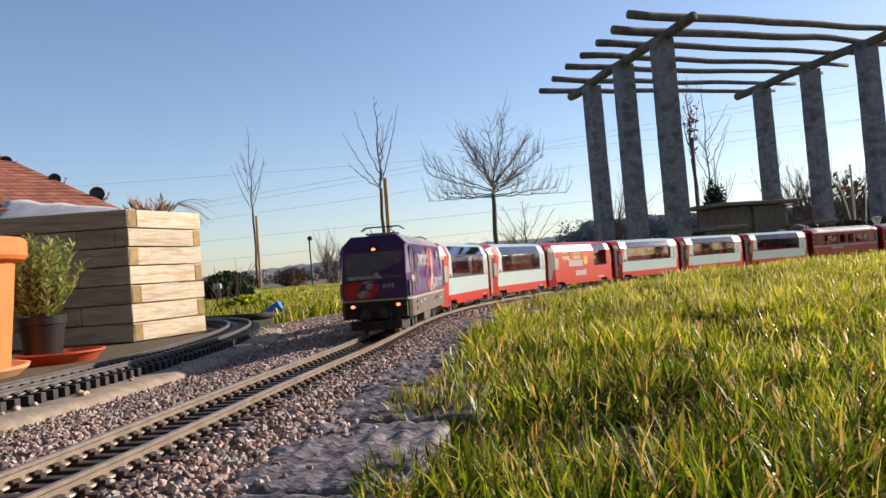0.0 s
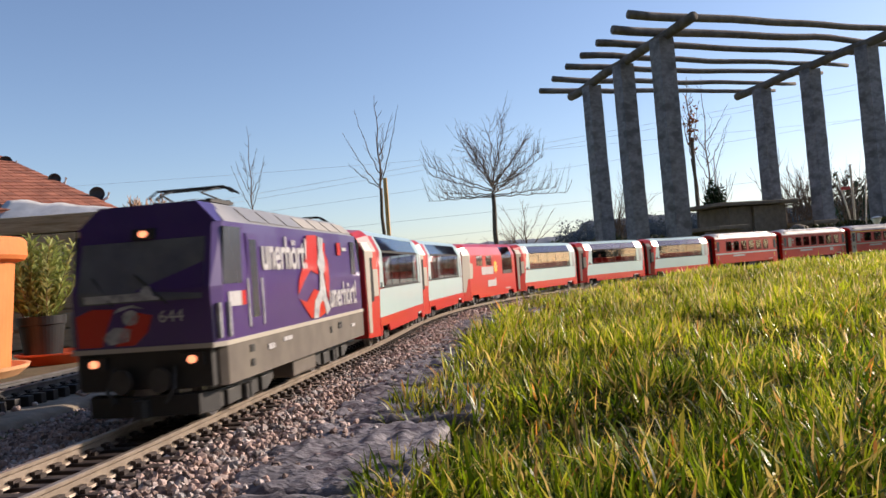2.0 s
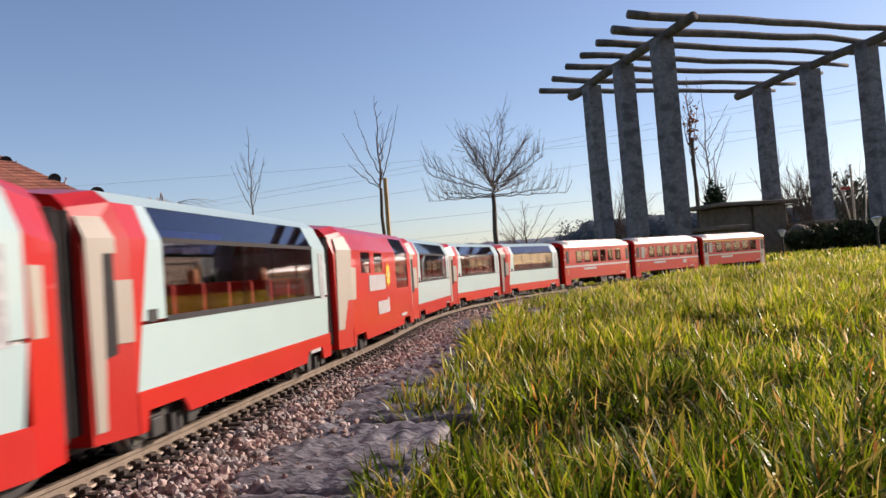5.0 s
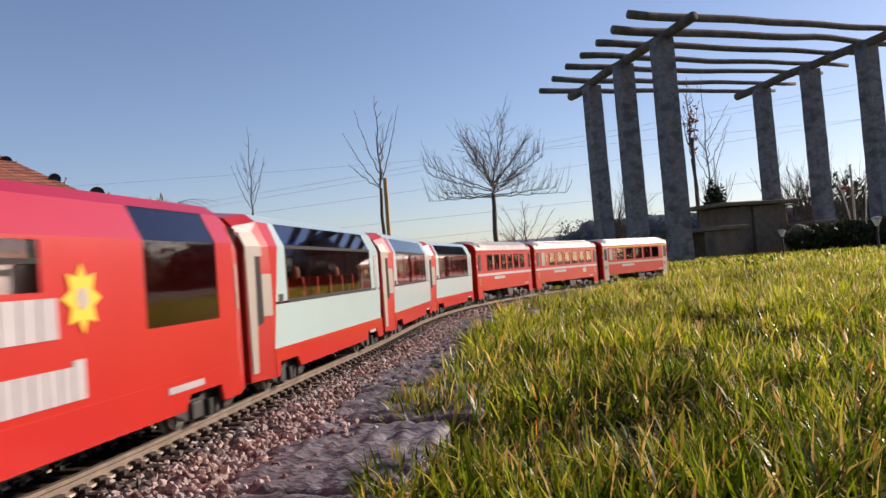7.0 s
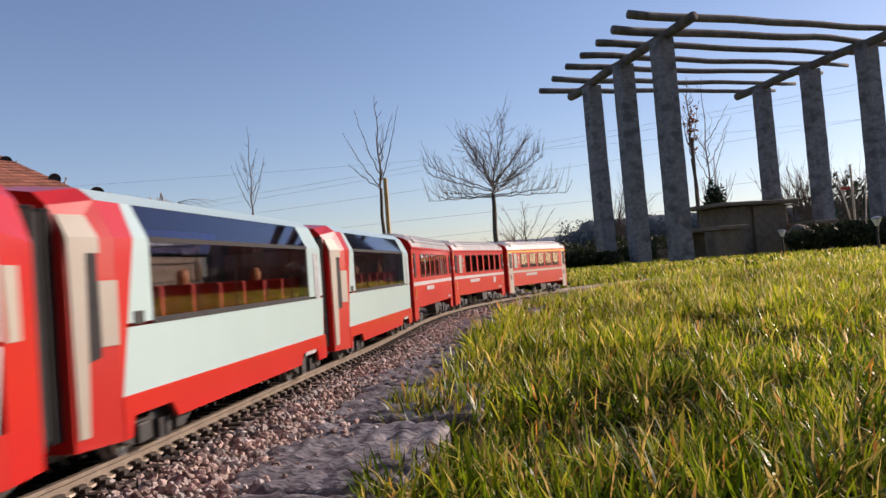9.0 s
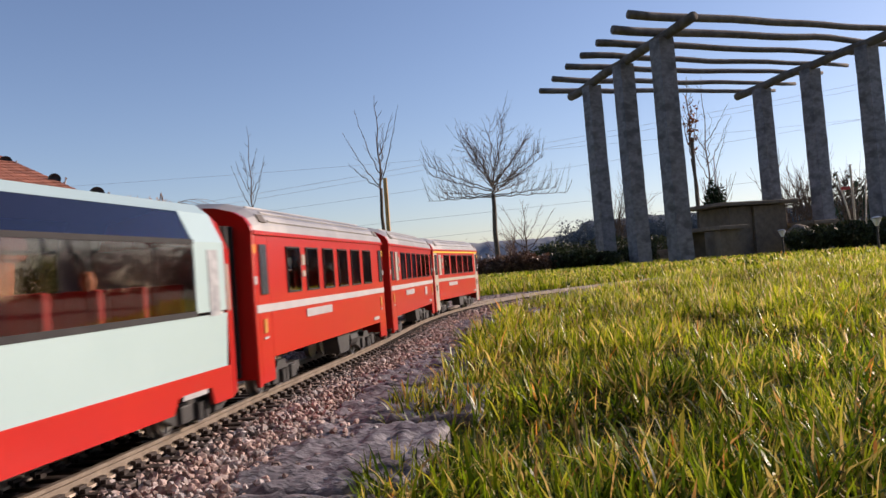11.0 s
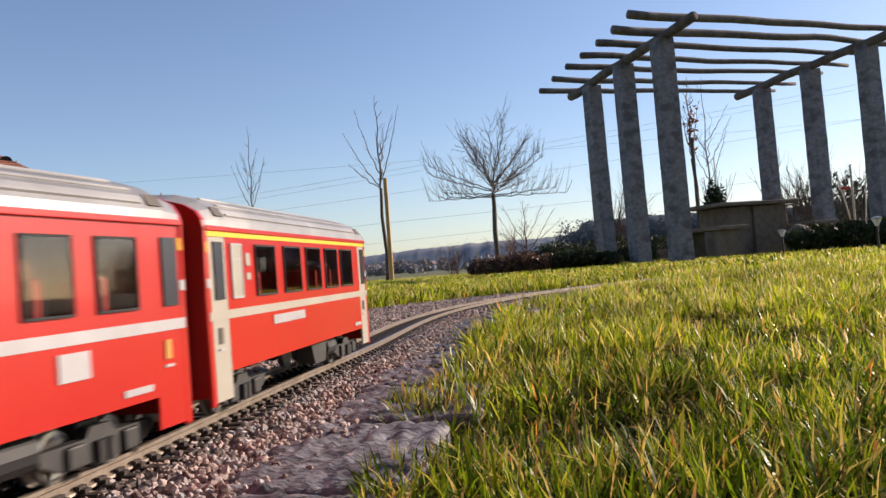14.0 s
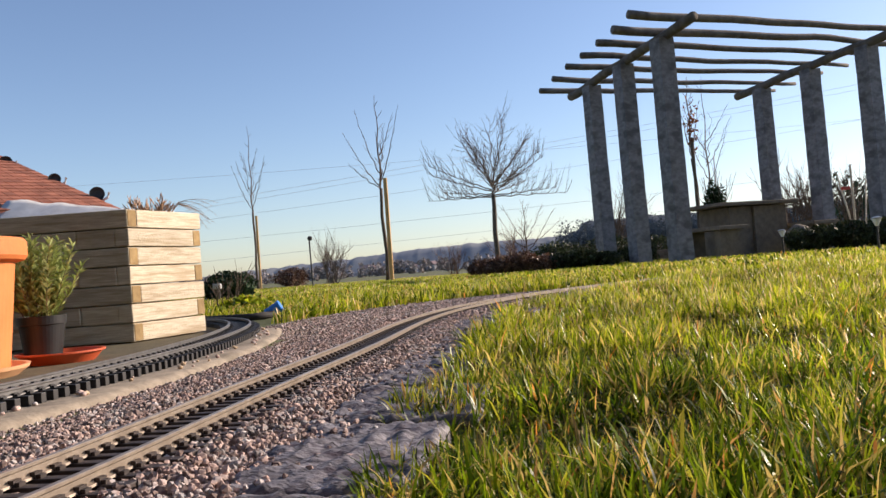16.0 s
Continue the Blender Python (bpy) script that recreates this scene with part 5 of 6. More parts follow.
def limb(bm, p, az, out, rise, r0, rnd, twigs, twig_len, sag=0.35, jitter=0.02):
    """A limb that leaves sideways and bends upward, with short alternate twigs; returns its points."""
    n, pts = 9, []
    for i in range(n + 1):
        t = i / n
        o, h = out * t ** (1 - sag * 0.5), rise * t ** (1 + sag)
        w = jitter * math.sin(i * 1.9 + az * 5)
        pts.append(p + Vector((math.cos(az) * o - math.sin(az) * w, math.sin(az) * o + math.cos(az) * w, h + jitter * 0.6 * math.sin(i * 2.7 + az))))
    tube(bm, pts, [r0 * (1 - 0.78 * i / n) for i in range(n + 1)], 5, cap=False)
    for k in range(twigs):
        t = 0.2 + 0.78 * (k + rnd.random()) / twigs
        i = min(n - 1, int(t * n))
        q = pts[i].lerp(pts[i + 1], t * n - i)
        d = (pts[i + 1] - pts[i]).normalized()
        b = az + (1 if k % 2 else -1) * rnd.uniform(0.5, 1.5)
        e = (d * 0.6 + Vector((math.cos(b), math.sin(b), rnd.uniform(0.1, 0.9))) * 0.7).normalized()
        ln = twig_len * rnd.uniform(0.4, 1.15) * (1.15 - 0.5 * t)
        mid = q + e * ln * 0.5
        tube(bm, [q, mid, mid + (e + Vector((0, 0, 0.45))).normalized() * ln * 0.5], [r0 * 0.34, r0 * 0.26, r0 * 0.16], 3, cap=False)
    return pts


def trunk_of(name, label, x, y, height, r, lean=0.0, seed=0):
    root = thing(name, label, "tree", m=pose(x, y, -0.012))
    pts = [Vector((lean * t + 0.012 * math.sin(t * 9 + seed), 0.01 * math.cos(t * 7), height * t - 0.03 * (t == 0))) for t in (0, 0.12, 0.3, 0.5, 0.7, 0.86, 1.0)]
    part("trunk", tube(B(), pts, [r * k for k in (1.35, 1.08, 1.0, 0.97, 0.9, 0.86, 0.8)], 9), M_BARK, root, "dark knotty trunk", smooth=True)
    return root, pts[-1]


def staked_tree(name, label, x, y, fork, top, limbs, r, twig_len, seed, lean=0.0, twigs=5):
    """A young tree: a leader with a few rising limbs, each (azimuth, start along the leader, reach, rise)."""
    rnd = random.Random(seed)
    root, p = trunk_of(name, label, x, y, fork, r, lean, seed)
    bm = B()
    lead = [p + Vector((0.016 * math.sin(i * 1.7 + seed), 0.01 * math.cos(i * 2.1), (top - fork) * i / 8)) for i in range(9)]
    tube(bm, lead, [r * 0.62 * (1 - 0.82 * i / 8) for i in range(9)], 6, cap=False)
    for i in range(2, 8):
        b = rnd.uniform(0, 6.28)
        e = Vector((math.cos(b), math.sin(b), 1.1)).normalized() * twig_len * rnd.uniform(0.6, 1.2)
        tube(bm, [lead[i], lead[i] + e], [r * 0.2, r * 0.08], 3, cap=False)
    for az, t, out, rise in limbs:
        q = p + Vector((0, 0, (top - fork) * t))
        limb(bm, q, az, out * 0.92, rise, r * 0.33, rnd, twigs, twig_len, 0.15, 0.026)
    part("crown", bm, M_TWIG, root, "bare winter branches")
    return root


def round_tree():
    """A grafted tree: spreading limbs from one head, each parting again into fine upswept shoots."""
    rnd = random.Random(21)
    root, p = trunk_of("round_tree", "bare round-crowned tree with fine upswept twigs", 0.985, 15.0, 1.42, 0.046)
    bm = B()
    for k in range(24):
        az = k * 2.399 + rnd.uniform(-0.25, 0.25)
        level = (k % 12) / 12
        out = 1.34 * (1 - 0.70 * level ** 1.5) * rnd.uniform(0.75, 1.1)
        rise = -0.04 + 1.30 * level ** 1.05 * rnd.uniform(0.9, 1.08)
        pts = limb(bm, p + Vector((0, 0, 0.32 * level - 0.03)), az, out, rise, 0.0125, rnd, 7, 0.20, 0.12, 0.022)
        for j in range(14):
            i = 2 + (7 * j) // 14
            q = pts[i].lerp(pts[min(9, i + 1)], rnd.random())
            limb(bm, q, az + rnd.uniform(-1.5, 1.5), rnd.uniform(0.10, 0.36), rnd.uniform(0.10, 0.52) * (1.1 - 0.25 * level), 0.0046, rnd, 6, 0.14, rnd.uniform(0.0, 0.5), 0.010)
    part("crown", bm, M_TWIG, root, "bare winter branches")
    return root


round_tree()
staked_tree("young_tree", "young bare tree tied to an orange stake", -0.825, 12.0, 1.38, 2.76,
            [(3.2, 0.02, 0.54, 0.80), (0.1, 0.06, 0.36, 1.12), (2.7, 0.16, 0.40, 0.98), (3.6, 0.0, 0.50, 0.34), (5.0, 0.10, 0.42, 0.72), (1.5, 0.08, 0.45, 0.80), (0.3, 0.34, 0.26, 0.62)], 0.028, 0.15, 5, -0.03, 8)
staked_tree("slender_tree", "slender bare tree beside a pale stake", -3.88, 17.0, 1.62, 3.40,
            [(3.2, 0.02, 0.42, 0.95), (0.1, 0.04, 0.34, 1.08), (3.4, 0.16, 0.30, 0.75), (-0.2, 0.20, 0.36, 0.66), (1.6, 0.1, 0.4, 0.9), (4.6, 0.12, 0.4, 0.9), (2.9, 0.40, 0.22, 0.55), (0.2, 0.46, 0.18, 0.5)], 0.026, 0.14, 9, 0.0, 7)
staked_tree("leafy_tree", "thin bare tree behind the pergola", 4.62, 14.0, 1.15, 3.1,
            [(3.3, 0.1, 0.40, 0.9), (0.0, 0.05, 0.46, 1.1), (0.3, 0.22, 0.55, 0.8), (2.9, 0.34, 0.30, 0.6), (-0.2, 0.42, 0.42, 0.6), (1.5, 0.2, 0.4, 0.7), (4.7, 0.25, 0.4, 0.7)], 0.024, 0.2, 12)
staked_tree("garden_tree", "thin double-stemmed tree with some dry red leaves", 4.12, 13.0, 1.6, 2.9,
            [(3.2, 0.02, 0.16, 0.9), (0.1, 0.10, 0.20, 0.8), (1.5, 0.2, 0.2, 0.7), (4.7, 0.3, 0.2, 0.7)], 0.030, 0.14, 14, -0.05)
staked_tree("small_tree", "low bare spreading tree on the far lawn", 1.72, 17.0, 0.35, 1.45,
            [(3.2, 0.0, 0.62, 0.85), (0.0, 0.0, 0.66, 0.85), (2.8, 0.2, 0.5, 0.8), (0.4, 0.25, 0.5, 0.75), (3.5, 0.1, 0.8, 0.45), (-0.3, 0.1, 0.8, 0.5), (1.6, 0.1, 0.5, 0.8), (4.7, 0.1, 0.5, 0.8)], 0.026, 0.26, 31, 0.0, 8)


def stake(x, y, z, r, mat, label, dx=0.0):
    return solid("stake", tube(B(), [(x + dx, y, -0.03), (x, y, z)], r, 8), mat, label, "stake")


stake(-0.768, 11.9, 1.50, 0.030, M_STAKE, "orange wooden stake beside a young tree", -0.0)
stake(-3.80, 16.9, 1.50, 0.026, M_STAKE, "pale wooden stake beside a slender tree")
stake(4.05, 12.9, 1.9, 0.025, M_BARK, "dark wooden stake beside a thin tree")


def leaf_clump(name, label, mat, centre, size, n, leaf, category="shrub", seed=0, kind="", skin=0.45, twigs=True):
    """A shrub: thin stems and a crowd of small leaves with an uneven outline."""
    g = np.random.default_rng(seed)
    root = thing(name, label, category, m=pose(centre[0], centre[1], centre[2]), kind=kind)
    d = g.normal(size=(n, 3))
    d /= np.linalg.norm(d, axis=1)[:, None]
    rad = g.uniform(skin, 1.0, n) ** 0.6
    lump = np.array([1 + 0.35 * noise.noise((a[0] * 2.2 + seed, a[1] * 2.2, a[2] * 2.2)) for a in d])
    p = d * (rad * lump)[:, None] * np.array(size) / 2
    p[:, 2] += size[2] / 2
    p[:, 2] = np.maximum(p[:, 2], 0.01)
    u = g.normal(size=(n, 3))
    u /= np.linalg.norm(u, axis=1)[:, None]
    w = np.cross(u, g.normal(size=(n, 3)))
    w /= np.linalg.norm(w, axis=1)[:, None]
    L = leaf * g.uniform(0.6, 1.4, n)[:, None]
    vs = np.stack([p - u * L, p + w * L * 0.45, p + u * L, p - w * L * 0.45], 1).reshape(-1, 3)
    ob = new("foliage", fast_mesh("foliage", vs, np.arange(4 * n).reshape(-1, 4), mat))
    ob.parent = root
    if twigs:
        rnd, bm = random.Random(seed), B()
        for k in range(9):
            a = rnd.uniform(0, 6.28)
            branch(bm, Vector((0, 0, 0)), Vector((math.cos(a) * 0.5 * size[0] / size[2], math.sin(a) * 0.5 * size[1] / size[2], 1)).normalized(), size[2] * 0.8, size[2] * 0.012, 1, rnd)
        part("stems", bm, M_TWIG, root)
    return root


def bare_bush(name, label, x, y, height, width, stems, depth, seed, mat=None, z=-0.012):
    rnd, bm = random.Random(seed), B()
    for k in range(stems):
        a = rnd.uniform(0, 6.283)
        d = Vector((math.cos(a) * width / height * rnd.random(), math.sin(a) * width / height * rnd.random(), 1)).normalized()
        branch(bm, Vector((rnd.uniform(-1, 1) * width * 0.15, rnd.uniform(-1, 1) * width * 0.15, 0)), d, height * rnd.uniform(0.5, 0.8), height * 0.012, depth, rnd, 0.06, 4, 0.7)
    root = thing(name, label, "shrub", m=pose(x, y, z))
    part("crown", bm, mat or M_TWIG, root)
    return root


# low hedges and shrubs round the lawn
for i in range(7):
    leaf_clump("heather_hedge", "low brown winter hedge along the lawn", M_HEDGEB if i < 4 else M_HEDGE, (0.45 + 0.23 * i, 9.5 - 0.03 * i, -0.012), (0.36, 0.4, 0.20 + 0.03 * (i % 3)), 2600, 0.018, "hedge", 40 + i)
for i, (x, y, w, h) in enumerate(((1.75, 12.5, 0.9, 0.42), (2.5, 12.3, 0.9, 0.45), (3.2, 12.6, 0.8, 0.42), (2.75, 11.5, 0.5, 0.30), (4.2, 9.35, 0.6, 0.30), (4.65, 9.3, 0.6, 0.33), (5.1, 9.2, 0.7, 0.36), (5.6, 9.3, 0.8, 0.38))):
    leaf_clump("evergreen_shrub", "dark low evergreen shrub by the pergola", M_HEDGE, (x, y, -0.012), (w, w * 0.8, h), 3000, 0.022, "shrub", 60 + i)
leaf_clump("round_shrub", "round reddish-brown shrub on the far lawn", M_HEDGEB, (-2.62, 14.0, -0.012), (0.60, 0.6, 0.34), 2600, 0.02, "shrub", 80)
leaf_clump("conifer_shrub", "spreading green conifer behind the raised bed", M_CONIF, (-1.56, 5.9, -0.012), (0.40, 0.4, 0.21), 4200, 0.016, "shrub", 81)
leaf_clump("small_conifer", "small dark conifer behind the garden table", M_CONIF, (4.03, 12.0, 0.1), (0.34, 0.34, 1.0), 3200, 0.03, "shrub", 82, skin=0.1)
bare_bush("bare_bush", "bare grey bush on the far lawn", -1.85, 13.5, 0.75, 0.7, 16, 2, 90)
bare_bush("bare_bush", "large bare brown bush behind the pergola", 6.1, 14.0, 1.35, 1.3, 22, 2, 91)
bare_bush("bare_bush", "bare brown bush behind the pergola", 7.0, 14.2, 1.30, 1.0, 18, 2, 92)
bare_bush("bare_bush", "bare pale bush between pergola pillars", 2.95, 14.0, 1.1, 0.5, 12, 2, 93)
bare_bush("bare_bush", "small bare bush by the far hedge", 0.2, 16.0, 0.55, 0.6, 14, 2, 94, M_HEDGEB)
bare_bush("bare_bush", "bare bush beside the round tree", 1.35, 16.0, 0.8, 0.8, 14, 2, 95, M_HEDGEB)
leaf_clump("dry_leaves", "dry red leaves left on the thin tree", M_REDLEAF, (4.07, 12.95, 1.55), (0.22, 0.3, 1.1), 130, 0.035, "leaves", 83, twigs=False, skin=0.05)

# dry climber in the raised bed
bush = bare_bush("dry_climber", "dry reddish climber growing in the raised bed", -0.70, 1.98, 0.07, 0.15, 14, 2, 96, M_DRYTWIG, 0.262)
rnd = random.Random(4)
bm = B()
for k in range(9):
    p = [Vector((-0.62, 2.12, 0.27))]
    d = Vector((rnd.uniform(0.5, 1.0), rnd.uniform(-0.2, 0.4), rnd.uniform(-0.1, 0.5))).normalized()
    for i in range(7):
        d = (d + Vector((rnd.uniform(-0.1, 0.1), rnd.uniform(-0.1, 0.1), -0.16 + rnd.uniform(-0.08, 0.08)))).normalized()
        p.append(p[-1] + d * rnd.uniform(0.02, 0.034))
    tube(bm, p, [0.0014 - 0.00014 * i for i in range(8)], 4, cap=False)
    for q in p[3:]:
        branch(bm, q, Vector((rnd.uniform(-1, 1), rnd.uniform(-1, 1), -0.8)).normalized(), 0.022, 0.0008, 0, rnd)
part("trailing_shoots", bm, M_DRYTWIG, bush, "thin trailing shoots")

# dry stalks and small bits behind the bed
bare_bush("dry_stalks", "dry grey stalks behind the raised bed", -0.90, 3.3, 0.22, 0.22, 8, 1, 97)
leaf_clump("tuft", "long grass tuft at the lawn edge", M_GRASS, (-0.80, 3.3, -0.012), (0.24, 0.2, 0.07), 900, 0.018, "grass tuft", 98, twigs=False, skin=0.05)
bm = B()
lathe(bm, [(0.016, 0.0), (0.017, 0.04), (0.019, 0.042), (0.019, 0.052), (0.014, 0.053)], 18)
bmesh.ops.rotate(bm, verts=bm.verts, cent=(0, 0, 0), matrix=Matrix.Rotation(radians(62), 3, "Y"))
bmesh.ops.translate(bm, verts=bm.verts, vec=(-0.585, 2.66, 0.004))
solid("watering_nozzle", bm, M_BLUE, "bright blue plastic hose end lying on the gravel", "hose end")
bm = B()
tube(bm, [(-0.56, 2.64, 0.002), (-0.62, 2.60, 0.0), (-0.72, 2.62, 0.0), (-0.85, 2.70, 0.0)], 0.012, 10)
solid("pipe", bm, M_RUBBER, "black plastic pipe lying beside the gravel", "pipe", smooth=True)
g = thing("tap_fitting", "small white and grey tap fitting behind the bed", "fitting", m=pose(-1.47, 5.3, -0.012))
part("post", box(B(), -0.012, 0.012, -0.012, 0.012, 0, 0.10, 0.002), M_BOGIE, g)
part("tap", box(B(), -0.03, 0.022, -0.018, 0.018, 0.10, 0.135, 0.005), M_LETTER, g)
g = thing("lamp_post", "thin dark path lamp on the far lawn", "lamp", m=pose(-1.775, 11.0, -0.012))
part("post", tube(B(), [(0, 0, 0), (-0.01, 0, 0.66)], 0.010, 8), M_DARK, g)
part("head", lathe(B(), [(0.02, 0.64), (0.034, 0.66), (0.034, 0.68), (0.015, 0.70)], 14), M_DARK, g)


# ---- neighbouring house ----
def house():
    root = thing("house", "neighbouring house with a red tiled hipped roof", "house")
    Y = 22.0
    bm = B()
    extrude(bm, [(-9.2, Y), (-20.9, Y - 9.3), (-22.6, Y - 7.2), (-13.0, Y + 8.6)], lambda x, y: (x, y, -0.05), lambda x, y: (x, y, 2.18))
    part("wall", bm, M_WALL, root, "pale rendered wall")
    run = Vector((-0.78, -0.62, 0))
    e1, r1, b1 = Vector((-8.36, Y - 0.5, 2.30)), Vector((-16.3, Y + 4.5, 6.0)), Vector((-13.2, Y + 9.5, 2.30))
    e0, r0, b0 = e1 + run * 17, r1 + run * 9, b1 + run * 13
    bm = B()
    low = Vector((0, 0, -0.14))
    vs = [bm.verts.new(p) for p in (e0, e1, r1, r0, b0, b1)] + [bm.verts.new(p + low) for p in (e0, e1, r1, r0, b0, b1)]
    for f in ((0, 1, 2, 3), (1, 5, 2), (5, 4, 3, 2), (6, 9, 8, 7), (7, 8, 11), (11, 8, 9, 10), (0, 6, 7, 1), (1, 7, 11, 5), (5, 11, 10, 4), (0, 3, 9, 6), (3, 4, 10, 9)):
        bm.faces.new([vs[i] for i in f])
    roof = part("roof", bm, M_TILE, root, "red clay tile roof")
    # tile courses on the slope that shows
    tv, tf = [], []
    n = (r1 - e1).normalized().cross(run).normalized()
    if n.z < 0:
        n = -n
    rows = 30
    for i in range(rows):
        t0, t1 = i / rows, (i + 1.06) / rows
        right0, right1 = e1.lerp(r1, t0), e1.lerp(r1, min(1, t1))
        left0, left1 = e0.lerp(r0, t0), e0.lerp(r0, min(1, t1))
        m = 62
        for k in range(m):
            if k < m * 0.60:
                continue
            a, b = k / m, (k + 0.94) / m
            q = [left0.lerp(right0, a), left0.lerp(right0, b), left1.lerp(right1, b), left1.lerp(right1, a)]
            o = len(tv)
            tv += [q[0] + n * 0.045, q[1] + n * 0.045, q[2] + n * 0.03, q[3] + n * 0.03, q[0] + n * 0.01, q[1] + n * 0.01, q[2] + n * 0.005, q[3] + n * 0.005]
            tf += [(o, o + 1, o + 2, o + 3), (o, o + 4, o + 5, o + 1), (o + 1, o + 5, o + 6, o + 2), (o + 3, o + 7, o + 4, o)]
    tiles = new("roof_tiles", fast_mesh("roof_tiles", tv, tf, M_TILEROW))
    tiles.parent = roof
    tagged(tiles, "rows of clay tiles", kind="stuff")

    def on_roof(px, t, lift):
        p = e0.lerp(r0, t).lerp(e1.lerp(r1, t), px)
        return p + n * lift
    for c, sz in ((Vector((-12.64, 24.1, 3.93)), 0.19), (Vector((-10.77, 23.1, 3.18)), 0.17), (Vector((-9.27, 22.3, 2.58)), 0.20)):
        part("dish_post", tube(B(), [c, c + Vector((0, -0.05, 0.22))], 0.025, 8), M_BOGIE, roof)
        bm = B()
        lathe(bm, [(0.02, 0.0), (sz * 0.7, 0.03), (sz, 0.09), (sz, 0.11), (sz * 0.6, 0.05), (0.02, 0.03)], 22)
        bmesh.ops.rotate(bm, verts=bm.verts, cent=(0, 0, 0), matrix=Matrix.Rotation(radians(78), 3, "X") @ Matrix.Rotation(radians(20), 3, "Y"))
        bmesh.ops.translate(bm, verts=bm.verts, vec=c + Vector((0.0, -0.08, 0.25)))
        dish = part("satellite_dish", bm, M_DARK, roof, "dark satellite dish")
        part("bracket", tube(B(), [c + Vector((0.02, -0.1, 0.02)), c + Vector((0.30, -0.12, 0.16)), c + Vector((0.34, -0.12, 0.30))], 0.035, 7), M_LETTER, dish, "white bracket")
    bm = B()
    w = [on_roof(0.72, 0.20, 0.10), on_roof(0.80, 0.20, 0.10), on_roof(0.82, 0.42, 0.10), on_roof(0.73, 0.42, 0.10)]
    extrude(bm, [(i, 0) for i in range(4)], lambda i, z: w[int(i)], lambda i, z: w[int(i)] - n * 0.06)
    part("skylight", bm, M_SCREEN, roof, "dark roof window")
    return root


M_TILEROW = material("clay_tiles", (0.26, 0.085, 0.045), (0.40, 0.15, 0.09), 0.85, scale=3, island=0.25)
house()
bm = B()
bmesh.ops.create_grid(bm, x_segments=24, y_segments=8, size=0.5)
for v in bm.verts:
    x, y = v.co.x, v.co.y
    z = 1.72 + 0.62 * (y + 0.5) * (1 - (x + 0.5)) + 0.30 * (y + 0.5) + 0.06 * noise.noise((x * 9, y * 6, 0))
    v.co = Vector((-8.6 + x * 4.1, 19.6 + y * 1.2, z))
ext = bmesh.ops.extrude_face_region(bm, geom=list(bm.faces))
bmesh.ops.translate(bm, verts=[e for e in ext["geom"] if isinstance(e, bmesh.types.BMVert)], vec=(0, 0, -1.8))
solid("plastic_cover", bm, M_SHEET, "crumpled grey plastic sheet spread over a shed roof", "plastic sheet", smooth=True)


# ---- distance: hills, woods, village, power lines ----
def ridge(name, label, mat, x0, x1, y, h0, fn, seed, depth=120.0, n=160):
    bm, last = B(), None
    for i in range(n + 1):
        x = x0 + (x1 - x0) * i / n
        top = fn(i / n) + h0 * noise.noise((i * 0.23, seed, 0)) + 0.4 * h0 * noise.noise((i * 0.9, seed, 5))
        ring = [bm.verts.new((x, y, -1.0)), bm.verts.new((x, y + depth * 0.2, top * 0.75)), bm.verts.new((x, y + depth * 0.5, top)), bm.verts.new((x, y + depth, -1.0))]
        if last:
            for k in range(3):
                bm.faces.new((last[k], last[k + 1], ring[k + 1], ring[k]))
        last = ring
    return solid(name, bm, mat, label, kind="structure", smooth=True)


ridge("backdrop_hills", "wooded hills on the horizon in painted blue haze", M_FARHILL, -900, 500, 900, 2.2, lambda t: float(np.interp(t, [0, 0.45, 0.5, 0.571, 0.62, 0.673, 1], [12, 13, 17, 22, 26.5, 29, 30])), 3.0, 120.0, 520)
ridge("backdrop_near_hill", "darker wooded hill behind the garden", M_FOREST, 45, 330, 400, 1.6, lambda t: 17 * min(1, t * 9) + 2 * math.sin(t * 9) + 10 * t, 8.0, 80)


def woods(name, label, x0, x1, y, h, n, seed, leaf, mat):
    """A line of far trees as many small clumps."""
    g = np.random.default_rng(seed)
    tops = g.uniform(x0, x1, n // 60)
    hs = h * g.uniform(0.6, 1.25, len(tops))
    k = g.integers(0, len(tops), n)
    t = g.uniform(0, 1, n)
    wdt = hs[k] * 0.34 * (1 - 0.75 * t)
    p = np.stack([tops[k] + g.normal(size=n) * wdt * 0.6, y + g.normal(size=n) * h * 0.4, t * hs[k]], 1)
    u = g.normal(size=(n, 3))
    u /= np.linalg.norm(u, axis=1)[:, None]
    w = np.cross(u, g.normal(size=(n, 3)))
    w /= np.linalg.norm(w, axis=1)[:, None]
    L = leaf * g.uniform(0.5, 1.4, n)[:, None]
    vs = np.stack([p - u * L, p + w * L * 0.5, p + u * L, p - w * L * 0.5], 1).reshape(-1, 3)
    return tagged(new(name, fast_mesh(name, vs, np.arange(4 * n).reshape(-1, 4), mat)), label, "woods", kind="stuff")


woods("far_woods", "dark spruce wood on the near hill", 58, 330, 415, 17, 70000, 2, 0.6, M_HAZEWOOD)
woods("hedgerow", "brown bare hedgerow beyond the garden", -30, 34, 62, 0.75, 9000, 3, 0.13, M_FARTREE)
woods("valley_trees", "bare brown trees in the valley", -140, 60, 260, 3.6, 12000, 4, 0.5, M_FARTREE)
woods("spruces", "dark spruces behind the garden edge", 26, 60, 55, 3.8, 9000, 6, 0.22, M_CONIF)


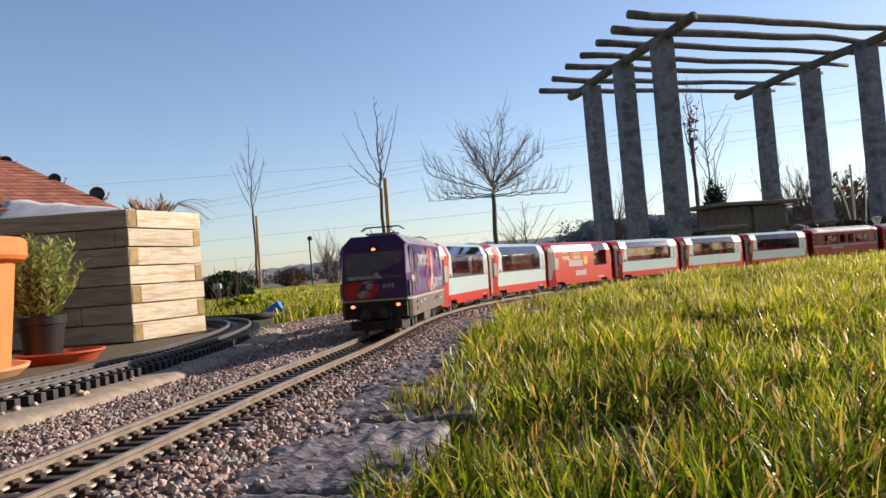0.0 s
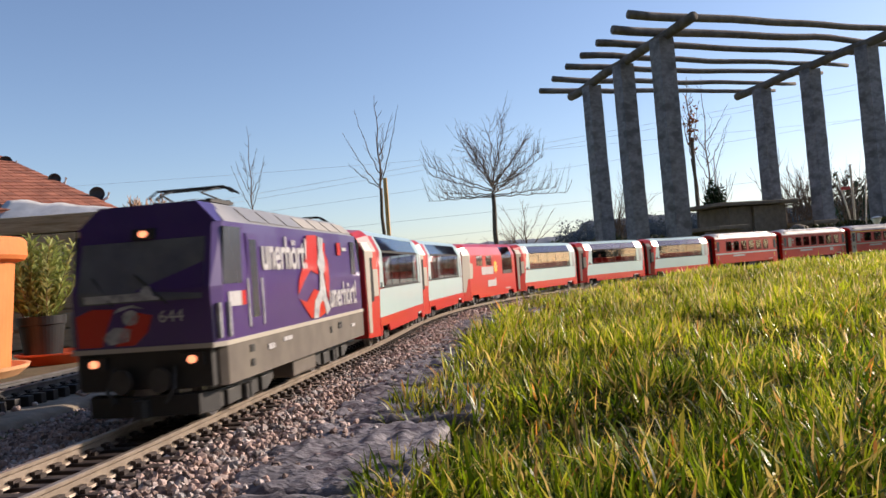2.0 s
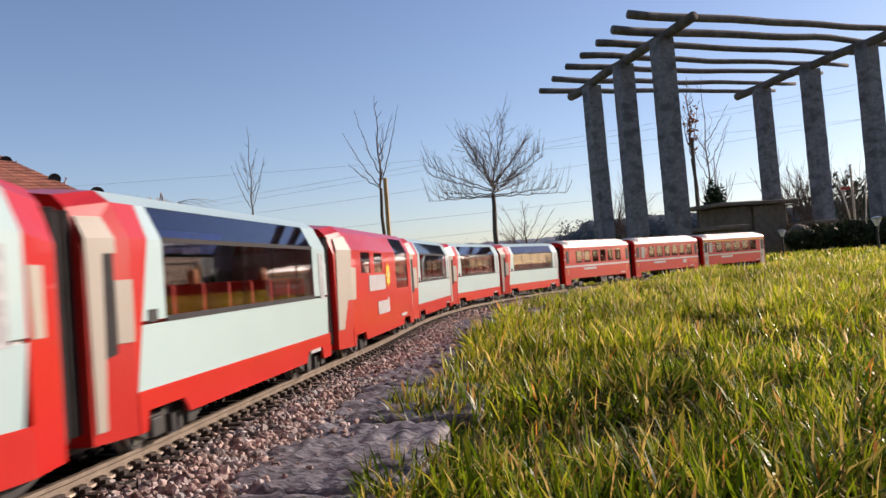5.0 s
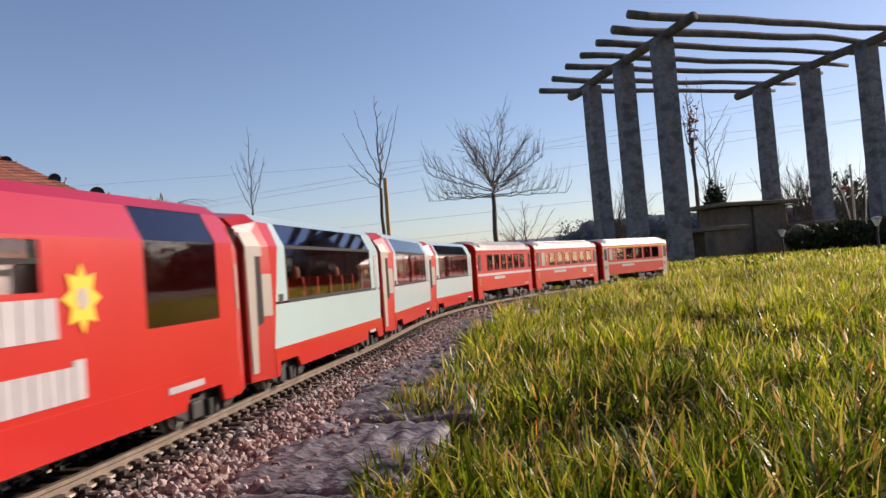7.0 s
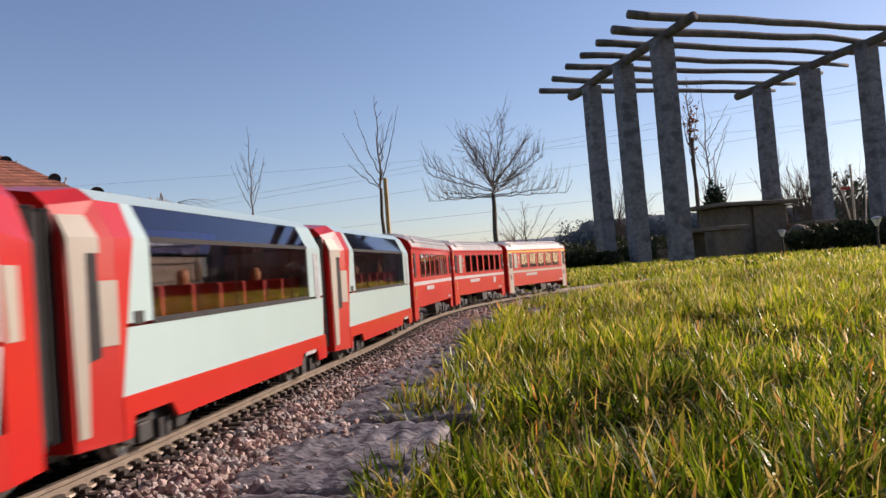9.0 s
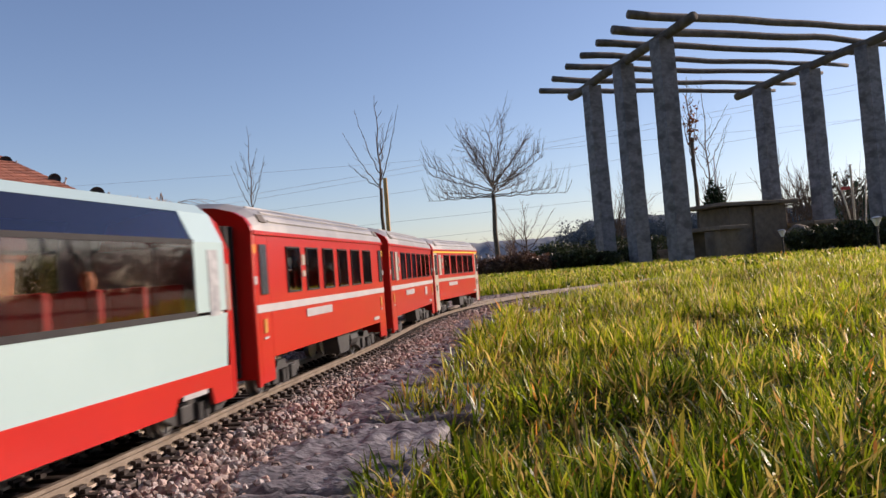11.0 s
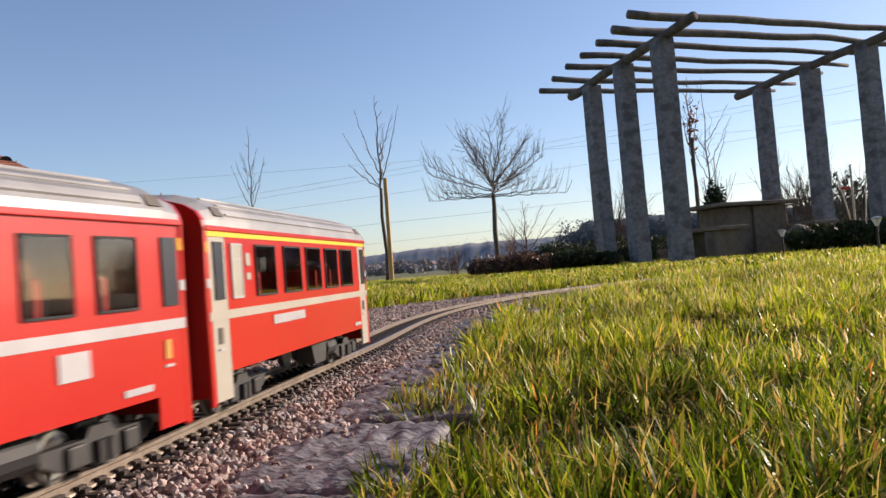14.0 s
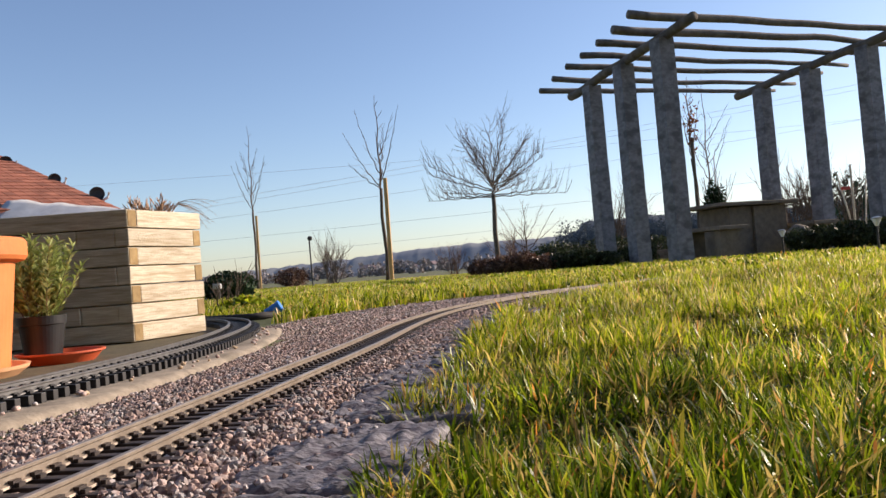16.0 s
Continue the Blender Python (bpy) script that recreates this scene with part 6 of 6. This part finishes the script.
def village():
    r = random.Random(6)
    proto = thing("village_house", "far small house with white walls and red roof, greyed for haze", "house", "village houses", m=pose(-40, 420, -0.1))
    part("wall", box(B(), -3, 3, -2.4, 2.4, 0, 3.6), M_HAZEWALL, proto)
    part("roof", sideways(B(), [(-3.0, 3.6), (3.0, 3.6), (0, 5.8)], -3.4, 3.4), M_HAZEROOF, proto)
    for i in range(9):
        copy_thing(proto, pose(r.uniform(-60, 20), r.uniform(430, 620), -0.1, 0, 0, r.uniform(0, 90)))


village()


def power_line(p, q, sag, r, y_label):
    p, q = Vector(p), Vector(q)
    pts = [p.lerp(q, i / 24) + Vector((0, 0, -sag * 4 * (i / 24) * (1 - i / 24))) for i in range(25)]
    return solid("power_line", tube(B(), pts, r, 5), M_WIRE, "thin overhead power line against the sky", "power line", group="power lines", smooth=True)


# two spans that climb towards the right, and two lower, farther ones
for dz in (0.0, -0.26):
    power_line((-30, 40, 2.7 + dz), (42, 40, 10.4 + dz), 0.55, 0.0065, "")
power_line((-30, 40, 2.45), (42, 40, 8.2), 0.7, 0.0065, "")
power_line((-40, 60, 8.4), (60, 60, 10.0), 0.8, 0.009, "")
power_line((-40, 50, 2.4), (50, 50, 5.6), 0.5, 0.008, "")
power_line((-40, 50, 1.1), (50, 50, 4.6), 0.5, 0.008, "")


for y, h, arm in ((40, 11.2, 1), (50, 6.2, 0), (60, 11.0, 0)):
    for x in ((-30, 42) if y == 40 else (-40, 50) if y == 50 else (-40, 60)):
        pole = thing("utility_pole", "tall wooden pole carrying the power lines", "utility pole", "utility poles", m=pose(x, y, -0.05))
        part("post", tube(B(), [(0, 0, 0), (0, 0, h)], [0.14, 0.10], 10), M_BARK, pole)
        part("cross_arm", box(B(), -0.08, 0.08, -0.7, 0.7, h - 0.5, h - 0.35), M_BARK, pole)


# ---- unseen house and greenery added behind and beside the camera to shade it; they show in the panes ----
def home():
    # Out of sight; its height and dark wall cut skylight on camera-facing sides.
    root = thing("garden_house", "unseen dark-clad house added behind the camera to block skylight", "house", m=pose(-2.0, -5.5, -0.02))
    part("wall", box(B(), -9, 9, -8, 0, 0, 6.6), M_CLAD, root)
    part("roof", sideways(B(), [(-8.6, 6.6), (0.6, 6.6), (0.6, 6.75), (-4, 9.8), (-8.6, 6.75)], -9.5, 9.5), M_TILE, root)
    for x in (-6, -2, 2, 6):
        for z in (0.9, 3.4):
            w = part("window", box(B(), x - 0.6, x + 0.6, -0.05, 0.03, z, z + 1.2), M_LETTER, root, "white window frame")
            part("pane", box(B(), x - 0.52, x + 0.52, 0.03, 0.04, z + 0.08, z + 1.12), M_SCREEN, w)


home()
soil_bm = B()
extrude(soil_bm, [(-1.8, -0.6), (-0.62, -0.6), (-0.52, 0.6), (-0.47, 1.0), (-0.46, 1.5), (-0.52, 2.1), (-0.66, 2.5), (-1.2, 3.0), (-1.9, 3.0)], lambda x, y: (x, y, -0.030), lambda x, y: (x, y, -0.0075))
solid("soil_bed", soil_bm, M_SOIL, "bare dark soil round the raised bed", kind="structure")
# Out of view; kept low so the panes mirror sky above it.
row = woods("garden_trees", "unseen row of low dark shrubs set for the pane reflections", -9, 10, 0, 0.5, 4000, 17, 0.09, M_HEDGE)
row.matrix_basis = pose(15.5, 0, -0.02, 0, 0, 90)
# Added out of view to take ambient light off the raised bed's front.
row = woods("garden_trees", "unseen tall dark hedge added to block skylight from the left", -6, 1.2, 0, 3.6, 9000, 18, 0.16, M_HEDGE)
row.matrix_basis = pose(-4.6, 0, -0.02, 0, 0, 90)


# ---- rails, sleepers, slabs ----
track = thing("garden_track", "brass garden railway track on dark plastic sleepers", "railway track")
for name, off in (("rail", GAUGE / 2), ("rail", -GAUGE / 2)):
    part(name, rail_mesh(B(), line, -6.0, 6.9, 0.03, off, RAIL_TOP), M_BRASS, track, "weathered brass rail", smooth=False)
side_track = thing("side_track", "side track with grey rails on black sleepers", "railway track")
for off in (GAUGE / 2, -GAUGE / 2):
    part("rail", rail_mesh(B(), line2, -0.45, 2.7, 0.03, off, RAIL_TOP), M_RAIL2, side_track, "dull grey rail", smooth=False)


def lay_ties(parent, place, s0, s1, pitch, mesh, rest_name, far=None):
    """Single sleepers along the stretch nearest the camera, the rest joined."""
    spots = np.arange(s0, s1, pitch)
    near = [s for s in spots if 0.05 < s < 2.7][:170]
    for s in near:
        x, y, th = place(s)
        o = new("tie", mesh)
        o.parent = parent
        o.matrix_basis = pose(x, y, RAIL_TOP - 0.0086, 0, 0, -math.degrees(th))
    base = np.array([v.co[:] for v in mesh.vertices])
    tris = [tuple(p.vertices) for p in mesh.polygons if len(p.vertices) == 4]
    vs, fs = [], []
    for s in spots:
        if s in near:
            continue
        x, y, th = place(s)
        c, sn = math.cos(-th), math.sin(-th)
        o = len(vs) * len(base)
        vs.append(np.c_[x + base[:, 0] * c - base[:, 1] * sn, y + base[:, 0] * sn + base[:, 1] * c, RAIL_TOP - 0.0086 + base[:, 2]])
        fs.append(np.array(tris) + o)
    ob = new(rest_name, fast_mesh(rest_name, np.concatenate(vs), np.concatenate(fs), mesh.materials[0]))
    ob.parent = parent
    tagged(ob, "more sleepers along the line", kind="stuff")


lay_ties(track, line, -6.0, 6.9, 0.0175, tie_mesh(M_TIE), "sleepers")
lay_ties(side_track, line2, -0.45, 2.7, 0.0195, tie_mesh(M_TIE2, 0.011), "sleepers")


def edging_slabs():
    root = thing("edging", "row of rough grey slate slabs along the lawn edge", "edging", kind="structure")
    root.name = "pavement"
    s, k = -0.6, 0
    r = random.Random(2)
    while s < 3.4:
        ln = r.uniform(0.10, 0.19)
        bm = B()
        nu, nv = 44, 30
        grid = []
        for i in range(nu + 1):
            row = []
            for j in range(nv + 1):
                edge = 0.006 * noise.noise((i * 0.4 + k * 5, j * 0.6, 3))
                off = near_edge(s) - 0.004 + (0.105 + 0.01 * math.sin(k * 2.3)) * j / nv + (edge if j in (0, nv) else 0)
                ss = s + 0.004 + (ln - 0.008) * i / nu + (0.004 * noise.noise((j * 0.7, k * 3.0, 1)) if i in (0, nu) else 0)
                x, y, _ = line(ss, off)
                z = 0.0060 + 0.0030 * noise.noise((x * 26, y * 26, 0)) + 0.0034 * noise.noise((x * 110, y * 60, 4)) + 0.0024 * noise.noise((x * 230, y * 150, 9))
                if i in (0, nu) or j in (0, nv):
                    z -= 0.004
                row.append(bm.verts.new((x, y, z)))
            grid.append(row)
        for i in range(nu):
            for j in range(nv):
                bm.faces.new((grid[i][j], grid[i + 1][j], grid[i + 1][j + 1], grid[i][j + 1]))
        rim = grid[0] + [row[-1] for row in grid[1:]] + grid[-1][-2::-1] + [row[0] for row in grid[-2:0:-1]]
        low = [bm.verts.new((v.co.x, v.co.y, -0.02)) for v in rim]
        for i in range(len(rim)):
            bm.faces.new((rim[i], low[i], low[(i + 1) % len(rim)], rim[(i + 1) % len(rim)]))
        part("slab", bm, M_SLAB, root, smooth=True)
        s += ln + 0.003
        k += 1


edging_slabs()


# ---- gravel ----
def nearest(px, py):
    """Arc length and offset from the line for many places."""
    st = np.arange(-2.0, 7.0, 0.04)
    lx, ly, lt = line(st)
    i = np.argmin((px[:, None] - lx) ** 2 + (py[:, None] - ly) ** 2, axis=1)
    dx, dy = px - lx[i], py - ly[i]
    return st[i], dx * np.cos(lt[i]) - dy * np.sin(lt[i])


def stones(name, label, s0, s1, per_m2, r0, r1, seed):
    g = np.random.default_rng(seed)
    lo = min(far_edge(s) for s in np.arange(s0, s1, 0.1))
    n = int(per_m2 * (s1 - s0) * (0.12 - lo))
    s, off = g.uniform(s0, s1, n), g.uniform(lo, 0.15, n)
    x, y, th = line(s, off)
    fe = np.array([far_edge(a) for a in s])
    ne = np.array([near_edge(a) for a in s])
    keep = (off > fe + 0.01 * g.normal(size=n)) & (off < ne + 0.018 * np.abs(g.normal(size=n)) * (g.random(n) < 0.7) + 0.004)
    i2 = np.array([np.min((a - X2[50:330:3]) ** 2 + (b - Y2[50:330:3]) ** 2) for a, b in zip(x, y)])
    keep &= (i2 > 0.094 ** 2) | (y > 1.95)
    keep &= ~((abs(abs(off) - GAUGE / 2) < 0.006) & (g.random(n) < 0.97))
    keep &= (abs(off) > 0.023) | (g.random(n) < 0.7)
    x, y, off = x[keep], y[keep], off[keep]
    n = len(x)
    rad = g.uniform(r0, r1, n) * np.where(g.random(n) < 0.08, 1.5, 1.0)
    inside = abs(off) < 0.050
    z = np.interp(off, [-0.30, -0.20, -0.09, 0.07, 0.12], [-0.012, -0.011, 0.0066, 0.0066, 0.0055]) - 0.002 + g.uniform(-0.0015, 0.0025, n) - np.where(abs(off) < 0.023, 0.0032, np.where(inside, 0.0008, 0))
    t = (1 + 5 ** 0.5) / 2
    ico = np.array([(-1, t, 0), (1, t, 0), (-1, -t, 0), (1, -t, 0), (0, -1, t), (0, 1, t), (0, -1, -t), (0, 1, -t), (t, 0, -1), (t, 0, 1), (-t, 0, -1), (-t, 0, 1)]) / (1 + t * t) ** 0.5
    tri = np.array([(0, 11, 5), (0, 5, 1), (0, 1, 7), (0, 7, 10), (0, 10, 11), (1, 5, 9), (5, 11, 4), (11, 10, 2), (10, 7, 6), (7, 1, 8), (3, 9, 4), (3, 4, 2), (3, 2, 6), (3, 6, 8), (3, 8, 9), (4, 9, 5), (2, 4, 11), (6, 2, 10), (8, 6, 7), (9, 8, 1)])
    v = ico[None] * (1 + g.uniform(-0.26, 0.18, (n, 12, 1))) + g.normal(size=(n, 12, 3)) * 0.07
    v = v * (rad[:, None] * g.uniform(0.65, 1.25, (n, 3)))[:, None, :]
    q = g.normal(size=(n, 4))
    q /= np.linalg.norm(q, axis=1)[:, None]
    a, b, c, d = q.T
    R = np.stack([np.stack([1 - 2 * (c * c + d * d), 2 * (b * c - a * d), 2 * (b * d + a * c)], 1), np.stack([2 * (b * c + a * d), 1 - 2 * (b * b + d * d), 2 * (c * d - a * b)], 1),
                  np.stack([2 * (b * d - a * c), 2 * (c * d + a * b), 1 - 2 * (b * b + c * c)], 1)], 1)
    v = np.einsum("nij,nkj->nki", R, v) + np.stack([x, y, z], 1)[:, None, :]
    f = tri[None] + (np.arange(n) * 12)[:, None, None]
    return tagged(new(name, fast_mesh(name, v.reshape(-1, 3), f.reshape(-1, 3), M_STONE)), label, "gravel", kind="stuff")


stones("gravel", "pinkish grey crushed gravel of the track bed", -0.4, 1.45, 105000, 0.0015, 0.0029, 1)
stones("gravel", "pinkish grey crushed gravel beyond the bend", 1.45, 4.6, 26000, 0.0026, 0.0045, 2)


# loose pebbles on the kerb and by the side track
r = random.Random(11)
for k in range(46):
    s, off = r.uniform(0.15, 1.3), r.choice((r.uniform(0.05, 0.09), r.uniform(0.055, 0.075)))
    x, y, _ = line2(s, off)
    bm = B()
    bmesh.ops.create_icosphere(bm, subdivisions=2, radius=r.uniform(0.0018, 0.0045))
    for v in bm.verts:
        v.co *= 1 + 0.35 * noise.noise(v.co * 260 + Vector((k, 0, 0)))
        v.co.z *= 0.7
        v.co += Vector((x, y, -0.001))
    solid("pebble", bm, M_PEBBLE if k % 3 == 0 else M_STONE, "loose pebble lying on the concrete kerb", "pebble", group="loose pebbles", smooth=True)


# ---- grass ----
def swell(s, off):
    """Rise of the lawn beside the far bend, over the level of the ground."""
    up = np.clip((s - 1.7) / 1.2, 0, 1)
    side = np.clip((off - 0.13) / 0.16, 0, 1) * (1 - np.clip((off - 0.55) / 0.7, 0, 1))
    return 0.024 * up * up * (3 - 2 * up) * side * side * (3 - 2 * side)


def lawn_swell():
    bm, last = B(), None
    for s in np.arange(1.6, 5.6, 0.06):
        ring = []
        for off in np.arange(0.12, 1.30, 0.05):
            x, y, _ = line(s, off)
            ring.append(bm.verts.new((x, y, -0.0125 + float(swell(s, off)))))
        if last:
            for k in range(len(ring) - 1):
                bm.faces.new((last[k], last[k + 1], ring[k + 1], ring[k]))
        last = ring
    return solid("ground_swell", bm, M_MEADOW, "gentle rise of the lawn beside the bend", kind="structure", smooth=True)


lawn_swell()


def blades(name, label, x, y, length, width, seed, lean=0.6, mat=None, lift=0.0):
    """Curved single blades, each a loose piece."""
    g = np.random.default_rng(seed)
    n = len(x)
    a = g.uniform(0, 2 * np.pi, n)
    tilt = np.minimum(np.abs(g.normal(0, lean, n)) + 0.12, 1.6)
    L = length * g.uniform(0.5, 1.35, n)
    W = width * g.uniform(0.55, 1.35, n)
    dx, dy = np.cos(a), np.sin(a)
    turn = a + np.pi / 2 + g.normal(0, 0.7, n)
    wx, wy = np.cos(turn) * W / 2, np.sin(turn) * W / 2
    base = -0.014 + lift
    vs = []
    for t, wf in ((0.0, 0.75), (0.38, 1.0), (0.74, 0.72)):
        ang = tilt * (0.25 + 0.75 * t)
        ox, oy, h = dx * L * t * np.sin(ang), dy * L * t * np.sin(ang), L * t * np.cos(ang)
        vs += [np.stack([x + ox - wx * wf, y + oy - wy * wf, h + base], 1), np.stack([x + ox + wx * wf, y + oy + wy * wf, h + base + W * 0.12], 1)]
    vs.append(np.stack([x + dx * L * np.sin(tilt), y + dy * L * np.sin(tilt), L * np.cos(tilt) * 0.97 + base], 1))
    v = np.stack(vs, 1)
    tri = np.array([(0, 1, 3), (0, 3, 2), (2, 3, 5), (2, 5, 4), (4, 5, 6)])
    f = tri[None] + (np.arange(n) * 7)[:, None, None]
    return tagged(new(name, fast_mesh(name, v.reshape(-1, 3), f.reshape(-1, 3), mat or M_GRASS, True)), label, "grass", kind="stuff")


def scatter(x0, x1, y0, y1, per_m2, seed, rule):
    g = np.random.default_rng(seed)
    n = int((x1 - x0) * (y1 - y0) * per_m2)
    x, y = g.uniform(x0, x1, n), g.uniform(y0, y1, n)
    keep = np.zeros(n, bool)
    for i in range(0, n, 20000):
        s, off = nearest(x[i:i + 20000], y[i:i + 20000])
        keep[i:i + 20000] = rule(x[i:i + 20000], y[i:i + 20000], s, off)
    clump = np.array([noise.noise((a * 7, b * 7, 3)) for a, b in zip(x, y)])
    fine = np.array([noise.noise((a * 24, b * 24, 9)) for a, b in zip(x, y)])
    keep &= clump + 0.7 * fine + g.uniform(-0.30, 0.85, n) > 0
    clump = clump + 0.6 * fine
    return x[keep], y[keep], clump[keep]


def lawn_right(x, y, s, off):
    edge = np.interp(s, [0.1, 0.4, 0.75, 1.3, 2.0], [0.172, 0.158, 0.146, 0.150, 0.148]) + 0.010 * np.sin(s * 11) + 0.010 * np.sin(s * 27)
    return (off > edge) & (x < 0.62 * y + 0.16)


def lawn_left(x, y, s, off):
    fe = np.interp(s, [1.35, 1.5, 2.0, 2.3, 2.7, 3.1, 3.6, 7], [0.30, 0.52, 0.62, 0.68, 0.64, 0.52, 0.30, 0.24])
    return (off < -fe) & (abs(x) < 0.62 * y + 0.3) & ~((x < -0.5) & (y < 2.9))


for i, (x0, x1, y0, y1, dens, ln, wd) in enumerate(((-0.12, 0.62, 0.20, 0.75, 210000, 0.030, 0.0018), (-0.10, 1.0, 0.75, 1.4, 140000, 0.031, 0.0021), (0.0, 1.7, 1.4, 2.6, 56000, 0.032, 0.0028), (0.2, 3.0, 2.6, 4.4, 26000, 0.033, 0.0042))):
    x, y, c = scatter(x0, x1, y0, y1, dens, 70 + i, lawn_right)
    up = swell(*nearest(x, y))
    blades("lawn_grass", "lush uneven green lawn grass with yellowed blades", x, y, ln * (1 + 0.8 * np.clip(c, -0.5, 0.6)), wd, 170 + i, lean=(1.15, 1.3, 1.05, 0.8)[i], mat=(M_GRASS_NEAR, M_GRASS, M_GRASS_DRY_PALE, M_GRASS_DRY_PALE)[i], lift=up)
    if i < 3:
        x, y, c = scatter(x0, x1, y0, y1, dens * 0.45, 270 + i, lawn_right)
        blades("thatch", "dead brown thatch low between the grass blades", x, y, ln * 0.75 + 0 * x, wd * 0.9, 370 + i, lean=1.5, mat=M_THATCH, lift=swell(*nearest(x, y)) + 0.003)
x, y, c = scatter(0.4, 8.5, 4.4, 13.0, 900, 80, lambda x, y, s, off: (abs(off) > 0.2) & (x < 0.62 * y + 0.2))
blades("lawn_grass", "lawn grass beyond the track by the pergola", x, y, 0.045 + 0 * x, 0.014, 180, mat=M_GRASS)
x, y, c = scatter(-2.6, 1.4, 2.3, 5.0, 15000, 81, lawn_left)
blades("lawn_grass", "green lawn grass beyond the gravel", x, y, 0.040 * (1 + 0.5 * np.clip(c, -0.5, 0.6)), 0.0045, 181, mat=M_GRASS)
x, y, c = scatter(-8.0, 2.6, 5.0, 14.0, 2400, 82, lawn_left)
blades("lawn_grass", "green lawn grass on the far side", x, y, 0.036 + 0 * x, 0.010, 182, mat=M_GRASS_DRY_PALE)

motions()
